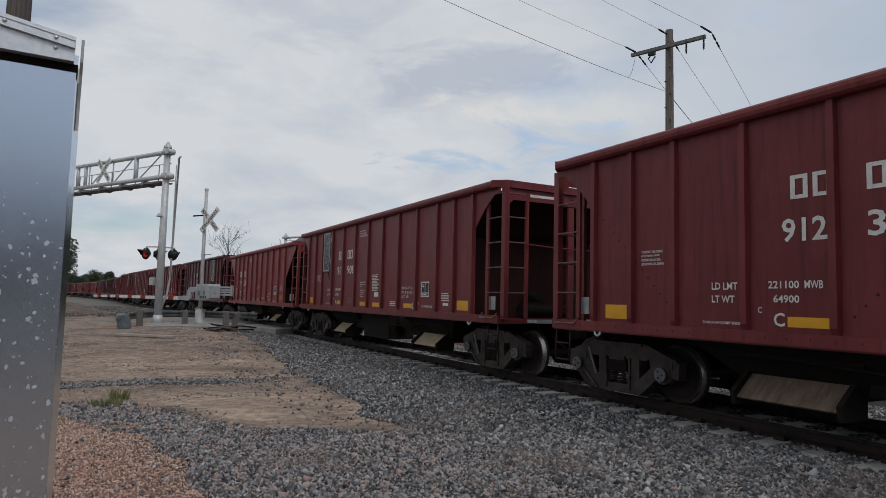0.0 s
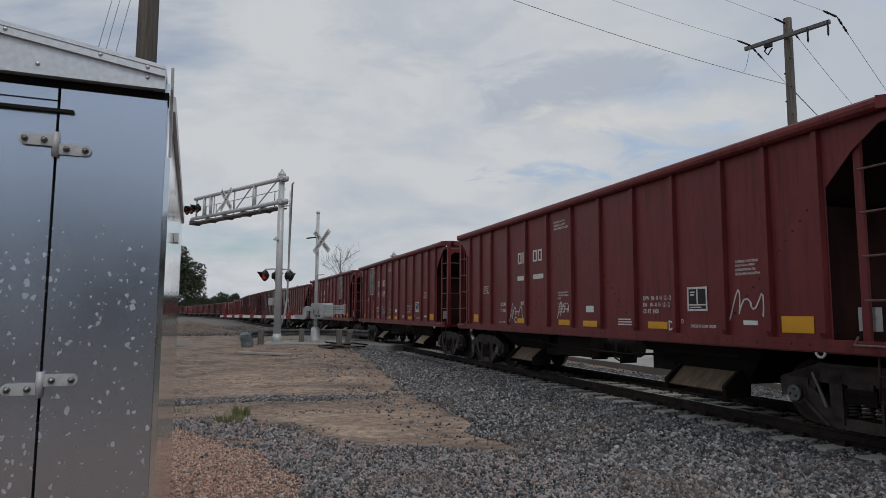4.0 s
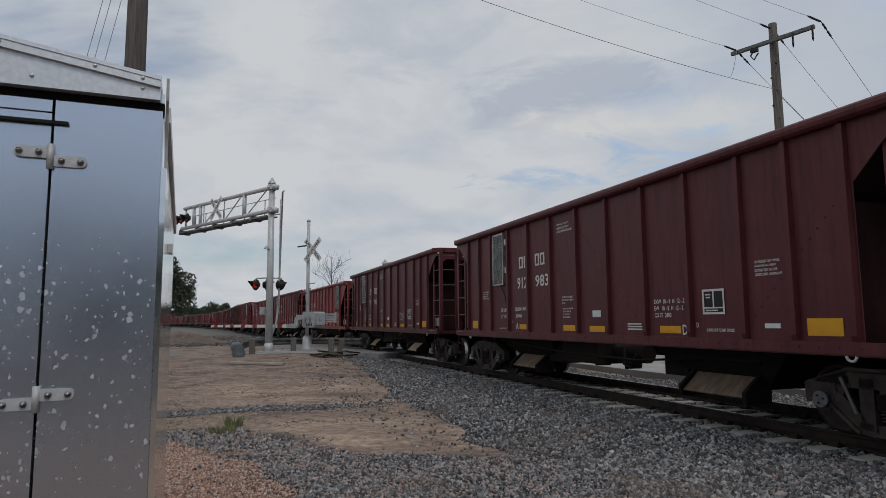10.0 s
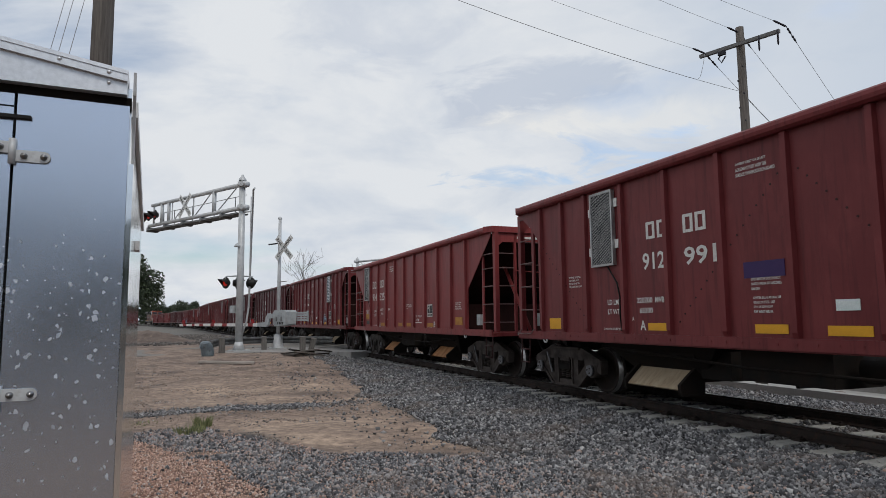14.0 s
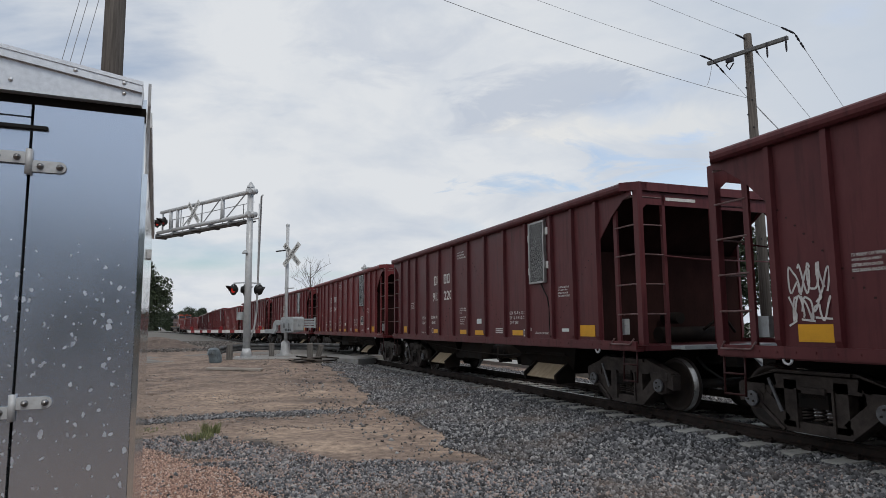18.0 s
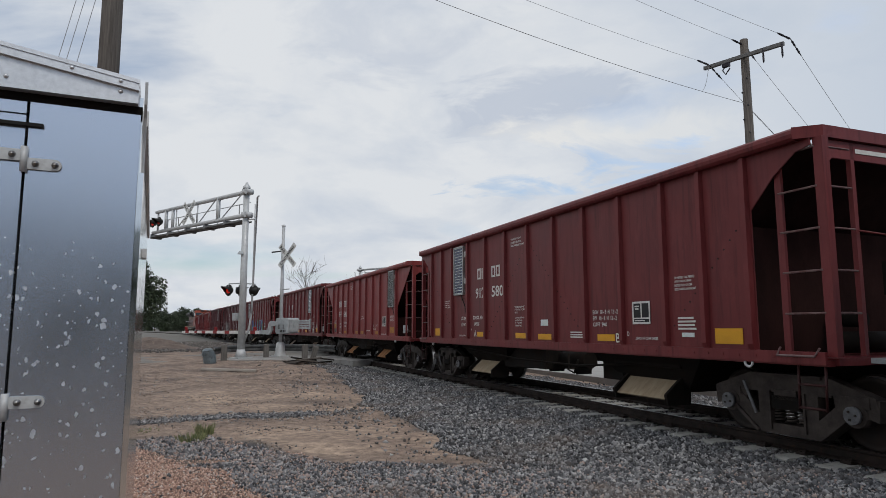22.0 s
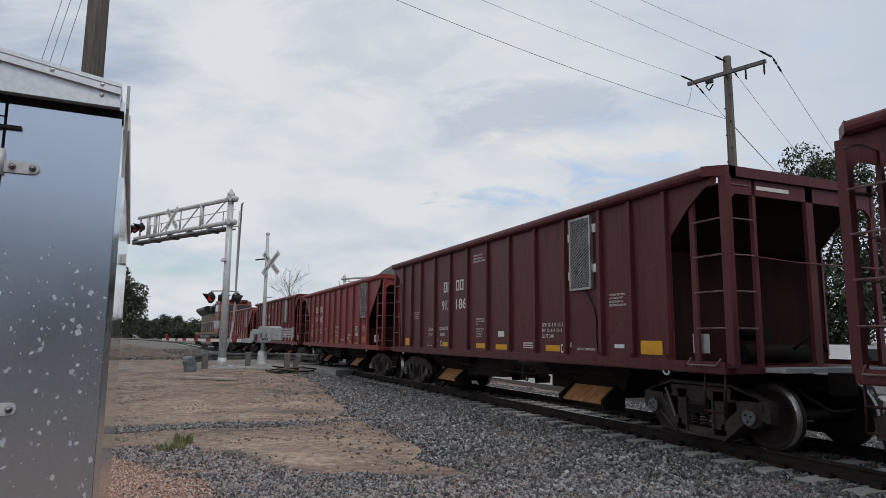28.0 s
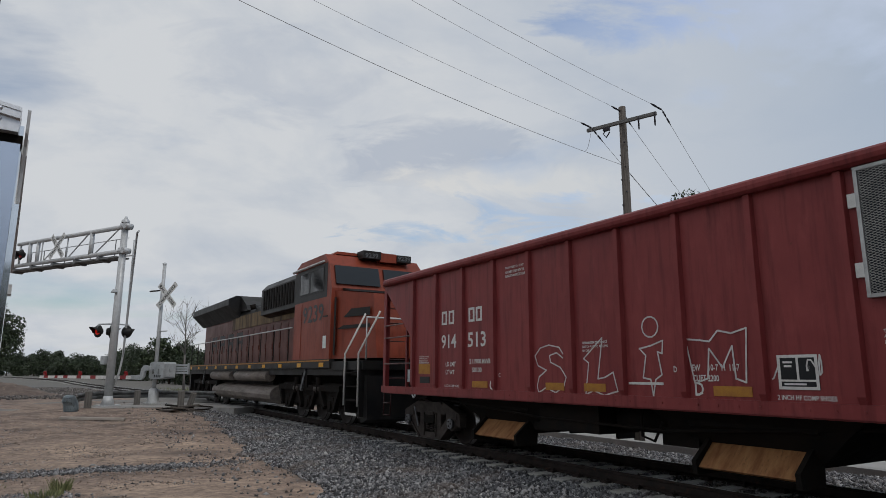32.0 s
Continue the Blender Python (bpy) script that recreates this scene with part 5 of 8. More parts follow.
SPRAY_WHITE = surface("white_spray_paint", (0.66, 0.64, 0.62), (0.45, 0.42, 0.41), 7.0, 0.6)
SPRAY_BLUE = surface("pale_blue_spray_paint", (0.3, 0.52, 0.66), (0.2, 0.36, 0.5), 7.0, 0.6)
SPRAY_NAVY = surface("dark_blue_spray_paint", (0.03, 0.06, 0.22), (0.06, 0.12, 0.34), 5.0, 0.55)
SPRAY_PURPLE = surface("dark_purple_spray_paint", (0.035, 0.018, 0.085), (0.05, 0.025, 0.1), 5.0, 0.55)
SPRAY_GREY = surface("silver_grey_spray_paint", (0.36, 0.355, 0.345), (0.17, 0.15, 0.148), 3.5, 0.6, spread=(0.4, 0.75), dirt=(0.2, 0.12, 0.12))
SPRAY_FADED = surface("faded_pink_spray_paint", (0.27, 0.16, 0.15), (0.2, 0.09, 0.09), 7.0, 0.6)
SPRAY_BLACK = surface("black_spray_paint", (0.02, 0.02, 0.022), None, 7.0, 0.6)
SPRAY_GREEN = surface("green_spray_paint", (0.1, 0.22, 0.07), (0.06, 0.15, 0.06), 5.0, 0.6)


def scrawl(seed, x, z, w, h, loops):
    """A looping hand stroke that fills a box."""
    rnd = random.Random(seed)
    pts, n = [], loops * 9
    a, b = rnd.uniform(0.2, 0.45), rnd.uniform(0, 6)
    for i in range(n + 1):
        f = i / n
        pts.append((x + w * (f + 0.08 * math.sin(f * loops * 6.28 + b)), z + h * (0.5 + 0.48 * math.sin(f * loops * 6.28 * (1 + a * f) + b) * math.cos(f * 2.2 + a))))
    return pts


def knots(seed, x, z, w, h, n):
    """A row of n tangled hand-drawn loops that fills a box, one stroke each."""
    rnd = random.Random(seed)
    rows = []
    for i in range(n):
        cx, cw = x + w * (i + 0.5) / n, w / n
        p, q, r = rnd.uniform(0, 6), rnd.uniform(0, 6), rnd.choice((1.0, 1.5, 2.0))
        rows.append([(cx + 0.62 * cw * math.sin(a + p), z + h * (0.5 + 0.46 * math.sin(r * a + q) + 0.1 * math.sin(3.3 * a))) for a in np.linspace(0, rnd.uniform(4.6, 6.6), 22)])
    return rows


def graffiti(car, k):
    def paint_on(name, strokes, w, mat, label, y=0.0):
        for i, s in enumerate(strokes):
            put(car, name, mesh_of(("spray", k, name, mat.name, i), lambda bm: ribbon(bm, s, w, -0.001 * i + y), mat), 0, 0, label)
    if k == 2:
        paint_on("spray_tag", knots(51, -1.62, 1.22, 0.34, 0.18, 4) + [[(-1.25, 1.31), (-1.08, 1.32)], [(-1.22, 1.27), (-1.06, 1.28)]], 0.013, SPRAY_FADED, "faint reddish spray scribble")
    elif k == 28:
        s = [(-0.22, 1.7), (-0.3, 1.8), (-0.54, 1.84), (-0.74, 1.8), (-0.87, 1.68), (-0.8, 1.53), (-0.6, 1.46), (-0.78, 1.36), (-0.83, 1.22), (-0.8, 1.12), (-0.62, 1.2), (-0.4, 1.13), (-0.22, 1.22), (-0.16, 1.36), (-0.28, 1.5), (-0.5, 1.58), (-0.52, 1.68), (-0.36, 1.72), (-0.22, 1.64)]
        l1 = [(0.5, 1.83), (0.22, 1.62), (0.32, 1.56), (0.24, 1.12), (0.4, 1.18), (0.6, 1.12), (0.85, 1.18), (0.78, 1.43), (0.62, 1.36), (0.49, 1.34), (0.6, 1.9), (0.5, 1.83)]
        i1 = [(1.26, 1.73), (1.44, 1.76), (1.64, 1.82), (1.62, 1.66), (1.55, 1.68), (1.6, 1.4), (1.5, 1.34), (1.45, 1.14), (1.42, 1.34), (1.3, 1.36), (1.36, 1.64), (1.26, 1.73)]
        dot = [(1.45 + 0.13 * math.cos(a), 2.0 + 0.13 * math.sin(a)) for a in np.linspace(0, 6.28, 15)]
        m1 = [(2.08, 1.3), (1.98, 1.82), (2.18, 1.8), (2.31, 1.78), (2.43, 1.9), (2.6, 1.86), (2.79, 1.91), (2.74, 1.32), (2.62, 1.36), (2.6, 1.72), (2.46, 1.48), (2.3, 1.7), (2.26, 1.36), (2.08, 1.3)]
        paint_on("spray_letter", [s, l1, i1, dot, m1], 0.02, SPRAY_WHITE, "large white spray-painted outline letter")
        paint_on("spray_scrawl", [scrawl(5, 3.08, 1.34, 0.5, 0.3, 4)], 0.016, SPRAY_WHITE, "white spray scrawl")
    elif k == 8:
        paint_on("spray_scrawl", knots(41, -4.68, 1.52, 0.48, 0.17, 6), 0.012, SPRAY_WHITE, "thin white spray tag")
        paint_on("spray_tag", [scrawl(1, -1.85, 1.25, 0.8, 0.75, 5), scrawl(2, -1.8, 1.3, 0.7, 0.6, 4)], 0.022, SPRAY_WHITE, "white jagged spray tag")
        face = [(-0.56 + 0.24 * math.cos(a), 1.86 + 0.17 * math.sin(a)) for a in np.linspace(-0.9, 4.0, 16)]
        paint_on("spray_figure", [face, [(-0.72, 1.74), (-0.8, 1.5), (-0.74, 1.2)], [(-0.4, 1.74), (-0.2, 1.45), (-0.16, 1.24)], [(-0.42 + 0.22 * math.cos(a), 1.2 + 0.1 * math.sin(a)) for a in np.linspace(0, 6.28, 14)], [(-0.6 + 0.06 * math.cos(a), 1.88 + 0.06 * math.sin(a)) for a in np.linspace(0, 6.28, 9)], scrawl(44, -0.84, 2.08, 0.6, 0.2, 4)], 0.014, SPRAY_WHITE, "thin white spray figure")
    elif k == 4:
        paint_on("spray_tag", knots(3, -3.96, 2.29, 0.50, 0.2, 3) + knots(6, -3.92, 2.07, 0.45, 0.2, 3) + [scrawl(7, -4.6, 1.35, 0.3, 0.4, 3), scrawl(8, -4.0, 1.4, 0.2, 0.3, 2)], 0.022, SPRAY_WHITE, "white spray tag")
    elif k == 5:
        paint_on("spray_tag", [scrawl(13, -3.0, 1.2, 0.7, 0.5, 4), scrawl(17, -0.6, 1.3, 0.6, 0.4, 4), scrawl(18, 4.2, 1.3, 0.6, 0.5, 3)], 0.024, SPRAY_WHITE, "white spray tag")
    elif k == 6:
        paint_on("spray_tag", [scrawl(4, -1.8, 1.12, 0.72, 0.66, 5), scrawl(9, -1.2, 1.08, 0.7, 0.22, 2)], 0.028, SPRAY_BLUE, "pale blue spray tag")
    elif k == 12:
        paint_on("spray_tag", [scrawl(21, -2.7, 1.95, 0.5, 0.12, 4)], 0.014, SPRAY_GREY, "faded spray scrawl")
    elif k == 13:
        paint_on("spray_tag", knots(10, 5.06, 1.66, 0.34, 0.34, 2) + knots(20, 5.2, 1.42, 0.3, 0.26, 2), 0.03, SPRAY_WHITE, "white spray tag")
        put(car, "spray_patch", flat("patch", 0.6, 0.2, SPRAY_PURPLE), -0.42, 1.96, "dark purple-blue painted patch")
    elif k == 15:
        paint_on("spray_tag", [scrawl(22, -2.6, 1.2, 0.6, 0.6, 4), scrawl(23, -1.5, 1.2, 0.7, 0.5, 4)], 0.03, SPRAY_WHITE, "white spray tag")
        paint_on("spray_blue", [scrawl(24, 2.2, 1.2, 0.7, 0.5, 4)], 0.04, SPRAY_BLUE, "pale blue spray tag")
    elif k == 16:
        paint_on("spray_tag", knots(11, -5.5, 1.74, 0.5, 0.32, 4) + knots(21, -5.46, 1.44, 0.46, 0.28, 4) + [[(-5.52, 1.7), (-5.43, 1.5), (-5.44, 1.42), (-5.53, 1.37)], [(-5.36, 1.44), (-5.2, 1.42)], [(-5.18, 1.46), (-4.96, 1.44)], scrawl(12, -3.85, 1.78, 0.66, 0.36, 4), scrawl(14, -2.85, 1.78, 0.72, 0.36, 4)], 0.024, SPRAY_WHITE, "white looping spray tag")
    elif k == 18:
        ring = [(-1.5 + 0.06 * math.cos(a), 1.46 + 0.07 * math.sin(a)) for a in np.linspace(0, 6.28, 12)]
        doodle = [ring, [(-1.6, 1.58), (-1.55, 1.54), (-1.44, 1.55), (-1.38, 1.5)], [(-1.54, 1.4), (-1.58, 1.3), (-1.6, 1.2)], [(-1.46, 1.4), (-1.4, 1.32), (-1.38, 1.22)], [(-1.62, 1.32), (-1.57, 1.36), (-1.53, 1.3)], [(-1.43, 1.3), (-1.38, 1.36), (-1.34, 1.3)]]
        doodle += [[(-1.36, 1.45 - 0.06 * i), (-1.1, 1.47 - 0.06 * i)] for i in range(3)]
        paint_on("spray_tag", doodle, 0.012, SPRAY_WHITE, "small white spray doodle")
    elif k == 22:
        paint_on("spray_tag", knots(25, 4.22, 1.42, 0.54, 0.28, 4) + knots(29, 4.22, 1.12, 0.56, 0.27, 4), 0.024, SPRAY_WHITE, "white tangled spray tag")
        paint_on("spray_crown", [[(5.19, 1.43), (5.19, 1.56), (5.24, 1.58), (5.25, 1.66), (5.27, 1.58), (5.33, 1.56), (5.33, 1.43)], [(5.22, 1.44), (5.22, 1.55)], [(5.26, 1.44), (5.26, 1.56)], [(5.3, 1.44), (5.3, 1.55)], [(5.03, 1.44), (5.26, 1.42), (5.47, 1.37), (5.36, 1.32)], [(5.0, 1.36), (5.14, 1.38), (5.28, 1.32)]], 0.03, SPRAY_WHITE, "white spray crown with a flourish", -0.005)
        paint_on("spray_scrawl", [[(-1.15 + (0.2 - 0.004 * i) * math.cos(i * 0.71), 1.52 + (0.26 - 0.003 * i) * math.sin(i * 0.83)) for i in range(44)]], 0.008, SPRAY_FADED, "faint pale spray scribble")
        for j, (cx, cz, w, h) in enumerate(((-1.0, 2.33, 0.34, 0.2), (-0.42, 2.42, 0.3, 0.06))):
            put(car, "paint_smear", mesh_of(("smear", j), lambda bm: prism_y(bm, [(cx + w * math.cos(a) * (0.5 + 0.22 * math.sin(3 * a + j)), cz + h * (math.sin(a) * (0.5 + 0.2 * math.cos(5 * a)) + 0.5 * math.cos(a))) for a in np.linspace(0, 6.0, 22)], -0.001, 0.0), SPRAY_GREY), 0, 0, "pale grey paint smear")
    elif k == 26:
        paint_on("spray_scrawl", knots(31, -4.62, 1.83, 0.52, 0.17, 6), 0.014, SPRAY_WHITE, "thin white spray tag")
        paint_on("spray_black", knots(33, -5.95, 3.0, 0.7, 0.34, 5), 0.035, SPRAY_BLACK, "black spray scrawl")
        paint_on("spray_tag", [scrawl(27, 0.15, 1.55, 0.5, 0.12, 6), scrawl(28, 0.15, 1.4, 0.45, 0.12, 6)], 0.014, SPRAY_WHITE, "small white spray line")
    elif k == 23:
        # tall slanted letters: a pale edge, a dark blue body and light cores, on a ragged green cloud
        letters = [[(-2.1, 1.1), (-1.95, 1.9), (-1.45, 1.15), (-1.3, 1.92)], [(-0.75, 1.1), (-0.35, 1.92), (0.1, 1.12), (-0.1, 1.45), (-0.55, 1.42)],
                   [(1.15, 1.85), (0.65, 1.8), (0.6, 1.55), (1.1, 1.42), (1.12, 1.15), (0.5, 1.12)], [(2.45, 1.88), (1.7, 1.84), (1.65, 1.5), (2.25, 1.48), (1.68, 1.45), (1.72, 1.12), (2.5, 1.14)]]
        cloud = [[(x, 1.3 + 0.22 * math.sin(3.1 * x) + (0.3 if j else 0)) for x in np.linspace(-2.5, 3.1, 19)] for j in (0, 1)]
        paint_on("spray_green", cloud + [scrawl(35, 2.4, 1.08, 0.8, 0.5, 5), scrawl(36, -2.6, 1.06, 0.5, 0.6, 4), scrawl(39, 0.3, 1.7, 0.9, 0.4, 3)], 0.16, SPRAY_GREEN, "green spray flourish")
        paint_on("spray_outline", letters, 0.36, SPRAY_BLUE, "pale blue spray outline", -0.008)
        paint_on("spray_letter", letters, 0.25, SPRAY_NAVY, "large dark blue spray letter", -0.014)
        paint_on("spray_highlight", [[(a[0] - 0.03, a[1] + 0.02), ((a[0] + b[0]) / 2, (a[1] + b[1]) / 2)] for s in letters for a, b in zip(s[::2], s[1::2])], 0.06, SPRAY_BLUE, "pale blue highlight", -0.021)
        paint_on("spray_tag", [scrawl(37, 5.12, 1.45, 0.42, 0.36, 4)], 0.028, SPRAY_WHITE, "white spray tag")
    elif k == 24:
        balls = ((-5.02, 1.42, 0.3, 0.42), (-4.5, 1.62, 0.36, 0.52), (-4.05, 1.4, 0.3, 0.4), (-3.5, 1.62, 0.5, 0.55), (-2.95, 1.5, 0.35, 0.46), (-2.45, 1.68, 0.46, 0.5), (-2.0, 1.4, 0.32, 0.36), (-1.75, 1.6, 0.42, 0.42))

        def ring(cx, cz, rx, rz, a0, a1, n):
            return [(cx + rx * math.cos(a) * (1 + 0.06 * math.sin(3 * a + cx)), max(1.06, cz + rz * math.sin(a))) for a in np.linspace(a0, a1, n)]

        for i, b in enumerate(balls):
            put(car, "spray_letter", mesh_of(("spray24", i), lambda bm: bm.faces.new([bm.verts.new((x, -0.001 - 0.0006 * i, z)) for x, z in ring(*b, 0, 6.0, 24)]), SPRAY_GREY), 0, 0, "large silver bubble letter")
        for x in (-4.9, -4.13, -3.1, -2.07):
            part("rib_paint", flat("rib_spray", 0.072, 0.72, SPRAY_GREY), car, "silver spray paint over the rib", (x, -1.6285, 1.58))
        arcs = [ring(cx, cz, rx * 0.96, rz * 0.96, *span, 16) for (cx, cz, rx, rz), span in zip(balls, ((1.2, 4.4), (0.2, 3.3), (2.6, 5.6), (0.3, 3.6), (3.4, 6.8), (0.1, 3.4), (3.0, 5.8), (-1.7, 1.6)))]
        arcs += [[(-4.55, 1.5), (-4.4, 1.62), (-4.42, 1.3)], [(-3.7, 1.55), (-3.45, 1.5), (-3.35, 1.62), (-3.42, 1.4)], [(-2.1, 1.72), (-2.28, 1.66), (-2.26, 1.54), (-2.08, 1.5)], [(-2.9, 1.9), (-2.72, 1.72), (-2.62, 1.5), (-2.75, 1.2)]]
        paint_on("spray_outline", arcs, 0.05, SPRAY_BLACK, "black spray outline", -0.008)


CAR_OBJECTS = [(k, hopper_car(k)) for k in CARS]
# ---- the rear locomotive ----
def loco_s(t):
    return car_s(28, t) + 18.7


def locomotive():
    c = thing("locomotive", "grimy orange and black diesel locomotive at the train's end", "locomotive", on_track(loco_s(0)))
    dark, org = BLACK_PAINT, ORANGE
    yel = FADED_YELLOW
    P = lambda name, key, build, mat, label="", at=None: part(name, mesh_of(("loco", key), build, mat), c, label, at)
    # x: front +11.2, rear -11.2; the near side is -y
    P("underframe", "frame", lambda bm: box_bm(bm, -10.9, 10.6, -1.4, 1.4, 1.35, 1.72), dark, "black underframe")
    for sy in (-1, 1):
        P("side_sill", ("sill", sy), lambda bm: box_bm(bm, -10.9, 8.9, min(sy * 1.4, sy * 1.55), max(sy * 1.4, sy * 1.55), 1.55, 1.8), dark)
        P("yellow_stripe", ("stripe", sy), lambda bm: box_bm(bm, -10.9, 8.9, min(sy * 1.551, sy * 1.556), max(sy * 1.551, sy * 1.556), 1.735, 1.775), yel, "thin yellow sill stripe")
        for i in range(11):
            P("reflector", ("refl", sy), lambda bm: box_bm(bm, -0.17, 0.17, min(sy * 1.552, sy * 1.56), max(sy * 1.552, sy * 1.56), 1.58, 1.7), YELLOW, "yellow reflective plate", (-10.2 + i * 1.85, 0, 0))
    # long hood with its doors
    P("hood", "hood", lambda bm: prism_x(bm, [(-0.95, 1.72), (0.95, 1.72), (0.95, 3.75), (0.8, 4.05), (-0.8, 4.05), (-0.95, 3.75)], -10.2, 5.7), SOOTY_ORANGE, "faded orange hood")
    P("hood_band", "hband", lambda bm: box_bm(bm, -4.4, 5.6, -0.99, -0.951, 3.3, 3.86), WEATHERED_YELLOW, "weathered yellow band")
    for i in range(16):
        P("hood_door", "hdoor", lambda bm: (box_bm(bm, -0.4, 0.4, -0.975, -0.951, 1.8, 3.2), box_bm(bm, 0.3, 0.36, -0.995, -0.975, 2.3, 2.5)), SOOTY_ORANGE, "", (-9.2 + i * 0.88, 0, 0))
    def marks(bm):
        for x in (-7.8, -6.2, -4.6, -3.0):
            for a, b, z0, z1 in ((-0.5, -0.32, 2.35, 3.15), (0.3, 0.48, 2.35, 3.15), (-0.32, 0.3, 3.0, 3.15), (-0.32, 0.3, 2.66, 2.8)):
                box_bm(bm, x + a, x + b, -0.981, -0.978, z0, z1)
    P("owner_mark", "marks", marks, BLACK_PAINT, "large faded plain blocks on the hood")
    P("roof_black", "roofb", lambda bm: prism_x(bm, [(-0.98, 3.8), (0.98, 3.8), (0.98, 3.88), (0.82, 4.12), (-0.82, 4.12), (-0.98, 3.88)], -10.22, 5.4), dark, "sooty black roof")
    P("radiator_hood", "rad", lambda bm: prism_x(bm, [(-0.96, 3.8), (0.96, 3.8), (1.52, 4.35), (1.52, 4.62), (1.2, 4.78), (-1.2, 4.78), (-1.52, 4.62), (-1.52, 4.35)], -11.0, -3.2), dark, "black flared radiator housing")
    P("radiator_end", "radend", lambda bm: prism_y(bm, [(-3.2, 4.05), (-3.2, 4.78), (-2.2, 4.3), (-1.9, 4.05)], -1.0, 1.0), dark)
    P("dynamic_brake_box", "dyn", lambda bm: prism_x(bm, [(-1.35, 3.55), (-0.9, 3.45), (0.9, 3.45), (1.35, 3.55), (1.35, 4.5), (1.15, 4.72), (-1.15, 4.72), (-1.35, 4.5)], 1.3, 5.6), dark, "black inertial filter housing")
    P("filter_grille", "dgr", lambda bm: [box_bm(bm, 1.6 + i * 0.3, 1.76 + i * 0.3, -1.37, -1.352, 3.7, 4.45) for i in range(12)], GRIME)
    P("exhaust_stack", "exh", lambda bm: (box_bm(bm, -0.9, 0.3, -0.4, 0.4, 4.05, 4.5)), GRIME)
    for x in (-1.0, 0.7):
        P("air_intake", "intake", lambda bm: tube(bm, (0, -0.99, 4.0), (0, -1.05, 4.2), 0.12, seg=10), GRIME, "", (x, 0, 0))
    # cab, nose
    cab = [(5.75, 1.8), (8.8, 1.8), (8.85, 3.78), (8.6, 4.5), (8.25, 4.84), (6.2, 4.84), (5.75, 4.66)]
    P("cab", "cab", lambda bm: prism_y(bm, cab, -1.53, 1.53), org, "orange cab")
    P("cab_roof", "cabroof", lambda bm: prism_x(bm, [(-1.56, 4.56), (-1.15, 4.88), (1.15, 4.88), (1.56, 4.56), (1.56, 4.6), (1.15, 4.96), (-1.15, 4.96), (-1.56, 4.6)], 5.55, 8.2), org, "grimy orange cab roof")
    def nose(bm):
        a = [bm.verts.new((x, y, z)) for x, y, z in ((8.75, -1.45, 1.8), (10.75, -1.0, 1.8), (10.75, 1.0, 1.8), (8.75, 1.45, 1.8))]
        b = [bm.verts.new((x, y, z)) for x, y, z in ((8.75, -1.45, 3.72), (10.4, -0.98, 3.5), (10.4, 0.98, 3.5), (8.75, 1.45, 3.72))]
        bm.faces.new(a)
        bm.faces.new(b)
        for i in range(4):
            bm.faces.new((a[i], a[(i + 1) % 4], b[(i + 1) % 4], b[i]))
    P("nose", "nose", nose, org, "orange nose")
    for y0, y1 in ((-1.4, -0.02), (0.14, 1.4)):
        P("windshield", ("ws", y0), lambda bm: prism_y(bm, [(8.82, 3.9), (8.87, 3.91), (8.69, 4.46), (8.64, 4.45)], y0, y1), GLASS, "dark windshield")
    P("number_board", "nbl", lambda bm: box_bm(bm, 8.2, 8.66, -0.5, 0.08, 4.76, 4.99), dark, "black number board")
    P("number_board", "nbr", lambda bm: box_bm(bm, 8.2, 8.66, 0.62, 1.1, 4.74, 4.95), dark, "black number board")
    P("headlight_box", "hlbox", lambda bm: box_bm(bm, 8.2, 8.62, 0.08, 0.62, 4.7, 4.97), org)
    for y in (-0.44, 0.65):
        part("board_number", words("9239", 0.14, 0.42, None, CAP_STEEL), c, "", Matrix.Translation((8.665, y, 4.92)) @ Matrix.Rotation(radians(90), 4, "Z"))
    P("glare_panel", "glare", lambda bm: prism_y(bm, [(8.8, 3.735), (9.7, 3.61), (9.7, 3.625), (8.8, 3.8)], -1.2, 1.2), dark, "black anti-glare panel")
    P("nose_door", "ndoor", lambda bm: (box_bm(bm, 8.9, 9.0, -1.46, -1.44, 1.9, 3.5), box_bm(bm, 8.3, 8.62, -1.545, -1.535, 2.98, 3.02)), BLACK_PAINT)
    P("window_band", "wband", lambda bm: prism_y(bm, [(5.76, 3.56), (8.5, 3.56), (8.5, 4.56), (6.0, 4.56), (5.76, 4.5)], -1.536, -1.531), dark, "sooty black window surround")
    P("horn", "horn", lambda bm: (tube(bm, (7.4, 0, 4.9), (7.9, 0, 4.95), 0.03, 0.08, 10), tube(bm, (7.4, 0, 4.72), (7.4, 0, 4.9), 0.03, seg=6)), GRIME)
    part("cab_number", words("9239", 0.52, 1.72, None, SIGN_BLACK), c, "large black cab number", (6.58, -1.537, 3.4))
    for x0, x1, key in ((6.25, 7.05, "w1"), (7.15, 8.2, "w2")):
        P("cab_window", key, lambda bm: box_bm(bm, x0, x1, -1.545, -1.525, 3.8, 4.44), GLASS, "cab side window")
        P("window_frame", key + "f", lambda bm: (box_bm(bm, x0 - 0.05, x0, -1.55, -1.53, 3.75, 4.49), box_bm(bm, x1, x1 + 0.05, -1.55, -1.53, 3.75, 4.49), box_bm(bm, x0, x1, -1.55, -1.53, 3.75, 3.8), box_bm(bm, x0, x1, -1.55, -1.53, 4.44, 4.49)), BLACK_PAINT)
    P("cab_door", "cdoor", lambda bm: box_bm(bm, 5.85, 6.45, -1.542, -1.53, 1.85, 3.5), org)
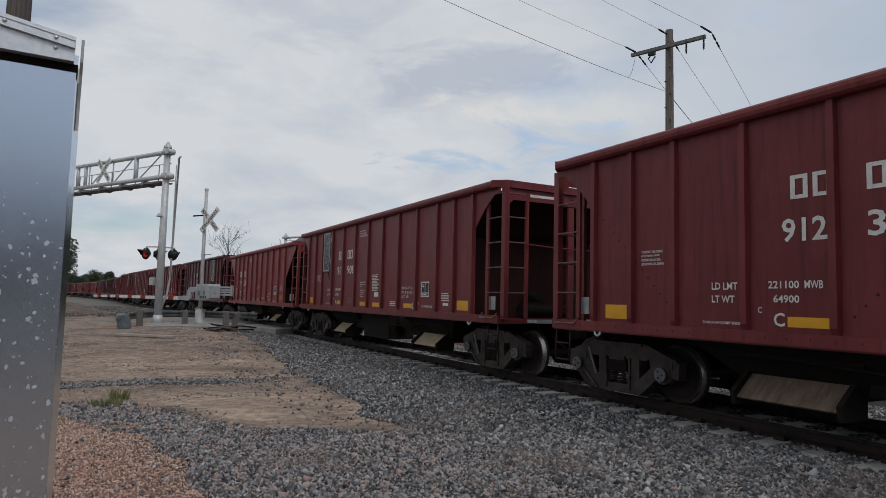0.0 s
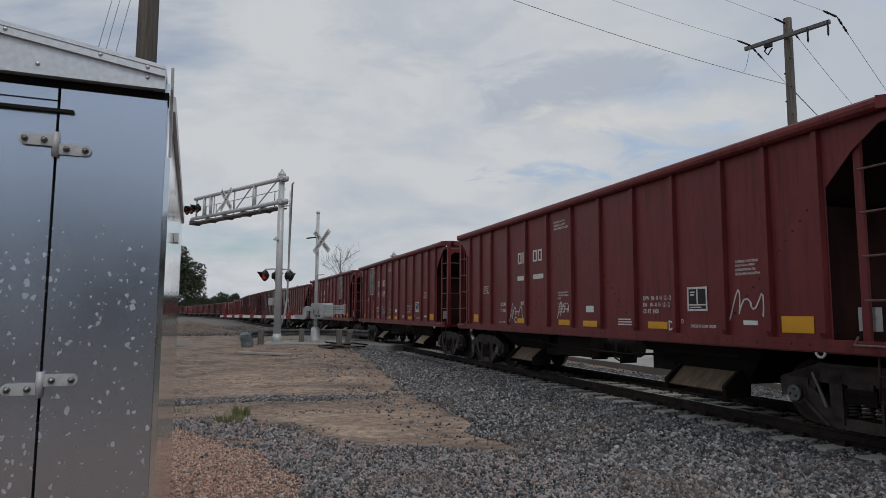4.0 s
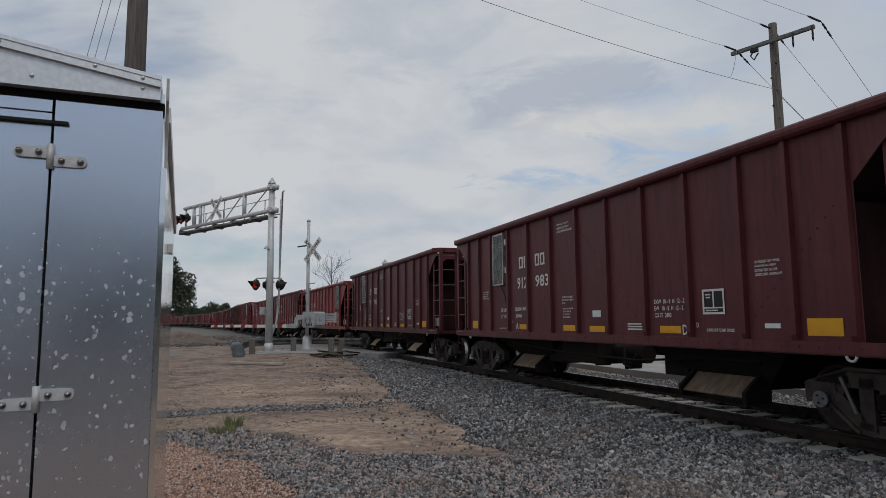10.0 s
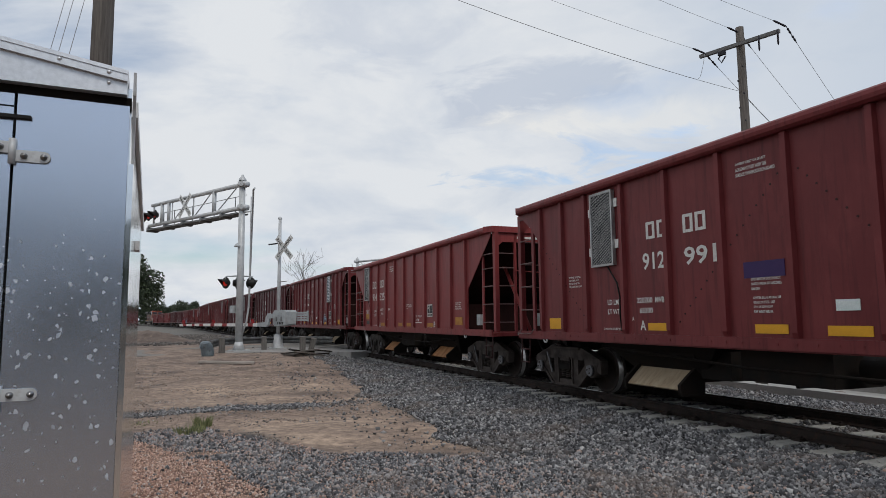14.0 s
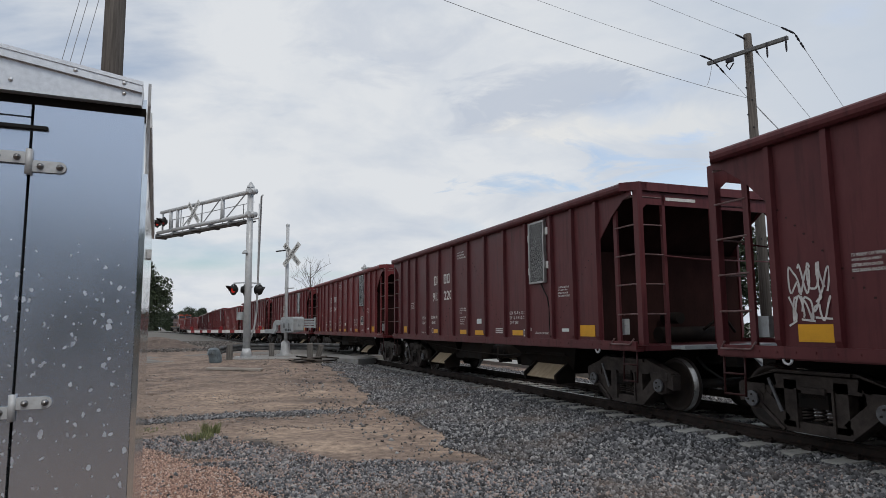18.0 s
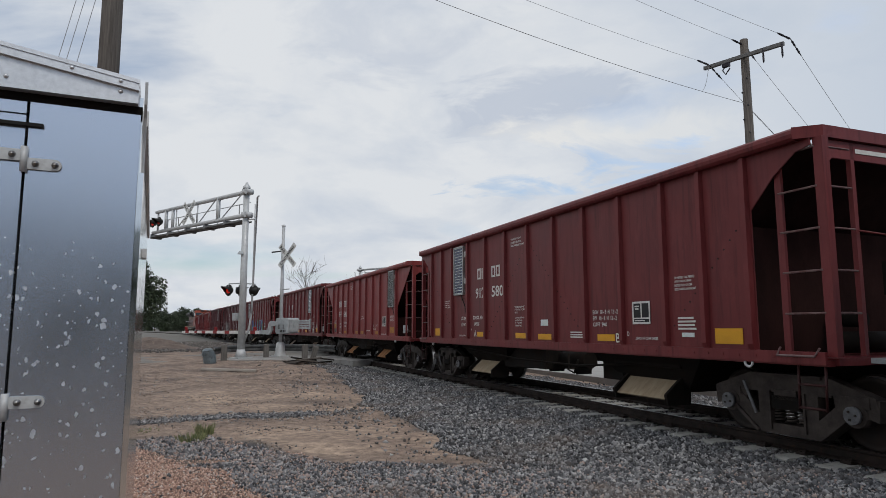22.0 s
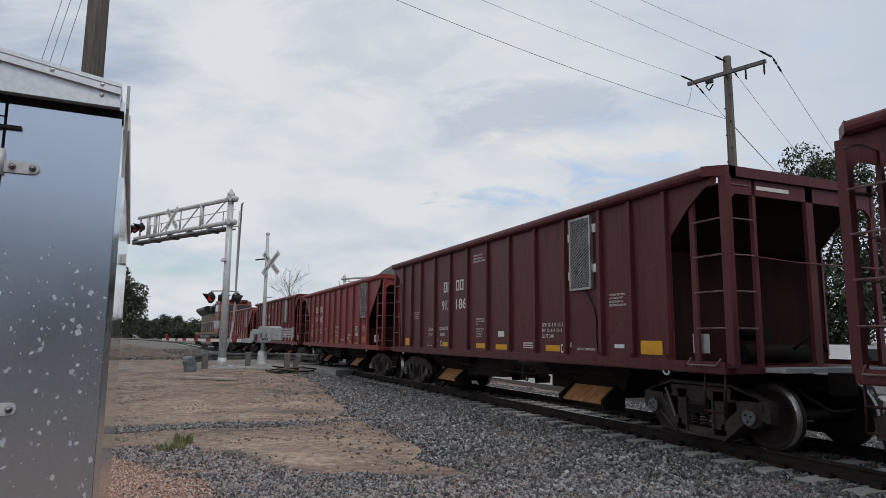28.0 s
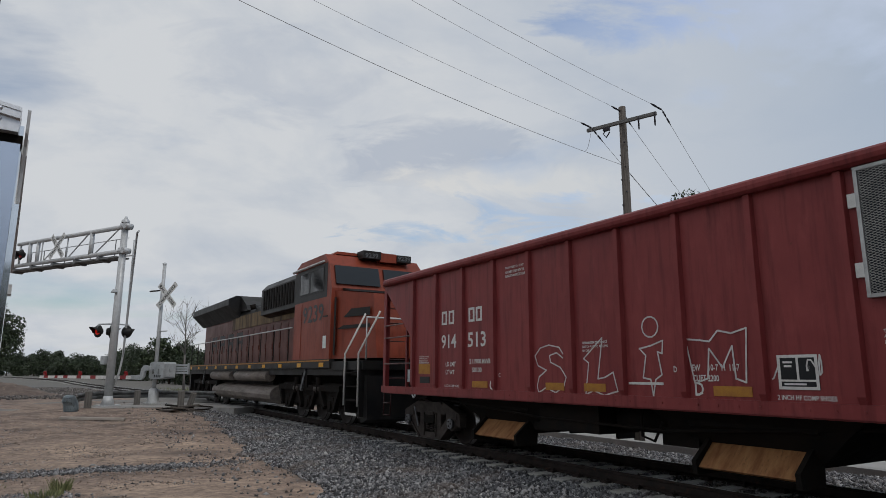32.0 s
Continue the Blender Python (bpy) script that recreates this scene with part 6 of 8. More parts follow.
    def swoosh(bm):
        # two plain slanting bars on the side of the nose
        for z0, z1, a, b in ((2.92, 3.14, 0.3, 0.92), (2.6, 2.7, 0.12, 0.92)):
            p = Vector((8.75, -1.456, 0))
            q = Vector((10.55, -1.01, 0))
            vs = [p.lerp(q, a) + Vector((0, 0, z0)), p.lerp(q, b) + Vector((0, 0, z0)), p.lerp(q, b) + Vector((0, 0, z1)), p.lerp(q, a + 0.18) + Vector((0, 0, z1))]
            bm.faces.new([bm.verts.new(v + Vector((-0.002, -0.012, 0))) for v in vs])
    P("nose_mark", "swoosh", swoosh, BLACK_PAINT, "black slanting bars on the nose")
    P("sticker", "lsticker", lambda bm: box_bm(bm, 8.3, 8.55, -1.537, -1.532, 2.1, 2.45), STICKER, "white paper sticker")
    P("nose_headlight", "headl", lambda bm: tube(bm, (10.15, 0, 3.0), (10.32, 0, 3.0), 0.16, seg=14), WHITE_BAND)
    # pilot, steps, rails
    P("pilot", "pilot", lambda bm: prism_y(bm, [(10.6, 1.35), (11.0, 1.35), (11.1, 0.3), (10.75, 0.2), (10.6, 0.4)], -1.4, 1.4), dark, "black pilot plate")
    P("front_deck", "deck", lambda bm: box_bm(bm, 8.9, 11.0, -1.5, 1.5, 1.5, 1.72), dark)
    P("rear_pilot", "rpilot", lambda bm: box_bm(bm, -11.2, -10.9, -1.4, 1.4, 0.35, 1.5), dark)
    for i in range(4):
        P("step", "lstep", lambda bm: box_bm(bm, -0.35, 0.35, -1.55, -1.2, -0.02, 0.02), GRIME, "", (10.45, 0, 0.4 + i * 0.34))
        if i == 0:
            P("step_edge", "lstepe", lambda bm: box_bm(bm, -0.35, 0.35, -1.56, -1.551, -0.03, 0.03), WHITE_PAINT, "white step edge", (10.45, 0, 0.4 + i * 0.34))
    for x in (10.0, 10.85):
        P("step_plate", "lsp", lambda bm: box_bm(bm, -0.03, 0.03, -1.53, -1.15, 0.35, 1.7), dark, "", (x, 0, 0))
        P("grab_rail", ("grab", x), lambda bm: pipe(bm, [(x, -1.56, 0.6), (x, -1.56, 1.9), (x + 0.75, -1.35, 2.9)], 0.025, 8), WHITE_PAINT, "white painted grab rail")
    P("handrail", "hr1", lambda bm: pipe(bm, [(-10.8, -1.5, 2.85), (5.5, -1.5, 2.85)], 0.022, 8), GALV, "long walkway handrail")
    for i in range(11):
        P("stanchion", "stan", lambda bm: tube(bm, (0, -1.5, 1.8), (0, -1.5, 2.85), 0.02, seg=6), dark, "", (-10.6 + i * 1.58, 0, 0))
    P("front_rail", "frail", lambda bm: pipe(bm, [(10.95, -1.4, 1.75), (10.95, -1.4, 2.8), (10.95, 1.4, 2.8), (10.95, 1.4, 1.75)], 0.025, 8), GALV)
    # tank, reservoirs
    P("frame_belly", "belly", lambda bm: (box_bm(bm, -10.6, 10.2, -0.7, 0.7, 0.95, 1.36), box_bm(bm, -5.3, 2.7, -1.15, 1.15, 1.0, 1.36)), GRIME, "grime-blackened frame belly")
    P("drip_rail", "drip", lambda bm: pipe(bm, [(5.6, -1.575, 4.61), (8.3, -1.575, 4.61)], 0.035, 6), GALV, "pale drip rail")
    P("rear_cab_window", "rcw", lambda bm: box_bm(bm, 5.56, 5.74, -1.4, -1.0, 3.5, 4.4), GLASS, "dark rear cab window")
    P("fuel_tank", "tank", lambda bm: prism_x(bm, [(1.42 * math.copysign(abs(math.cos(a)) ** 0.6, math.cos(a)), 0.66 + 0.38 * math.copysign(abs(math.sin(a)) ** 0.8, math.sin(a))) for a in np.linspace(0, 2 * math.pi, 21)[:-1]], -5.7, 3.2), DUSTY_TANK, "dusty grey fuel tank")
    for x0, x1 in ((-5.8, -2.2), (-1.5, 2.9)):
        P("air_reservoir", ("res", x0), lambda bm: tube(bm, (x0, -1.34, 1.3), (x1, -1.34, 1.3), 0.19, seg=16), DUSTY_TANK, "grey air reservoir")
    for cx in (-7.6, 6.6):
        t = part("truck", mesh_of("loco_truck", lambda bm: (box_bm(bm, -2.6, 2.6, -0.5, 0.5, 0.6, 0.95), [prism_y(bm, [(-2.75, 0.8), (-2.5, 0.55), (2.5, 0.55), (2.75, 0.8), (2.6, 1.12), (-2.6, 1.12)], y - 0.1, y + 0.1) for y in (-1.1, 1.1)]), GRIME), c, "grimy three-axle bogie", (cx, 0, 0))
        for x in (-1.85, 0, 1.85):
            w = part("wheelset", wheelset_mesh(0.53, "loco_wheelset"), t, "", (x, 0, 0.53))
            WHEELSETS.append((29, w, cx + x, x, 0.53))
            for sy in (-1, 1):
                part("axle_box", mesh_of("axle_box", lambda bm: (box_bm(bm, -0.2, 0.2, -0.08, 0.08, -0.2, 0.22), tube(bm, (0, -0.12, 0), (0, 0.12, 0), 0.13, seg=12)), GRIME), t, "", (x, sy * 1.22, 0.53))
        part("truck_frame", mesh_of("loco_frame", lambda bm: ([beam(bm, p, q, w, -1.36, -1.24) for p, q, w in (((-2.6, 0.98), (2.6, 0.98), 0.16), ((-2.5, 0.95), (-2.2, 0.45), 0.14), ((-1.5, 0.45), (-1.1, 0.95), 0.16), ((-0.75, 0.95), (-0.4, 0.42), 0.14), ((0.4, 0.42), (0.75, 0.95), 0.14), ((1.1, 0.95), (1.5, 0.45), 0.16), ((2.2, 0.45), (2.5, 0.95), 0.14))], [tube(bm, (x, -1.3, 0.8), (x, -1.3, 1.3), 0.09, seg=10) for x in (-0.95, 0.95)], box_bm(bm, -0.3, 0.2, -1.4, -1.25, 1.0, 1.45), box_bm(bm, -2.5, 2.5, -1.24, -1.2, 0.5, 1.0)), GRIME), t, "cast bogie frame with struts")
        part("hanger_link", mesh_of("loco_link", lambda bm: beam(bm, (0.1, 1.5), (-0.25, 0.9), 0.12, -1.44, -1.38), CAP_STEEL), t, "pale worn hanger link")
        for x in (-0.9, 0.9):
            part("brake_cylinder", mesh_of("loco_brake", lambda bm: (tube(bm, (-0.25, -1.25, 0.95), (0.25, -1.25, 0.95), 0.13, seg=10)), FRAME_IRON), t, "", (x, 0, 0))
    for sx in (-1, 1):
        P("coupler", ("lcoup", sx), lambda bm: (box_bm(bm, min(sx * 10.8, sx * 11.5), max(sx * 10.8, sx * 11.5), -0.1, 0.1, 0.76, 0.98), prism_z(bm, [(sx * 11.45, -0.2), (sx * 11.75, -0.15), (sx * 11.75, 0.15), (sx * 11.45, 0.2)], 0.72, 1.02)), GRIME)
    return c


CAR_OBJECTS.append((29, locomotive()))
# ---- the setting ----
ROAD_DIR = Vector((0.53, 0.85, 0)).normalized()
ROAD_SIDE = Vector((-0.85, 0.53, 0)).normalized()


def ground_z(x, y):
    """Yard level: low by the camera, rising to the road; a ballast shoulder beside the track."""
    s, l = x * ALONG.x + y * ALONG.y, x * SIDE.x + y * SIDE.y
    q = np.clip((s - S_STRAIGHT), 0, 900)
    d = np.abs(l - OFF + q**2 / (2 * RADIUS) + swing(s))
    rise = np.clip((s - 13) / 14, 0, 1)
    base = np.where(l < OFF, -0.31 + 0.34 * rise * rise * (3 - 2 * rise), -0.36)
    base = np.where((s > 60) & (l < OFF), np.clip(0.03 - (s - 60) * 0.004, -0.3, 1), base)
    bed = np.clip((3.4 - d) / 1.8, 0, 1)
    z = base + (-0.21 - base) * bed
    rough = np.clip(d - 1.3, 0.15, 1)
    for f, a, k in ((0.5, 0.03, 0.0), (1.4, 0.018, 1.7), (4.0, 0.01, 3.1)):
        for i in range(4):
            t = i * 0.8 + 0.3
            z = z + rough * a * 0.6 * np.sin(f * (x * math.cos(t) + y * math.sin(t)) * (1 + 0.2 * i) + k + i) * np.cos(f * 0.7 * (y * math.cos(t) - x * math.sin(t)) + k * 2 + i * 1.3)
    return z


def ground_build():
    xs = np.r_[-1500, -700, -350, -200, -120, -80, -60, -45, -36, -30, -26, -22, np.arange(-20, 14.1, 0.22), 16, 19, 23, 28, 36, 48, 70, 110, 200, 400, 800, 1500]
    ys = np.r_[-1500, -600, -200, -80, -30, -12, -5, -2, np.arange(0, 30.1, 0.22), 31, 32.5, 34, 36, 39, 43, 48, 55, 65, 80, 110, 160, 240, 400, 800, 1500]
    gx, gy = np.meshgrid(xs, ys)
    gz = ground_z(gx, gy)
    verts = np.stack([gx, gy, gz], -1).reshape(-1, 3)
    w = len(xs)
    i, j = np.meshgrid(np.arange(w - 1), np.arange(len(ys) - 1))
    a = (j * w + i).ravel()
    faces = np.stack([a, a + 1, a + w + 1, a + w], -1)
    me = bpy.data.meshes.new("ground")
    me.from_pydata(verts.tolist(), [], faces.tolist())
    me.materials.append(ground_mat())
    me.polygons.foreach_set("use_smooth", [True] * len(me.polygons))
    return tagged(new("ground", me), "dirt and gravel yard beside the railway", "ground", "", "structure")


ground_build()


def stones(name, places, size, mat, label, seed, flatten=0.9):
    """Many small angular stones as one mesh, half bedded in the ground."""
    rng = np.random.RandomState(seed)
    n = len(places)
    octa = np.array([(1, 0, 0), (0, 1, 0), (-1, 0, 0), (0, -1, 0), (0, 0, 1), (0, 0, -1)], float) * 0.62
    tris = np.array([(0, 1, 4), (1, 2, 4), (2, 3, 4), (3, 0, 4), (1, 0, 5), (2, 1, 5), (3, 2, 5), (0, 3, 5)])
    v = octa[None] * rng.uniform(0.6, 1.3, (n, 6, 1)) + rng.uniform(-0.22, 0.22, (n, 6, 3))
    v = v * (size * rng.lognormal(0, 0.3, (n, 1, 1))) * np.array([1, 0.85, flatten])
    ang = rng.uniform(0, 6.283, n)
    tilt = rng.uniform(-0.8, 0.8, n)
    ct, st = np.cos(tilt)[:, None], np.sin(tilt)[:, None]
    y, z = v[..., 1] * ct - v[..., 2] * st, v[..., 1] * st + v[..., 2] * ct
    c, s = np.cos(ang)[:, None], np.sin(ang)[:, None]
    x, y = v[..., 0] * c - y * s, v[..., 0] * s + y * c
    v = np.stack([x, y, z], -1) + places[:, None, :] + np.array([0, 0, 1]) * rng.uniform(-0.25, 0.6, (n, 1, 1)) * size
    me = bpy.data.meshes.new(name)
    faces = (tris[None] + (np.arange(n) * 6)[:, None, None]).reshape(-1)
    me.vertices.add(n * 6)
    me.vertices.foreach_set("co", v.reshape(-1))
    me.loops.add(len(faces))
    me.loops.foreach_set("vertex_index", faces)
    me.polygons.add(n * 8)
    me.polygons.foreach_set("loop_start", np.arange(n * 8) * 3)
    me.update(calc_edges=True)
    me.materials.append(mat)
    return tagged(new(name, me), label, "gravel", "", "stuff")


def wobble(x, y):
    return 0.5 * np.sin(1.3 * x + 0.7 * y) * np.cos(0.9 * y - 0.5 * x + 1) + 0.3 * np.sin(3.1 * x - 2.3 * y + 2) + 0.2 * np.sin(6.1 * y + 4.3 * x)


def in_blob(x, y, cx, cy, rx, ry, turn):
    a = ((x - cx) * math.cos(turn) + (y - cy) * math.sin(turn)) / rx
    b = ((y - cy) * math.cos(turn) - (x - cx) * math.sin(turn)) / ry
    return np.sqrt(a * a + b * b) + 0.13 * wobble(x, y)


def scatter():
    rng = np.random.RandomState(11)
    # ballast along the track
    n = 210000
    s = -2.5 + 38.5 * rng.beta(1.05, 2.4, n)
    d = rng.uniform(-5.6, 4.2, n)
    d = np.where((np.abs(d) < 0.9) & (rng.rand(n) < 0.5), -1.4 - rng.rand(n) * 2.6, d)
    q = np.clip(s - S_STRAIGHT, 0, 900)
    l = OFF - q**2 / (2 * RADIUS) - swing(s) + d
    x, y = ALONG.x * s + SIDE.x * l, ALONG.y * s + SIDE.y * l
    edge = 4.4 - 0.9 * np.clip((s - 12) / 10, 0, 1) + 0.35 * wobble(x, y)
    keep = (np.abs(d) < edge) | (rng.rand(n) < 0.03)
    on_tie = (np.abs(d) < 1.32) & (np.abs((s / 0.6 + 0.5) % 1 - 0.5) < 0.23)
    keep &= ~on_tie
    p = np.stack([x, y, ground_z(x, y) + 0.004], -1)[keep]
    stones("ballast", p, 0.04, BALLAST, "grey crushed stone ballast along the track", 1)
    # loose grey stone on the near yard, pink gravel beside the trailer
    n = 120000
    x, y = rng.uniform(-6.0, 5.0, n), 3.8 + 6.2 * rng.beta(1.1, 1.3, n)
    grey = in_blob(x, y, 0.0, 4.4, 8.0, 4.0, 0.0) < 1.0
    grey |= in_blob(x, y, -4.5, 8.95, 1.3, 0.75, -0.3) < 1.0
    pink = in_blob(x, y, -4.8, 5.5, 5.0, 2.2, -0.74) < 0.98
    dirt = in_blob(x, y, -2.7, 9.95, 2.5, 1.45, -0.25) < 0.95
    rare = rng.rand(n)
    g = grey & (~pink | (rare < 0.03)) & (~dirt | (rare < 0.05))
    p = np.stack([x, y, ground_z(x, y) + 0.003], -1)
    stones("yard_gravel", p[g], 0.032, YARD_STONE, "loose grey crushed stone on the yard", 2)
    n = 60000
    x, y = rng.uniform(-7.2, -0.8, n), rng.uniform(4.2, 9.4, n)
    away = in_blob(x, y, -4.8, 5.5, 5.0, 2.2, -0.74)
    pink = (away < 1.0) | ((away < 1.55) & (rng.rand(n) < 0.32))
    p = np.stack([x, y, ground_z(x, y) + 0.002], -1)
    stones("pink_gravel", p[pink], 0.019, PINK_STONE, "fine pink granite gravel beside the trailer", 3)
    # a thin band of stones and scattered rubble over the dirt
    n = 22000
    x, y = rng.uniform(-17, 0.5, n), 8.3 + 18 * rng.beta(1.0, 1.4, n)
    clean = (in_blob(x, y, -2.7, 9.95, 2.5, 1.45, -0.25) < 0.95) | (in_blob(x, y, -5.8, 14.6, 3.4, 2.7, -0.5) < 0.95)
    keep = rng.rand(n) < np.where(clean, 0.05, 0.6)
    p = np.stack([x, y, ground_z(x, y) + 0.002], -1)[keep]
    stones("rubble", p, 0.02, BROWN_STONE, "scattered brown stones on the bare dirt", 5)
    # drifts of fine grey chips and dark crumbs, thick in some places and bare in others
    n = 90000
    x, y = rng.uniform(-13, 1.5, n), 8.0 + 15 * rng.beta(1.0, 1.5, n)
    drift = wobble(0.9 * x + 3, 1.5 * y) + 0.6 * wobble(2.3 * y + 1, 1.9 * x) + 0.25 * rng.normal(size=n)
    bare = in_blob(x, y, -2.7, 9.95, 2.3, 1.2, -0.25) < 0.8
    keep = (drift > np.where(bare, 0.85, 0.34)) & (rng.rand(n) < 0.6)
    p = np.stack([x, y, ground_z(x, y) + 0.002], -1)[keep]
    pick = rng.rand(len(p)) < 0.55
    stones("grey_chips", p[pick], 0.018, BALLAST, "drifts of fine grey stone chips on the dirt", 7)
    stones("dirt_crumbs", p[~pick], 0.02, BROWN_STONE, "drifts of brown dirt crumbs on the yard", 8)
    x, y = rng.normal(-5.6, 1.1, 3600), rng.normal(0, 0.24, 3600)
    y = y + 12.0 + 0.56 * (x + 5.5)
    # coarse stone on the slope beyond the road, and rubble with pale scraps on the mound
    n = 15000
    fx, fy = rng.uniform(-34, -12.5, n), rng.uniform(33.5, 62, n)
    fs, fl = fx * ALONG.x + fy * ALONG.y, fx * SIDE.x + fy * SIDE.y
    off = OFF - np.clip(fs - S_STRAIGHT, 0, 900) ** 2 / (2 * RADIUS) - swing(fs) - fl
    road_d = np.abs((fx + 16.2) * ROAD_SIDE.x + (fy - 30.0) * ROAD_SIDE.y)
    keep = (off > 1.5) & (road_d > 4.8)
    stones("slope_stone", np.stack([fx, fy, ground_z(fx, fy) + 0.01], -1)[keep], 0.085, SLOPE_STONE, "coarse grey-brown stone on the slope beyond the road", 12)
    stones("stone_band", np.stack([x, y, ground_z(x, y) + 0.002], -1), 0.036, BALLAST, "thin band of grey stone across the dirt", 6)


scatter()


def strip(name, s0, s1, step, outline, mat, label, category, tops=None):
    """Sweeps a closed outline of (lateral, z) along the track."""
    ss = np.arange(s0, s1 + step / 2, step)
    def build(bm):
        rings = [[bm.verts.new(track_point(s, a, z)) for a, z in outline] for s in ss]
        m = len(outline)
        for a, b in zip(rings, rings[1:]):
            for i in range(m):
                f = bm.faces.new((a[i], a[(i + 1) % m], b[(i + 1) % m], b[i]))
                f.material_index = 1 if tops and i in tops else 0
    return solo(name, build, mat, label, category, "structure")


for side in (-0.755, 0.755):
    o = [(-0.07, -0.165), (0.07, -0.165), (0.07, -0.15), (0.012, -0.125), (0.01, -0.045), (0.036, -0.035), (0.036, -0.008), (0.026, 0.0), (-0.026, 0.0), (-0.036, -0.008), (-0.036, -0.035), (-0.01, -0.045), (-0.012, -0.125), (-0.07, -0.15)]
    strip("rail", -160, 440, 4, [(a + side, z) for a, z in o], [RAIL_STEEL, BRIGHT_STEEL], "brown steel rail with a bright worn head", "rail", {7})

def tie_build(bm):
    rnd = random.Random(2)
    prism_x(bm, [(-1.3, -0.36), (1.3, -0.36), (1.3, -0.19), (1.26, -0.172), (-1.26, -0.172), (-1.3, -0.19)], -0.125, 0.125)
tie_me = mesh_of("tie", tie_build, TIE)
clip_me = mesh_of("rail_clip", lambda bm: (box_bm(bm, -0.07, 0.07, -0.05, 0.05, -0.172, -0.135), tube(bm, (-0.05, 0, -0.14), (0.05, 0, -0.12), 0.018, seg=6)), RAIL_STEEL)
track_bed = thing("track_ties", "dusty pale concrete ties under the rails", "ties", None, "", "structure")
for i in range(-10, 66):
    s = i * 0.6
    p, a = track(s)
    m = pose(p.x, p.y, 0, 0, 0, math.degrees(a) - 90)
    t = part("tie", tie_me, track_bed, "", m)
    for y in (-0.87, -0.64, 0.64, 0.87):
        part("rail_clip", clip_me, t, "", (0, y, 0))
far_ties = bpy.data.meshes.new("far_ties")
tv, tf = [], []
for i in range(66, 420):
    p, a = track(i * 0.6)
    m = pose(p.x, p.y, 0, 0, 0, math.degrees(a) - 90)
    base = len(tv)
    tv += [tuple(m @ Vector((x, y, z))) for x in (-0.12, 0.12) for y in (-1.3, 1.3) for z in (-0.36, -0.172)]
    tf += [tuple(base + q for q in f) for f in ((0, 1, 3, 2), (4, 6, 7, 5), (0, 4, 5, 1), (2, 3, 7, 6), (1, 5, 7, 3))]
far_ties.from_pydata(tv, [], tf)
far_ties.materials.append(TIE)
tagged(new("far_ties", far_ties), "dusty concrete ties far down the line", "ties", "", "stuff")

# the road over the crossing, its concrete pad and the crossing panels
def road_build(bm):
    c = Vector((-16.2, 30.0, 0))
    rows = []
    for d in range(-34, 60, 4):
        p = c + ROAD_DIR * d
        z = float(ground_z(np.array(p.x), np.array(p.y))) + 0.05 if d < -4 else 0.02 if d < 18 else 0.0
        bend = -0.012 * max(0, -d - 6) ** 2
        rows.append([bm.verts.new((p.x + ROAD_SIDE.x * w + bend, p.y + ROAD_SIDE.y * w, z)) for w in (-4.4, 0, 4.4)] + [bm.verts.new((p.x + ROAD_SIDE.x * w + bend, p.y + ROAD_SIDE.y * w, z - 0.5)) for w in (4.4, -4.4)])
    for a, b in zip(rows, rows[1:]):
        for i in range(5):
            bm.faces.new((a[i], a[(i + 1) % 5], b[(i + 1) % 5], b[i]))
solo("road", road_build, ASPHALT, "dusty grey asphalt road over the crossing", "road", "structure")
def pad_build(bm):
    prism_z(bm, [(-13.3, 26.6), (-12.2, 25.9), (-8.6, 27.1), (-6.9, 26.0), (-6.3, 27.0), (-8.8, 30.0), (-11.2, 31.0), (-13.2, 29.6)], -0.3, 0.06)
solo("concrete_pad", pad_build, CONCRETE, "pale concrete pad under the crossing signals", "pad", "structure")
for i, s in enumerate(range(30, 46, 3)):
    p, a = track(s + 1.5)
    m = pose(p.x, p.y, 0, 0, 0, math.degrees(a) - 90)
    solo("crossing_panel", lambda bm: (box_bm(bm, -1.49, 1.49, -0.66, 0.66, -0.16, -0.005), box_bm(bm, -1.49, 1.49, 0.83, 1.5, -0.16, -0.005), box_bm(bm, -1.49, 1.49, -1.5, -0.83, -0.16, -0.005)), CONCRETE, "worn concrete panel between the rails", "crossing panel", "structure", m=m)
def lot_build(bm):
    q = lambda s, l: ALONG * s + SIDE * l
    pts = [q(-30, 12.6), q(36, 12.6), q(36, 60), q(-30, 60)]
    prism_z(bm, [(p.x, p.y) for p in pts], -0.6, -0.33)
    pts = [q(-30, 12.35), q(36, 12.35), q(36, 12.6), q(-30, 12.6)]
    prism_z(bm, [(p.x, p.y) for p in pts], -0.6, -0.2)
solo("pavement_lot", lot_build, LOT, "pale concrete parking lot with a kerb", "pavement", "structure")

# ---- the trailer ----
trailer = thing("cargo_trailer", "polished aluminium cargo trailer with mud-spattered rear doors", "trailer", pose(-1.087, 1.687, 0, 0, 0, 31.4))
# local x runs across the rear face (0 at the near corner, negative along it), y runs forward along the side
TW, TL, ZB, ZE = 2.1, 3.0, 0.12, 2.07
ridge = lambda x: 2.116 + 0.155 * min(-x, TW + x)
SEAM = -0.287
def tbox(name, x0, x1, y0, y1, z0, z1, mat, label=""):
    return part(name, mesh_of((name, x0, y0, z0), lambda bm: box_bm(bm, x0, x1, y0, y1, z0, z1), mat), trailer, label)
tbox("rear_post", SEAM + 0.004, -0.004, -0.004, 0.03, ZB, 2.034, ALU, "polished aluminium rear corner panel")
tbox("door", -1.05, SEAM - 0.004, 0.0, 0.035, ZB, 1.996, ALU, "polished aluminium rear door")
tbox("door", -TW + 0.3, -1.06, 0.0, 0.035, ZB, 1.996, ALU, "polished aluminium rear door")
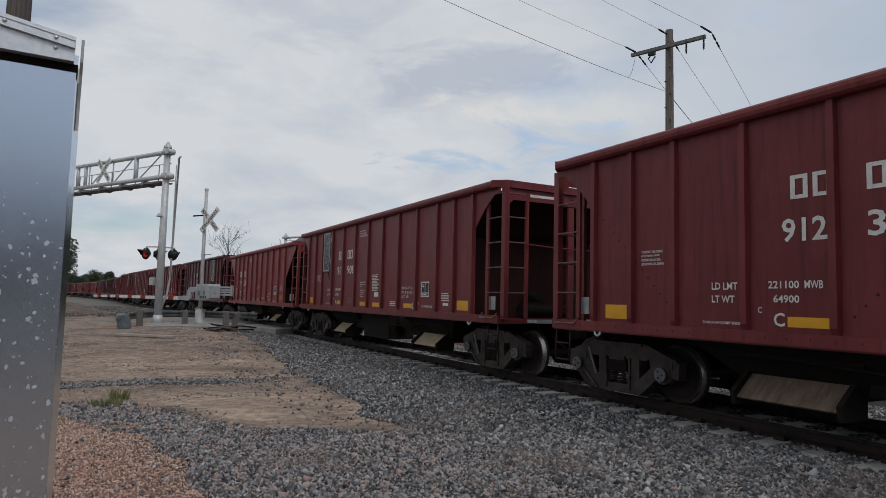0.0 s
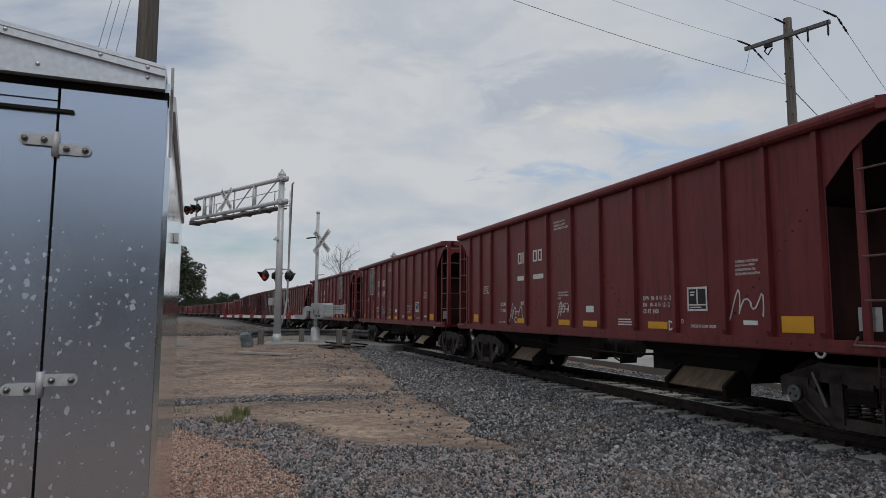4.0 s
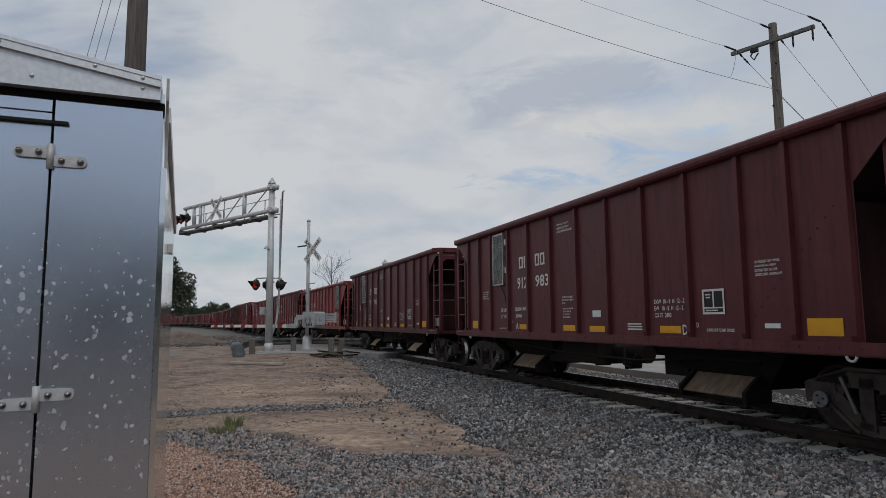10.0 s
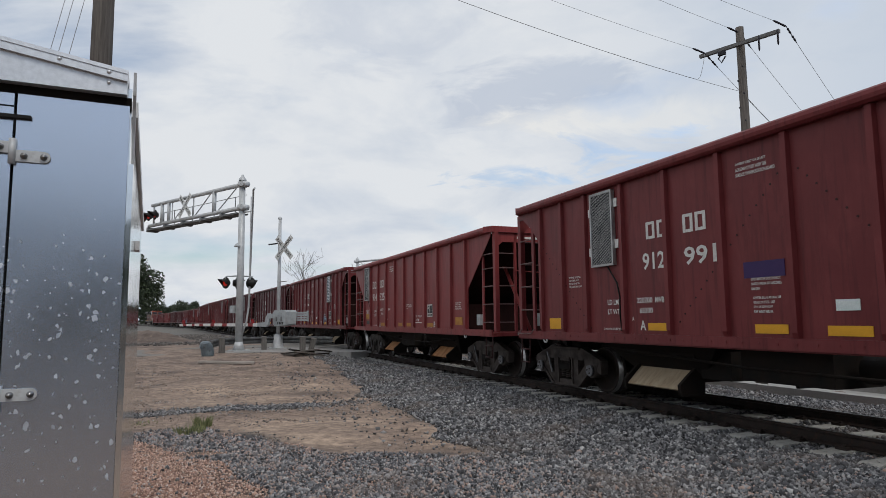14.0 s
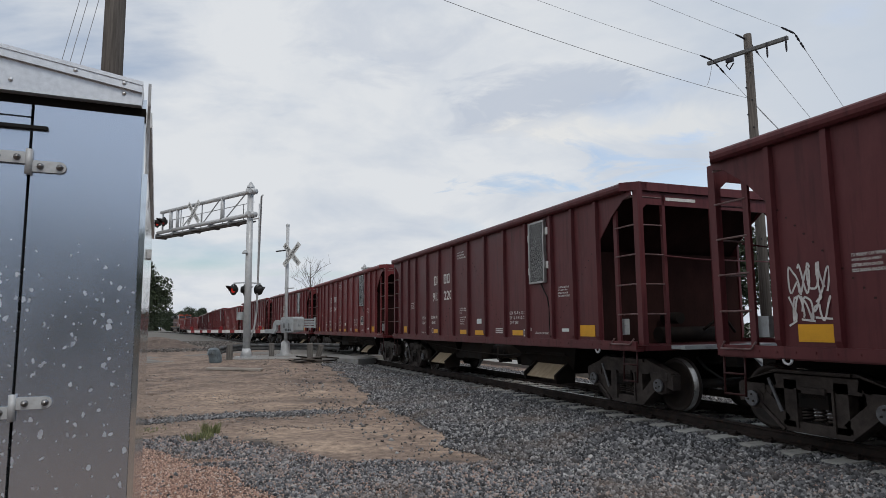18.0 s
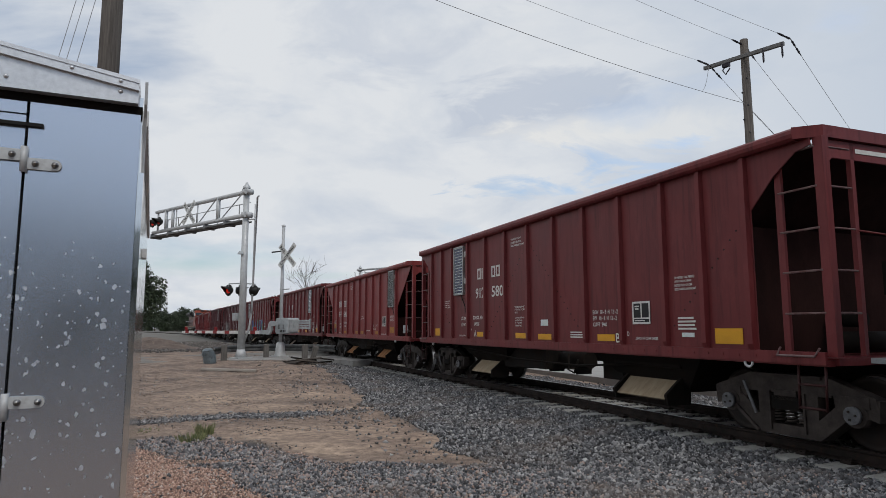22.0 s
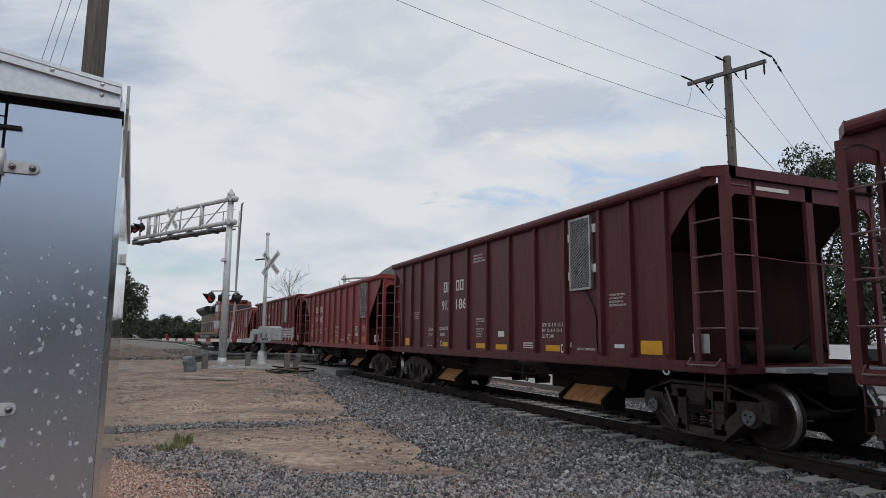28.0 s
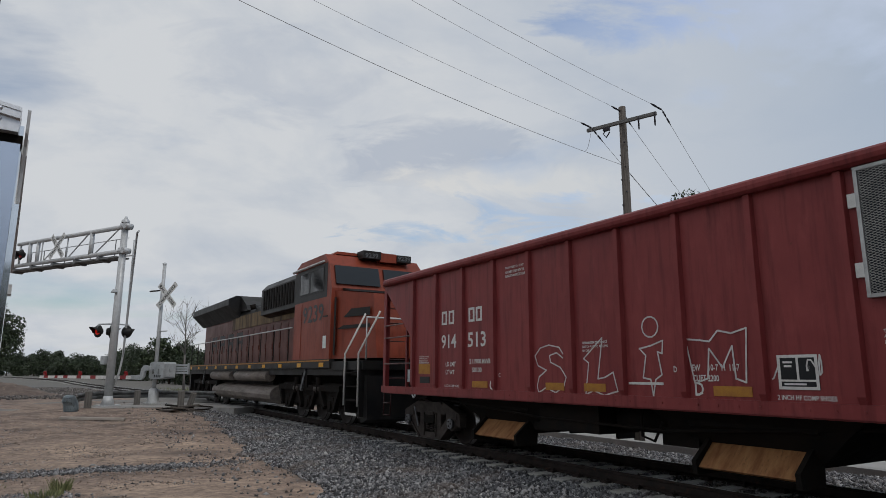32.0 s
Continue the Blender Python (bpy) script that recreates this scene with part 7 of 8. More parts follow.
tbox("rear_post", -TW, -TW + 0.296, -0.004, 0.03, ZB, 2.034, ALU, "polished aluminium rear corner panel")
tbox("door_head", -TW + 0.3, SEAM - 0.004, -0.002, 0.03, 2.0, 2.034, ALU)
tbox("door_gap", SEAM - 0.02, SEAM + 0.02, 0.031, 0.05, ZB, 2.05, RUBBER)
tbox("lock_bar", -TW + 0.4, SEAM + 0.04, -0.018, 0.0, 1.962, 1.971, RUBBER, "black lock bar")
tbox("drip_gap", -TW, -0.0, 0.0, 0.06, 2.035, 2.06, GRIME)
part("side_wall", mesh_of("trailer_side", lambda bm: box_bm(bm, -0.035, 0.0, 0.035, TL, ZB, 2.1), SIDE_ALU), trailer, "polished aluminium side wall")
part("side_wall", mesh_of("trailer_side2", lambda bm: box_bm(bm, -TW, -TW + 0.035, 0.035, TL, ZB, 2.1), ALU), trailer)
part("front_wall", mesh_of("trailer_front", lambda bm: prism_y(bm, [(-TW, ZB), (0, ZB), (0, 2.1), (-TW / 2, 2.3), (-TW, 2.1)], TL, TL + 0.03), ALU), trailer)
part("floor", mesh_of("trailer_floor", lambda bm: box_bm(bm, -TW, 0, 0.03, TL, ZB - 0.1, ZB), GRIME), trailer)
part("gable", mesh_of("trailer_gable", lambda bm: prism_y(bm, [(-TW, 2.06), (-0.012, 2.06), (-0.012, 2.116), (-TW / 2, 2.116 + 0.155 * TW / 2), (-TW + 0.012, 2.116)], -0.03, 0.03), TRIM_ALU), trailer, "dull aluminium rear fascia")
part("roof", mesh_of("trailer_roof", lambda bm: prism_y(bm, [(-TW + 0.012, 2.117), (-TW / 2, 2.117 + 0.155 * (TW / 2)), (-0.012, 2.117), (-0.01, 2.128), (-TW / 2, 2.128 + 0.157 * (TW / 2)), (-TW + 0.01, 2.128)], -0.045, TL + 0.04), TRIM_ALU), trailer)
def fascia_lip(bm):
    for a, b in ((-0.012, -TW / 2), (-TW / 2, -TW + 0.012)):
        za, zb = ridge(a if a < 0 else 0), ridge(b)
        prism_y(bm, [(a, za - 0.022), (b, zb - 0.022), (b, zb + 0.005), (a, za + 0.005)], -0.042, -0.031)
part("fascia_lip", mesh_of("fascia_lip", fascia_lip, TRIM_ALU), trailer)
part("corner_trim", mesh_of("corner_trim", lambda bm: (box_bm(bm, -0.003, 0.012, -0.006, 0.03, ZB, 1.86), ), SIDE_ALU), trailer, "aluminium corner trim")
part("corner_bracket", mesh_of("corner_bracket", lambda bm: prism_x(bm, [(-0.04, 2.125), (-0.03, 2.13), (0.02, 2.07), (0.05, 1.98), (0.06, 1.88), (0.045, 1.87), (0.03, 1.96), (0.0, 2.03), (-0.03, 2.06)], 0.004, 0.012), GALV), trailer, "dark edged roof corner bracket")
part("side_rail", mesh_of("trailer_rail", lambda bm: box_bm(bm, 0.001, 0.014, 0.16, TL, 2.05, 2.1), SIGN_WHITE), trailer)
part("side_lamp", mesh_of("side_lamp", lambda bm: box_bm(bm, 0.001, 0.02, 1.1, 1.2, 1.72, 1.76), WHITE_BAND), trailer, "small clear side lamp")
def rivet_mesh():
    return mesh_of("rivet", lambda bm: lathe(bm, [(0.0001, -0.005), (0.0045, -0.004), (0.0065, 0.0)], 8), TRIM_ALU)
for x in (-1.6, -1.3, -1.0, -0.7, -0.42, -0.185, -0.06):
    part("rivet", rivet_mesh(), trailer, "", (x, -0.042, ridge(x) - 0.008))
for x in (-1.5, -1.1, -0.75, -0.34, -0.06):
    part("rivet", rivet_mesh(), trailer, "", (x, -0.031, 2.09))
def hinge(z, up):
    h = part("hinge", mesh_of(("hinge_knuckle", up), lambda bm: tube(bm, (0, -0.012, -0.035), (0, -0.012, 0.035), 0.009, seg=10), GALV), trailer, "galvanised strap hinge", (SEAM, -0.002, z))
    for sx in (-1, 1):
        dz = -sx * up * 0.011
        def leaf_build(bm):
            pts = [(sx * 0.004, -0.016), (sx * 0.075, -0.016)] + [(sx * (0.075 + 0.016 * math.cos(a)), 0.016 * math.sin(a)) for a in np.linspace(-1.57, 1.57, 7)] + [(sx * 0.004, 0.016)]
            prism_y(bm, pts if sx > 0 else pts[::-1], -0.011, -0.005)
        part("strap", mesh_of(("strap", sx), leaf_build, GALV), h, "", (0, 0, dz))
        for x in (0.028, 0.075):
            part("bolt", mesh_of("hinge_bolt", lambda bm: lathe(bm, [(0.0001, -0.012), (0.007, -0.01), (0.0095, 0.0)], 10), BRIGHT_STEEL), h, "", (sx * x, -0.011, dz))
hinge(1.868, 1)
hinge(1.2, -1)
for x in (-TW + 0.1, -0.35):
    for y in (1.3, 2.0):
        w = part("wheel", mesh_of("trailer_tyre", lambda bm: lathe(bm, [(0.16, -0.09), (0.3, -0.095), (0.33, -0.06), (0.33, 0.06), (0.3, 0.095), (0.16, 0.09)], 24, axis="x"), RUBBER), trailer, "black trailer tyre", (x, y, 0.02))
        part("hub", mesh_of("trailer_hub", lambda bm: tube(bm, (-0.07, 0, 0), (0.07, 0, 0), 0.16, seg=16), GALV), w)

# ---- crossing signals ----
def crossbuck(parent, m, size, words_on=True):
    sign = part("crossbuck", mesh_of("crossbuck_hub", lambda bm: box_bm(bm, -0.05, 0.05, -0.004, 0.03, -0.05, 0.05), GALV), parent, "white crossbuck sign with black words", m)
    for i, ang in enumerate((45, -45)):
        bl = part("blade", mesh_of(("blade", size), lambda bm: box_bm(bm, -size / 2, size / 2, -0.008, 0.0, -size * 0.09, size * 0.09), SIGN_WHITE), sign, "", Matrix.Translation((0, -0.012 * i - 0.002, 0)) @ Matrix.Rotation(radians(ang), 4, "Y"))
    if words_on:
        h = size * 0.1
        part("sign_word", words("crossing", h, size * 0.82, None, SIGN_BLACK), sign, "", Matrix.Translation((0, -0.026, 0)) @ Matrix.Rotation(radians(-45), 4, "Y") @ Matrix.Translation((-size * 0.41, 0, h / 2)))
        for w, x in (("rail", -0.44), ("road", 0.13)):
            part("sign_word", words(w, h, size * 0.3, None, SIGN_BLACK), sign, "", Matrix.Translation((0, -0.0135, 0)) @ Matrix.Rotation(radians(45), 4, "Y") @ Matrix.Translation((x * size, 0, h / 2)))
    return sign


def flasher(parent, m, lit):
    """One lamp head: black backing disc, red lens, long hood."""
    f = part("flasher", mesh_of("flasher_disc", lambda bm: (lathe(bm, [(0.0001, -0.02), (0.25, -0.02), (0.26, 0.0), (0.17, 0.03), (0.14, 0.14), (0.0001, 0.16)], 24)), BLACK_PAINT), parent, "black disc flasher lamp", m)
    part("lens", mesh_of(("flasher_lens", lit), lambda bm: lathe(bm, [(0.0001, -0.05), (0.1, -0.04), (0.15, -0.021)], 20), LENS_LIT if lit else LENS_DIM), f, "red signal lens")
    def hood(bm):
        pts = [(0.16 * math.cos(a), 0.16 * math.sin(a)) for a in np.linspace(-0.5, 3.64, 13)]
        for (x0, z0), (x1, z1) in zip(pts, pts[1:]):
            bm.faces.new([bm.verts.new(v) for v in ((x0, -0.02, z0), (x1, -0.02, z1), (x1, -0.16 - 0.26 * max(z1, 0) / 0.16, z1), (x0, -0.16 - 0.26 * max(z0, 0) / 0.16, z0))])
    part("hood", mesh_of("flasher_hood", hood, BLACK_PAINT), f)
    return f


def gantry(m, label):
    g = thing("crossing_gantry", label, "signal gantry", m)
    part("mast", mesh_of("gantry_mast", lambda bm: (tube(bm, (0, 0, 0), (0, 0, 7.75), 0.17, 0.135, 18)), GALV), g, "tapered galvanised mast")
    part("base_plate", mesh_of("gantry_base", lambda bm: (box_bm(bm, -0.36, 0.36, -0.36, 0.36, 0, 0.05), tube(bm, (0, 0, 0.05), (0, 0, 0.4), 0.27, 0.172, 16)), GALV), g)
    part("cap", mesh_of("gantry_cap", lambda bm: (lathe(bm, [(0.175, 7.72), (0.17, 7.8), (0.08, 7.9), (0.05, 8.0), (0.0001, 8.02)], 16, axis="z")), GALV), g)
    L, zu, zl = 8.6, 7.55, 6.47
    part("upper_chord", mesh_of("g_upper", lambda bm: tube(bm, (0.1, 0, zu), (L - 0.3, 0, zu), 0.1, 0.09, 12), GALV), g)
    part("lower_chord", mesh_of("g_lower", lambda bm: tube(bm, (0.1, 0, zl), (L, 0, zl), 0.1, 0.09, 12), GALV), g)
    for x, r in ((2.3, 0.1), (4.15, 0.03), (6.2, 0.03), (6.55, 0.085), (7.25, 0.085), (8.1, 0.05)):
        part("upright", mesh_of(("g_up", r), lambda bm: tube(bm, (0, 0, 0), (0, 0, zu - zl), r, seg=8), GALV), g, "", (x, 0, zl))
    for x0, x1 in ((0.3, 2.1), (2.5, 4.1), (4.4, 6.1)):
        part("diagonal", mesh_of(("g_dia", x0), lambda bm: tube(bm, (x0, 0, zu), (x1, 0, zl), 0.03, seg=6), GALV), g)
    for x in (1.3, 3.1, 5.1, 6.9, 8.0):
        part("rail_post", mesh_of("g_rpost", lambda bm: tube(bm, (0, -0.5, zl - 0.2), (0, -0.5, zl + 0.74), 0.022, seg=6), OLD_GALV), g, "", (x, 0, 0))
    part("walkway", mesh_of("g_walkbeam", lambda bm: (box_bm(bm, 0.3, L + 0.1, 0.02, 0.07, zl - 0.25, zl - 0.18), box_bm(bm, 0.3, L + 0.1, -0.54, -0.49, zl - 0.25, zl - 0.18), box_bm(bm, 0.3, L + 0.1, -0.49, 0.02, zl - 0.22, zl - 0.2)), OLD_GALV), g, "dark steel walkway grating")
    for i in range(5):
        part("walkway_bracket", mesh_of("g_wbr", lambda bm: prism_y(bm, [(-0.06, zl - 0.08), (0.06, zl - 0.08), (0.1, zl - 0.32), (-0.04, zl - 0.28)], -0.52, 0.1), OLD_GALV), g, "", (1.6 + i * 1.75, 0, 0))
    part("walkway_rail", mesh_of("g_wrail", lambda bm: pipe(bm, [(0.4, -0.5, zl + 0.72), (L - 0.4, -0.5, zl + 0.72)], 0.022, 6), GALV), g)
    for z in (zu, zl):
        part("flange", mesh_of("g_flange", lambda bm: tube(bm, (-0.2, -0.18, 0), (-0.2, 0.18, 0), 0.13, seg=14), GALV), g, "bolted round flange", (0, 0, z))
    for z in (zu, zl):
        part("collar", mesh_of("g_collar", lambda bm: tube(bm, (0, 0, -0.12), (0, 0, 0.12), 0.21, seg=16), GALV), g, "", (0, 0, z))
    part("conduit", mesh_of("g_conduit", lambda bm: pipe(bm, [(0.0, -0.16, 0.75), (-0.1, -0.3, 1.3), (-0.2, -0.34, 2.0), (-0.42, -0.3, 7.3), (-0.6, -0.25, 7.34)], 0.045, 8), GALV), g)
    part("conduit", mesh_of("g_conduit2", lambda bm: pipe(bm, [(-0.24, -0.32, 2.0), (-0.26, -0.3, 7.0)], 0.022, 6), GALV), g)
    part("bracket", mesh_of("g_bracket", lambda bm: tube(bm, (0, 0, 0), (-0.62, -0.1, 0), 0.035, seg=8), GALV), g, "", (0, 0, 6.25))
    part("junction_box", mesh_of("g_jbox", lambda bm: box_bm(bm, -0.14, 0.14, -0.1, 0.1, -0.17, 0.17), GREY_PAINT), g, "", (0.34, 0.1, 1.85))
    part("bell", mesh_of("g_bell", lambda bm: lathe(bm, [(0.0001, 0.12), (0.06, 0.1), (0.13, 0.0), (0.14, -0.04)], 14, axis="z"), GREY_PAINT), g, "", (0.0, 0.2, 4.7))
    face = Matrix.Rotation(math.pi, 4, "Z")
    crossbuck(g, Matrix.Translation((4.6, 0.2, 7.08)) @ face, 1.5)
    bar = part("flasher_bar", mesh_of("g_bar", lambda bm: pipe(bm, [(0.38, 0.52, 3.1), (0.36, 0.5, 3.32), (0.1, 0.2, 3.34), (-0.1, -0.22, 3.34), (-0.28, -0.44, 3.32), (-0.3, -0.45, 3.12)], 0.03, 8), GREY_PAINT), g)
    flasher(g, Matrix.Translation((0.36, 0.5, 3.03)) @ Matrix.Rotation(radians(187), 4, "Z"), True)
    flasher(g, Matrix.Translation((-0.25, -0.38, 3.03)) @ Matrix.Rotation(radians(18), 4, "Z"), False)
    flasher(g, Matrix.Translation((0.22, 0.05, 3.03)) @ Matrix.Rotation(radians(-20), 4, "Z"), False)
    for x, lit in ((L - 0.55, True), (L - 0.05, False), (L - 1.2, False)):
        flasher(g, Matrix.Translation((x, 0.3, zl + 0.45)) @ face, lit)


ROAD_TURN = math.degrees(math.atan2(0.53, -0.85))
gantry(pose(-12.46, 27.555, 0.06, 0, 0, ROAD_TURN), "grey steel cantilever gantry with crossbucks and flasher lamps")
gantry(pose(-13.9, 54.2, -0.1, 0, 0, ROAD_TURN + 180) @ Matrix.Scale(0.86, 4), "grey cantilever signal gantry across the track")


def gate_signal():
    g = thing("crossing_gate", "grey crossing signal mast with lowered striped gate arm", "crossing gate", pose(-11.214, 29.044, 0.06, 0, 0, ROAD_TURN))
    part("mast", mesh_of("gate_mast", lambda bm: tube(bm, (0, 0, 0.5), (0, 0, 6.15), 0.085, 0.075, 14), GALV), g)
    part("base", mesh_of("gate_base", lambda bm: (prism_z(bm, [(-0.28, -0.28), (0.28, -0.28), (0.28, 0.28), (-0.28, 0.28)], 0, 0.08), lathe(bm, [(0.26, 0.08), (0.22, 0.3), (0.2, 0.62), (0.11, 0.7)], 12, axis="z")), GALV), g)
    part("finial", mesh_of("gate_fin", lambda bm: lathe(bm, [(0.09, 6.13), (0.1, 6.2), (0.0001, 6.26)], 12, axis="z"), GALV), g)
    part("crossarm", mesh_of("gate_xarm", lambda bm: pipe(bm, [(0.85, 0, 4.98), (-0.1, 0, 4.98)], 0.035, 8), BLACK_PAINT), g)
    part("crossarm", mesh_of("gate_xarm2", lambda bm: pipe(bm, [(0.15, 0, 3.15), (-0.55, 0, 3.15)], 0.025, 8), GALV), g)
    crossbuck(g, Matrix.Translation((-0.5, 0.12, 4.72)) @ Matrix.Rotation(math.pi * 1.04, 4, "Z"), 1.42)
    mech = part("gate_mechanism", mesh_of("gate_mech", lambda bm: prism_y(bm, [(-0.9, 1.12), (-0.1, 1.06), (0.02, 1.16), (0.0, 1.72), (-0.08, 1.8), (-0.86, 1.8), (-0.94, 1.72)], -0.32, 0.3), GREY_PAINT), g, "grey gate mechanism housing")
    part("door", mesh_of("gate_door", lambda bm: (box_bm(bm, -0.955, -0.94, -0.26, 0.24, 1.18, 1.7), box_bm(bm, -0.99, -0.955, -0.06, 0.04, 1.4, 1.5)), GREY_PAINT), mech)
    part("latch_plate", mesh_of("gate_latch", lambda bm: [box_bm(bm, -0.3 - i * 0.35, -0.22 - i * 0.35, 0.3, 0.32, 1.3, 1.5) for i in range(2)], OLD_GALV), mech)
    part("vent", mesh_of("gate_vent", lambda bm: [box_bm(bm, -0.75 + i * 0.12, -0.69 + i * 0.12, 0.3, 0.31, 1.15, 1.26) for i in range(4)], BLACK_PAINT), mech)
    part("counterweight", mesh_of("gate_cw", lambda bm: [box_bm(bm, -1.75, -0.95, -0.36, -0.3, 1.3 + i * 0.11, 1.38 + i * 0.11) for i in range(4)] + [box_bm(bm, -1.75, -1.68, -0.37, -0.29, 1.28, 1.76)], GREY_PAINT), g, "slatted grey counterweight")
    part("arm_bracket", mesh_of("gate_bracket", lambda bm: prism_y(bm, [(-0.5, 1.62), (-0.1, 1.66), (0.06, 1.5), (0.1, 1.26), (0.7, 1.23), (0.7, 1.06), (0.0, 1.04), (-0.14, 1.16), (-0.2, 1.42), (-0.5, 1.46)], 0.58, 0.68), GREY_PAINT), g, "curved grey arm bracket")
    reds = ((7.3, 6.95), (6.4, 6.15), (5.7, 5.35), (4.65, 4.3), (3.6, 3.2), (2.4, 2.05), (1.45, 1.05))
    edges = [0.6] + sorted(v for p in reds for v in p) + [7.65]
    for i, (x0, x1) in enumerate(zip(edges, edges[1:])):
        h0, h1 = 0.085 - 0.004 * x0, 0.085 - 0.004 * x1
        red = i % 2 == 1
        part("arm_band", mesh_of(("band", i), lambda bm: prism_y(bm, [(x0, 1.14 - h0), (x1, 1.14 - h1), (x1, 1.14 + h1), (x0, 1.14 + h0)], 0.63, 0.67), RED_BAND if red else WHITE_BAND), g, "red reflective band" if red else "white reflective band")
    for x in (1.1, 4.42, 7.25):
        lamp = part("arm_lamp", mesh_of("arm_lamp", lambda bm: (box_bm(bm, -0.07, 0.07, -0.05, 0.05, 0, 0.12), tube(bm, (0, -0.05, 0.14), (0, 0.05, 0.14), 0.055, seg=12)), RED_BAND), g, "red gate arm lamp", (x, 0.65, 1.21))
        part("lens", mesh_of("arm_lens", lambda bm: lathe(bm, [(0.0001, 0.03), (0.042, 0.025), (0.045, 0.0), (0.0001, -0.001)], 14), LENS_DIM), lamp, "red gate lamp", (0, 0.051, 0.14))


gate_signal()


def guard_rail():
    g = thing("guard_rail", "dull grey curved steel guard rail around the signals", "guard rail")
    pts = [(-12.3, 24.6), (-12.6, 25.5), (-12.95, 26.7), (-13.1, 27.8), (-12.8, 28.8), (-12.1, 29.4), (-11.0, 29.75), (-9.8, 29.6), (-8.9, 29.0), (-8.3, 28.2)]
    prof = [(0, 0.32), (0.07, 0.37), (0.07, 0.42), (0.0, 0.475), (0.07, 0.53), (0.07, 0.58), (0.0, 0.63)]
    rows = []
    for i, (x, y) in enumerate(pts):
        a, b = pts[max(i - 1, 0)], pts[min(i + 1, len(pts) - 1)]
        d = Vector((b[0] - a[0], b[1] - a[1], 0)).normalized()
        rows.append([(x + d.y * o, y - d.x * o, z) for o, z in prof])
    for i, (p, q) in enumerate(zip(rows, rows[1:])):
        def build(bm):
            a, b = [bm.verts.new(v) for v in p], [bm.verts.new(v) for v in q]
            for j in range(len(prof) - 1):
                bm.faces.new((a[j], b[j], b[j + 1], a[j + 1]))
            bmesh.ops.solidify(bm, geom=bm.faces[:], thickness=0.012)
        part("beam", mesh_of(("guard", i), build, OLD_GALV), g)
    for i, (x, y, h) in enumerate(((-12.38, 25.75, 0.62), (-11.72, 28.62, 0.6), (-8.8, 25.5, 0.66), (-9.4, 28.3, 0.62))):
        z = float(ground_z(np.array(x), np.array(y)))
        part("post", mesh_of(("guard_post", h), lambda bm: (box_bm(bm, -0.12, 0.12, -0.1, 0.1, -0.3, h), prism_x(bm, [(-0.1, h), (0.1, h), (0.0, h + 0.035)], -0.12, 0.12)), POST_WOOD), g, "weathered grey post", pose(x, y, max(z, -0.02), 14 if i == 3 else 0, 14 if i == 3 else 0, 20))
    def nose(bm):
        # a blunt curled buffer, dented and leaning
        arc = [(0.34 * math.cos(a), 0.24 * math.sin(a)) for a in np.linspace(-1.9, 1.9, 13)]
        rings = []
        for z, s, lean in ((0.0, 0.86, 0.0), (0.12, 1.0, 0.01), (0.3, 0.96, 0.05), (0.45, 1.0, 0.12), (0.6, 0.8, 0.2), (0.66, 0.5, 0.24)):
            rings.append([bm.verts.new((x * s + lean, y * s + 0.03 * math.sin(9 * z + 3 * x), z)) for x, y in arc])
        for a, b in zip(rings, rings[1:]):
            for j in range(len(arc) - 1):
                bm.faces.new((a[j], a[j + 1], b[j + 1], b[j]))
        bm.faces.new(rings[-1])
        bmesh.ops.solidify(bm, geom=bm.faces[:], thickness=0.02)
    part("end_terminal", mesh_of("guard_end", nose, DENTED_BLUE), g, "dented blue-grey end terminal", pose(-12.2, 24.15, float(ground_z(np.array(-12.2), np.array(24.15))) - 0.03, 0, 6, -75))


guard_rail()


def dirt_mound():
    rng = np.random.RandomState(3)
    def build(bm):
        n, m = 26, 18
        g = []
        for i in range(n + 1):
            for j in range(m + 1):
                u, v = i / n * 2 - 1, j / m * 2 - 1
                r = min(1, math.hypot(u, v))
                z = 0.75 * (1 - r * r) ** 1.3 * (0.75 + 0.4 * math.sin(3.1 * u + 1.2) * math.cos(2.3 * v)) + (rng.uniform(-0.05, 0.06) if r < 0.97 else -0.1)
                g.append(bm.verts.new((u * 4.2, v * 2.2, z)))
        for i in range(n):
            for j in range(m):
                a = i * (m + 1) + j
                bm.faces.new((g[a], g[a + m + 1], g[a + m + 2], g[a + 1]))
    return solo('dirt_mound', build, MOUND, 'low mound of red-brown dirt beside the road', 'dirt', m=pose(-24.5, 39.5, -0.05, 0, 0, 25))


dirt_mound()
solo("timber_scrap", lambda bm: (box_bm(bm, -0.9, 0.9, -0.12, 0.12, 0.0, 0.07), box_bm(bm, -0.5, 0.4, 0.16, 0.3, 0.0, 0.05)), PALE_WOOD, "flat bleached timber scraps lying on the dirt", "scrap", m=pose(-9.75, 20.7, -0.02, 0, 2, 12))

def scrap_heap():
    """Dark rotten boards and plates thrown down beside the pad."""
    rnd = random.Random(12)
    x0, y0 = -8.1, 24.6
    heap = thing("scrap_heap", "heap of dark rotten boards beside the concrete pad", "scrap", pose(x0, y0, float(ground_z(np.array(x0), np.array(y0)))))
    for i in range(11):
        w, d = rnd.uniform(0.4, 1.3), rnd.uniform(0.1, 0.3)
        part("board", mesh_of(("scrap", i), lambda bm: prism_z(bm, [(-w / 2, -d / 2), (w / 2, -d * 0.4), (w * 0.46, d / 2), (-w * 0.44, d * 0.45)], -0.02, 0.025), GRIME if i % 3 else POLE_WOOD), heap, "", pose(rnd.uniform(-0.7, 0.7), rnd.uniform(-0.5, 0.6), 0.03 + 0.02 * i, rnd.uniform(-9, 9), rnd.uniform(-7, 7), rnd.uniform(-50, 50)))


scrap_heap()

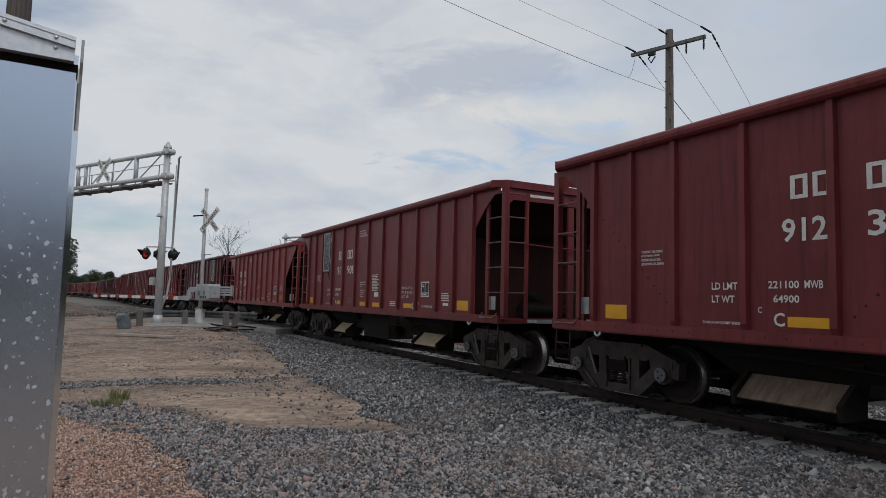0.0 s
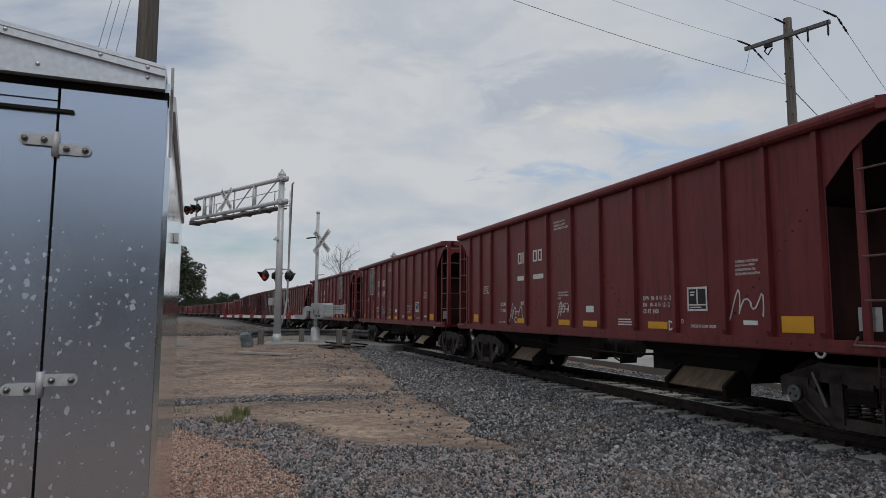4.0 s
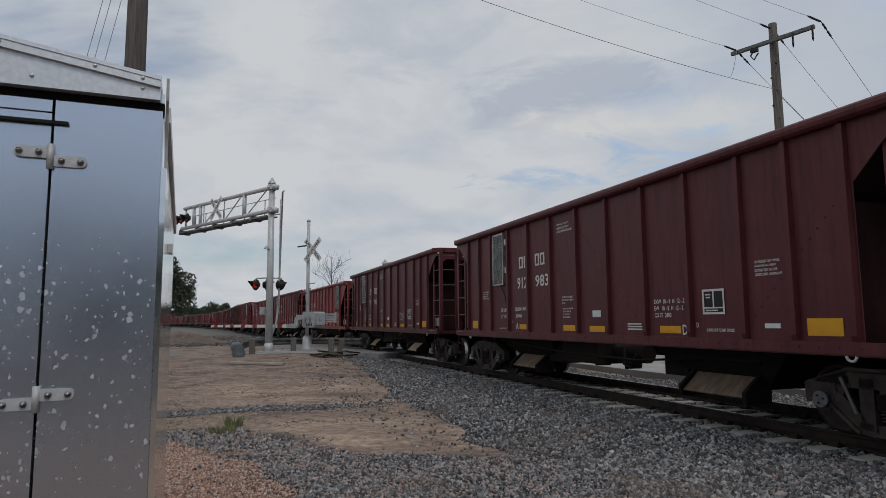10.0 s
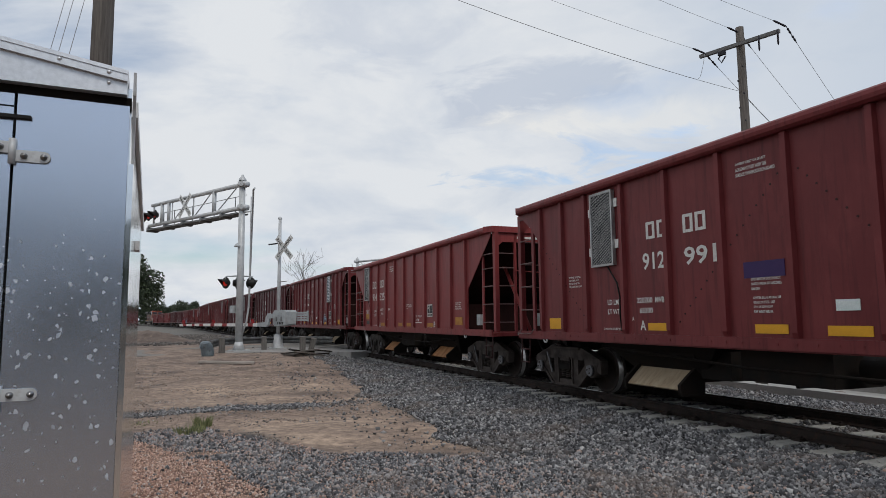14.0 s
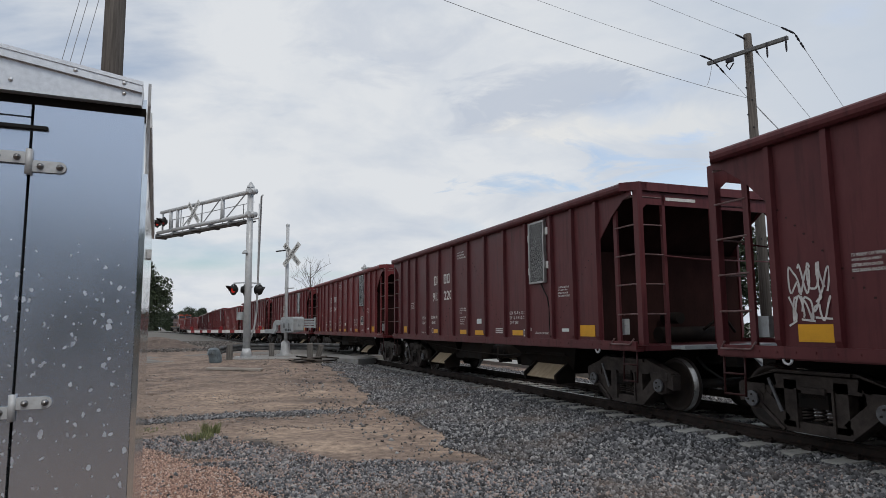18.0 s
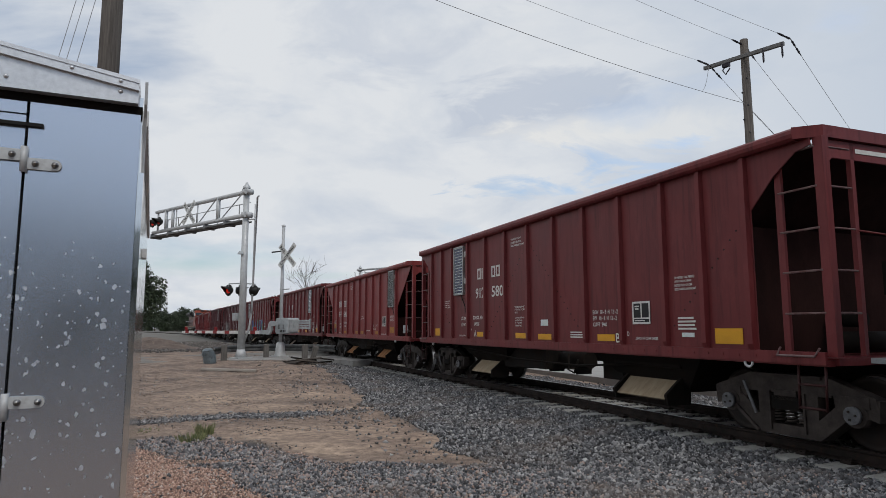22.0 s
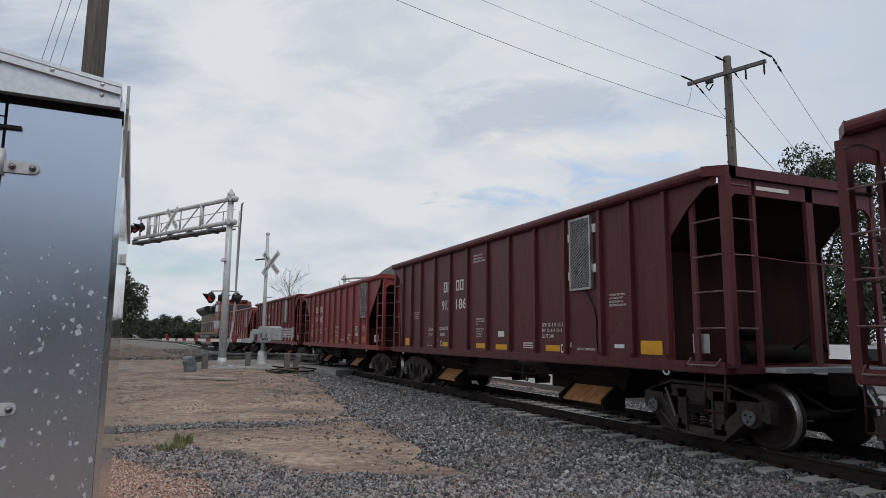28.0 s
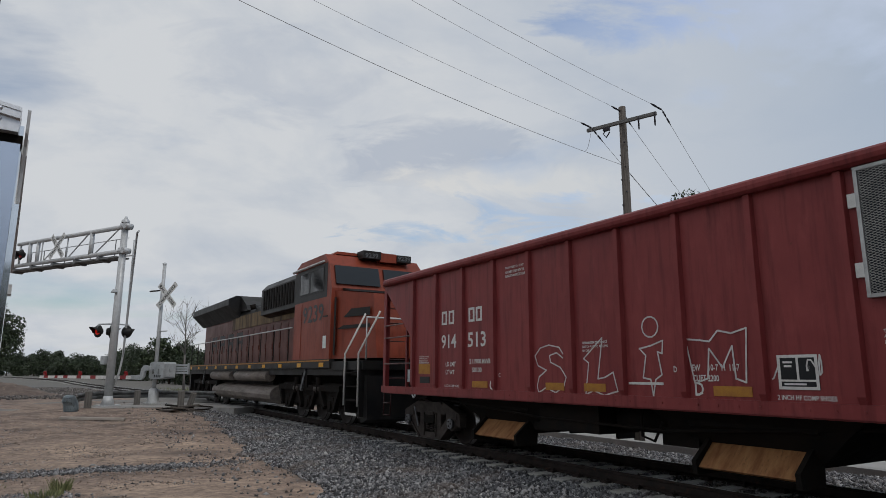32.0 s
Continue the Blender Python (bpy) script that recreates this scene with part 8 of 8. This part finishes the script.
# ---- utility poles and wires ----
def utility_pole(x, y, h, r, turn, arm_z, arm_half, dead_ends, label):
    p = thing("utility_pole", label, "utility pole", pose(x, y, -0.4, 0, 0, turn))
    part("pole", mesh_of(("upole", h, r), lambda bm: tube(bm, (0, 0, 0), (0, 0, h + 0.4), r * 1.15, r * 0.82, 16), POLE_WOOD), p, "round weathered wooden pole")
    if arm_half:
        part("crossarm", mesh_of("uarm", lambda bm: box_bm(bm, -arm_half, arm_half, -0.045, 0.045, -0.045, 0.045), ARM_WOOD), p, "pale wooden crossarm", (0, -r - 0.03, arm_z + 0.4))
        for i in range(14):
            part("gain_bolt", mesh_of("gain_bolt", lambda bm: tube(bm, (0, 0, 0), (0, -0.03, 0), 0.022, seg=6), INSULATOR), p, "", ((-0.06 if i % 2 else 0.07), -r * 0.98, arm_z - 0.2 - i * 0.36))
    return p


def insulator(parent, p, q, key):
    """A string of sheds between two points."""
    p, q = Vector(p), Vector(q)
    def build(bm):
        tube(bm, p, q, 0.012, seg=6)
        for f in (0.2, 0.36, 0.64, 0.8):
            c = p.lerp(q, f)
            d = (q - p).normalized() * 0.05
            tube(bm, c - d, c + d, 0.027, 0.02, seg=10)
    part("insulator", mesh_of(("ins", key), build, INSULATOR), parent)


def wire(name, a, b, sag, r, label):
    a, b = Vector(a), Vector(b)
    def build(bm):
        pts = [a.lerp(b, i / 24) - Vector((0, 0, sag * 4 * (i / 24) * (1 - i / 24))) for i in range(25)]
        pipe(bm, pts, r, 5)
    return solo(name, build, WIRE, label, "wire")


UP = Vector((5.93, 16.84, 0))
ARM_A, ARM_B = Vector((5.13, 17.19, 8.4)), Vector((6.66, 15.81, 8.4))
turn = math.degrees(math.atan2(ARM_B.y - ARM_A.y, ARM_B.x - ARM_A.x))
pole = utility_pole(UP.x, UP.y, 8.9, 0.12, turn, 8.4, (ARM_B - ARM_A).length / 2, True, "weathered wooden utility pole with crossarm and insulators")
LEFT_TOP = Vector((-6.6, 9.22, 0))
left_pole = utility_pole(LEFT_TOP.x, LEFT_TOP.y, 11.8, 0.165, 0, 9.6, 0, False, "thick dark weathered wooden utility pole with guy wires")
inv = (pole.matrix_basis).inverted()
AWAY = Vector((0.58, 0.815, 0)).normalized()
back = (LEFT_TOP - UP).normalized()
for key, at, up_z in (("a", ARM_A, 10.3), ("b", UP + Vector((0, 0, 8.75)), 11.4), ("c", ARM_B, 11.1)):
    at = Vector((at.x, at.y, at.z))
    to_left = Vector((LEFT_TOP.x, LEFT_TOP.y, up_z)) + (Vector((at.x, at.y, 0)) - UP) * 0.6
    d = (to_left - at).normalized()
    insulator(pole, inv @ at, inv @ (at + d * 0.45), key + "l")
    wire("power_line", at + d * 0.45, to_left, 0.25, 0.004, "thin power line between the poles")
    far = at + AWAY * 45 - Vector((0, 0, 1.2))
    d = (Vector((far.x, far.y, at.z - 5.5)) - at).normalized()
    insulator(pole, inv @ at, inv @ (at + d * 0.95), key + "r")
    wire("power_line", at + d * 0.95, far, 1.0, 0.006, "thin power line running away behind the trees")
for f in (0.68, 0.9):
    at = inv @ (ARM_A.lerp(ARM_B, f))
    insulator(pole, at, at - Vector((0, 0, 0.4)), f"drop{f}")
part("line_switch", mesh_of("line_switch", lambda bm: (box_bm(bm, -0.09, 0.09, -0.05, 0.05, -0.05, 0.05), pipe(bm, [(0, 0, 0), (-0.1, 0, -0.12), (-0.02, 0, -0.25), (0.1, 0, -0.1)], 0.02, 6)), INSULATOR), pole, "", inv @ (ARM_A.lerp(ARM_B, 0.22) - Vector((0, 0, 0.15))))
part("jumper", mesh_of("jumper", lambda bm: pipe(bm, [tuple(inv @ (ARM_A + back * 0.3 * (1 - abs(i - 6) / 6) - Vector((0, 0, 0.75 * math.sin(i / 12 * 3.14))))) for i in range(13)], 0.006, 5), WIRE), pole)
wire("telephone_line", (UP.x, UP.y, 7.15), (LEFT_TOP.x, LEFT_TOP.y, 9.15), 0.3, 0.006, "dark telephone line between the poles")
wire("telephone_line", (UP.x, UP.y, 7.1), UP + AWAY * 45 + Vector((0, 0, 5.8)), 0.9, 0.007, "dark telephone line running away")
LEFTWARD = Vector((-0.81, -0.58, 0))
part("conduit", mesh_of("left_conduit", lambda bm: tube(bm, (-0.13, -0.12, 0), (-0.13, -0.12, 4.2), 0.045, seg=10), GALV), left_pole, "grey cable conduit")
for z in (8.1, 8.9, 9.5):
    foot = LEFT_TOP + LEFTWARD * (0.19 * z)
    wire("guy_wire", (LEFT_TOP.x, LEFT_TOP.y, z), (foot.x, foot.y, -0.3), 0.02, 0.005, "thin steel guy wire")

# ---- trees and grass ----
def foliage(name, clumps, n, size, mat, seed, parent, label):
    """Small leaf blades spread over the shells of many clumps."""
    rng = np.random.RandomState(seed)
    c = np.array(clumps)
    pick = rng.choice(len(c), n, p=c[:, 3] ** 2 / (c[:, 3] ** 2).sum())
    d = rng.normal(size=(n, 3))
    d /= np.linalg.norm(d, axis=1)[:, None]
    r = c[pick, 3] * rng.uniform(0.55, 1.08, n)
    pos = c[pick, :3] + d * r[:, None] * np.array([1, 1, 0.8])
    u = rng.normal(size=(n, 3))
    u /= np.linalg.norm(u, axis=1)[:, None]
    w = np.cross(u, rng.normal(size=(n, 3)))
    w /= np.linalg.norm(w, axis=1)[:, None]
    sz = size * rng.uniform(0.6, 1.4, (n, 1))
    v = np.stack([pos - u * sz, pos + w * sz * 0.45, pos + u * sz, pos - w * sz * 0.45], 1)
    me = bpy.data.meshes.new(name)
    me.vertices.add(n * 4)
    me.vertices.foreach_set("co", v.reshape(-1))
    me.loops.add(n * 4)
    me.loops.foreach_set("vertex_index", np.arange(n * 4))
    me.polygons.add(n)
    me.polygons.foreach_set("loop_start", np.arange(n) * 4)
    me.update(calc_edges=True)
    me.materials.append(mat)
    return part(name, me, parent, label)


def tree(x, y, h, r, seed, n=2500, size=0.14, mat=LEAF_DARK, label="broad leafy tree with dark green crown", bare=False):
    rnd = random.Random(seed)
    t = thing("tree", label, "tree", pose(x, y, -0.35))
    clumps = []
    def trunk(bm):
        top = Vector((rnd.uniform(-0.3, 0.3), rnd.uniform(-0.3, 0.3), h * (0.8 if bare else 0.6)))
        tube(bm, (0, 0, 0), top * 0.5, 0.035 * h * (0.4 if bare else 1), 0.022 * h * (0.4 if bare else 1), seg=9)
        tube(bm, top * 0.5, top, 0.022 * h * (0.4 if bare else 1), (0.004 if bare else 0.008) * h, seg=8)
        for i in range(16 if bare else 11):
            f = rnd.uniform(0.3, 0.98)
            a = rnd.uniform(0, 6.283)
            s = top * f
            e = s + Vector((math.cos(a) * r * rnd.uniform(0.4, 0.85), math.sin(a) * r * rnd.uniform(0.4, 0.85), h * rnd.uniform(0.06, 0.28)))
            m = s.lerp(e, 0.5) + Vector((0, 0, h * 0.03))
            slim = 0.5 if bare else 1
            tube(bm, s, m, 0.007 * h * slim, 0.0045 * h * slim, seg=6)
            tube(bm, m, e, 0.0045 * h * slim, 0.0012 * h * slim, seg=5)
            clumps.append((*e, r * rnd.uniform(0.25, 0.45)))
            if bare:
                for j in range(7):
                    g = s.lerp(e, rnd.uniform(0.3, 1))
                    k = g + Vector((rnd.uniform(-1, 1) * r * 0.3, rnd.uniform(-1, 1) * r * 0.3, h * rnd.uniform(0.03, 0.15)))
                    tube(bm, g, k, 0.0016 * h, 0.0006 * h, seg=4)
    part("trunk", mesh_of(("trunk", seed, x), trunk, DEAD_WOOD if bare else BARK), t)
    if bare:
        return t
    low = 0.06 if mat is LEAF_FAR else 0.35
    for i in range(22):
        a, f = rnd.uniform(0, 6.283), rnd.uniform(0, 1)
        rr = r * (0.75 - 0.5 * f) * rnd.uniform(0.4, 1)
        clumps.append((math.cos(a) * rr, math.sin(a) * rr, h * (low + (0.93 - low) * f), r * rnd.uniform(0.2, 0.42)))
    foliage("crown", clumps, n, size, mat, seed, t, "uneven dark green foliage")
    return t


tree(12.9, 27.1, 10.1, 3.0, 1, 22000, 0.075)
tree(15.6, 25.0, 9.2, 3.2, 2, 18000, 0.08)
tree(19.0, 27.5, 10.8, 3.5, 3, 14000, 0.09)
tree(9.6, 31.5, 6.2, 2.6, 4, 6000, 0.12)
tree(6.6, 34.5, 5.0, 2.4, 5, 4000, 0.12)
for i, (x, y, h) in enumerate(((11.2, 25.6, 4.4), (14.4, 22.4, 4.2), (8.2, 28.6, 1.9), (12.9, 24.6, 5.0), (16.4, 24.0, 5.0))):
    tree(x, y, h, 1.2 + 0.2 * h, 20 + i, 5000, 0.09, LEAF_DARK, "low dense green shrub beyond the track")
tree(-29.9, 45.7, 7.1, 3.2, 6, 17000, 0.12)
tree(-35.0, 47.5, 6.0, 3.0, 7, 4000, 0.17)
tree(-39.5, 103.0, 7.0, 3.6, 9, 3000, 0.25)
tree(-36.5, 106.0, 6.6, 3.4, 10, 3000, 0.25)
rnd = random.Random(8)
# the far tree line follows the bend of the track on its far side
dist = 82.0
for i in range(46):
    dist *= 1.036
    p = track_point(dist, 10 + 0.045 * dist + rnd.uniform(-2, 4), 0)
    h = (1.0 + 0.032 * dist) * rnd.uniform(0.85, 1.3) * (1 if i < 26 else 0.72)
    tree(p.x, p.y, h, h * rnd.uniform(0.5, 0.7), 40 + i, 3200, 0.0012 * dist + 0.04, LEAF_FAR, "distant leafy tree in the far tree line")
# a hedge of trees and a road behind the viewer, seen mirrored in the trailer
for i in range(13):
    tree(-28 + i * 7.0 + rnd.uniform(-1, 1), -36 + rnd.uniform(-2, 2), rnd.uniform(7.5, 9.0), 4.4, 120 + i, 2200, 0.42, LEAF_FAR, "leafy tree across the road")
solo("back_road", lambda bm: prism_z(bm, [(-60, -28), (60, -28), (60, -9), (-60, -9)], -0.6, -0.26), DARK_ASPHALT, "dark asphalt road behind the yard", "road", "structure")
tree(-19.5, 57.0, 8.2, 2.6, 90, 0, 0.1, BARK, "bare grey tree with thin leafless branches", True)
tree(-15.2, 60.0, 7.0, 2.6, 91, 0, 0.1, BARK, "bare grey tree with thin leafless branches", True)
tree(-20.5, 70.0, 5.5, 2.6, 92, 1500, 0.25, LEAF_FAR, "small leafy tree behind the track")


def tuft(x, y, n, h, spread, seed, name="grass_tuft", label="small yellow-green weed tuft in the dirt"):
    rng = random.Random(seed)
    def build(bm):
        for i in range(n):
            a, rr = rng.uniform(0, 6.283), spread * math.sqrt(rng.random())
            bx, by = rr * math.cos(a), rr * math.sin(a)
            lean, hh = rng.uniform(0.1, 0.6), h * rng.uniform(0.4, 1.1)
            dx, dy = math.cos(a) * lean * hh, math.sin(a) * lean * hh
            w = 0.008
            vs = [bm.verts.new(v) for v in ((bx - w, by, 0), (bx + w, by, 0), (bx + dx * 0.5 + w * 0.6, by + dy * 0.5, hh * 0.6), (bx + dx, by + dy, hh), (bx + dx * 0.5 - w * 0.6, by + dy * 0.5, hh * 0.6))]
            bm.faces.new(vs)
    z = float(ground_z(np.array(x), np.array(y)))
    return solo(name, build, GRASS, label, "weed", "stuff", m=pose(x, y, z - 0.01))


tuft(-5.0, 9.45, 170, 0.13, 0.22, 1)
tuft(-5.05, 9.95, 120, 0.2, 0.13, 2)
tuft(-6.3, 10.2, 60, 0.06, 0.3, 3)
for i in range(26):
    s = 44 + i * 1.1
    p = track_point(s, 4.4 + (i % 4) * 0.8, 0)
    tuft(p.x, p.y, 60, 0.5, 0.8, 100 + i, "roadside_grass", "tall dry grass beside the track")


# ---- parked vehicles beyond the track ----
def parked_car(x, y, heading, body, label):
    c = thing("parked_car", label, "car", pose(x, y, -0.33, 0, 0, heading))
    side = [(-2.2, 0.35), (2.2, 0.35), (2.3, 0.7), (2.15, 0.95), (1.2, 1.05), (0.6, 1.6), (-1.6, 1.65), (-2.15, 1.1), (-2.25, 0.7)]
    def build(bm):
        prism_y(bm, side, -0.9, 0.9)
        bmesh.ops.bevel(bm, geom=bm.edges[:], offset=0.06, segments=2, affect="EDGES")
    part("body", mesh_of(("car_body", body.name), build, body), c)
    for sy in (-1, 1):
        part("window", mesh_of(("car_window", sy), lambda bm: prism_y(bm, [(1.0, 1.08), (0.55, 1.52), (-1.5, 1.55), (-1.9, 1.12)], sy * 0.895, sy * 0.905), GLASS), c, "dark side window")
        part("headlight", mesh_of("car_light", lambda bm: box_bm(bm, -0.02, 0.03, -0.16, 0.16, -0.07, 0.07), WHITE_BAND), c, "", (2.24, sy * 0.62, 0.78))
        for sx in (-1.35, 1.4):
            w = part("wheel", mesh_of("car_tyre", lambda bm: lathe(bm, [(0.22, -0.11), (0.3, -0.115), (0.335, -0.08), (0.335, 0.08), (0.3, 0.115), (0.22, 0.11)], 24), RUBBER), c, "", (sx, sy * 0.82, 0.335))
            def rim(bm):
                lathe(bm, [(0.225, sy * 0.1), (0.2, sy * 0.06), (0.0001, sy * 0.07)], 24)
                for i in range(5):
                    a = i * 1.2566
                    tube(bm, (0.04 * math.cos(a), sy * 0.1, 0.04 * math.sin(a)), (0.21 * math.cos(a), sy * 0.095, 0.21 * math.sin(a)), 0.022, seg=6)
            part("rim", mesh_of(("car_rim", sy), rim, BRIGHT_STEEL), w, "bright alloy rim")


CAR_SILVER = surface("silver_car_paint", (0.5, 0.51, 0.52), (0.45, 0.46, 0.47), 2.0, 0.25, 0.5, 80, 0.0)
CAR_BLACK = surface("black_car_paint", (0.015, 0.015, 0.017), None, 2.0, 0.2, 0.0, 80, 0.0)
parked_car(9.9, 19.0, 30, CAR_SILVER, "silver sport utility car parked beyond the track")
parked_car(12.2, 16.2, 34, CAR_BLACK, "black sedan parked on the pale lot")
solo("concrete_block", lambda bm: prism_x(bm, [(-0.3, 0), (0.3, 0), (0.22, 0.5), (-0.22, 0.5)], -0.9, 0.9), CONCRETE, "low pale concrete barrier block", "barrier", m=pose(8.1, 15.3, -0.36, 0, 0, 118))


def motions():
    """The train rolls past; wheels turn while they are near."""
    every = [i * 0.5 for i in range(65)]
    for k, car in CAR_OBJECTS:
        walk(car, [(t, on_track(car_s(k, t) if k < 29 else loco_s(t))) for t in every])
    for k, wheels, x, dx, r in WHEELSETS:
        centre = lambda t: (car_s(k, t) if k < 29 else loco_s(t)) - x
        near = [i / 30 for i in range(961) if -4.0 < centre(i / 30) < 30.0]
        if not near:
            continue
        turn = lambda t: math.degrees((centre(near[0]) - centre(t)) / r)
        rows = [(t, pose(dx, 0, r, 0, turn(t), 0)) for t in near]
        if near[0] > 0:
            rows.insert(0, (0, rows[0][1]))
        if near[-1] < 32:
            rows.append((32, rows[-1][1]))
        walk(wheels, rows)


motions()
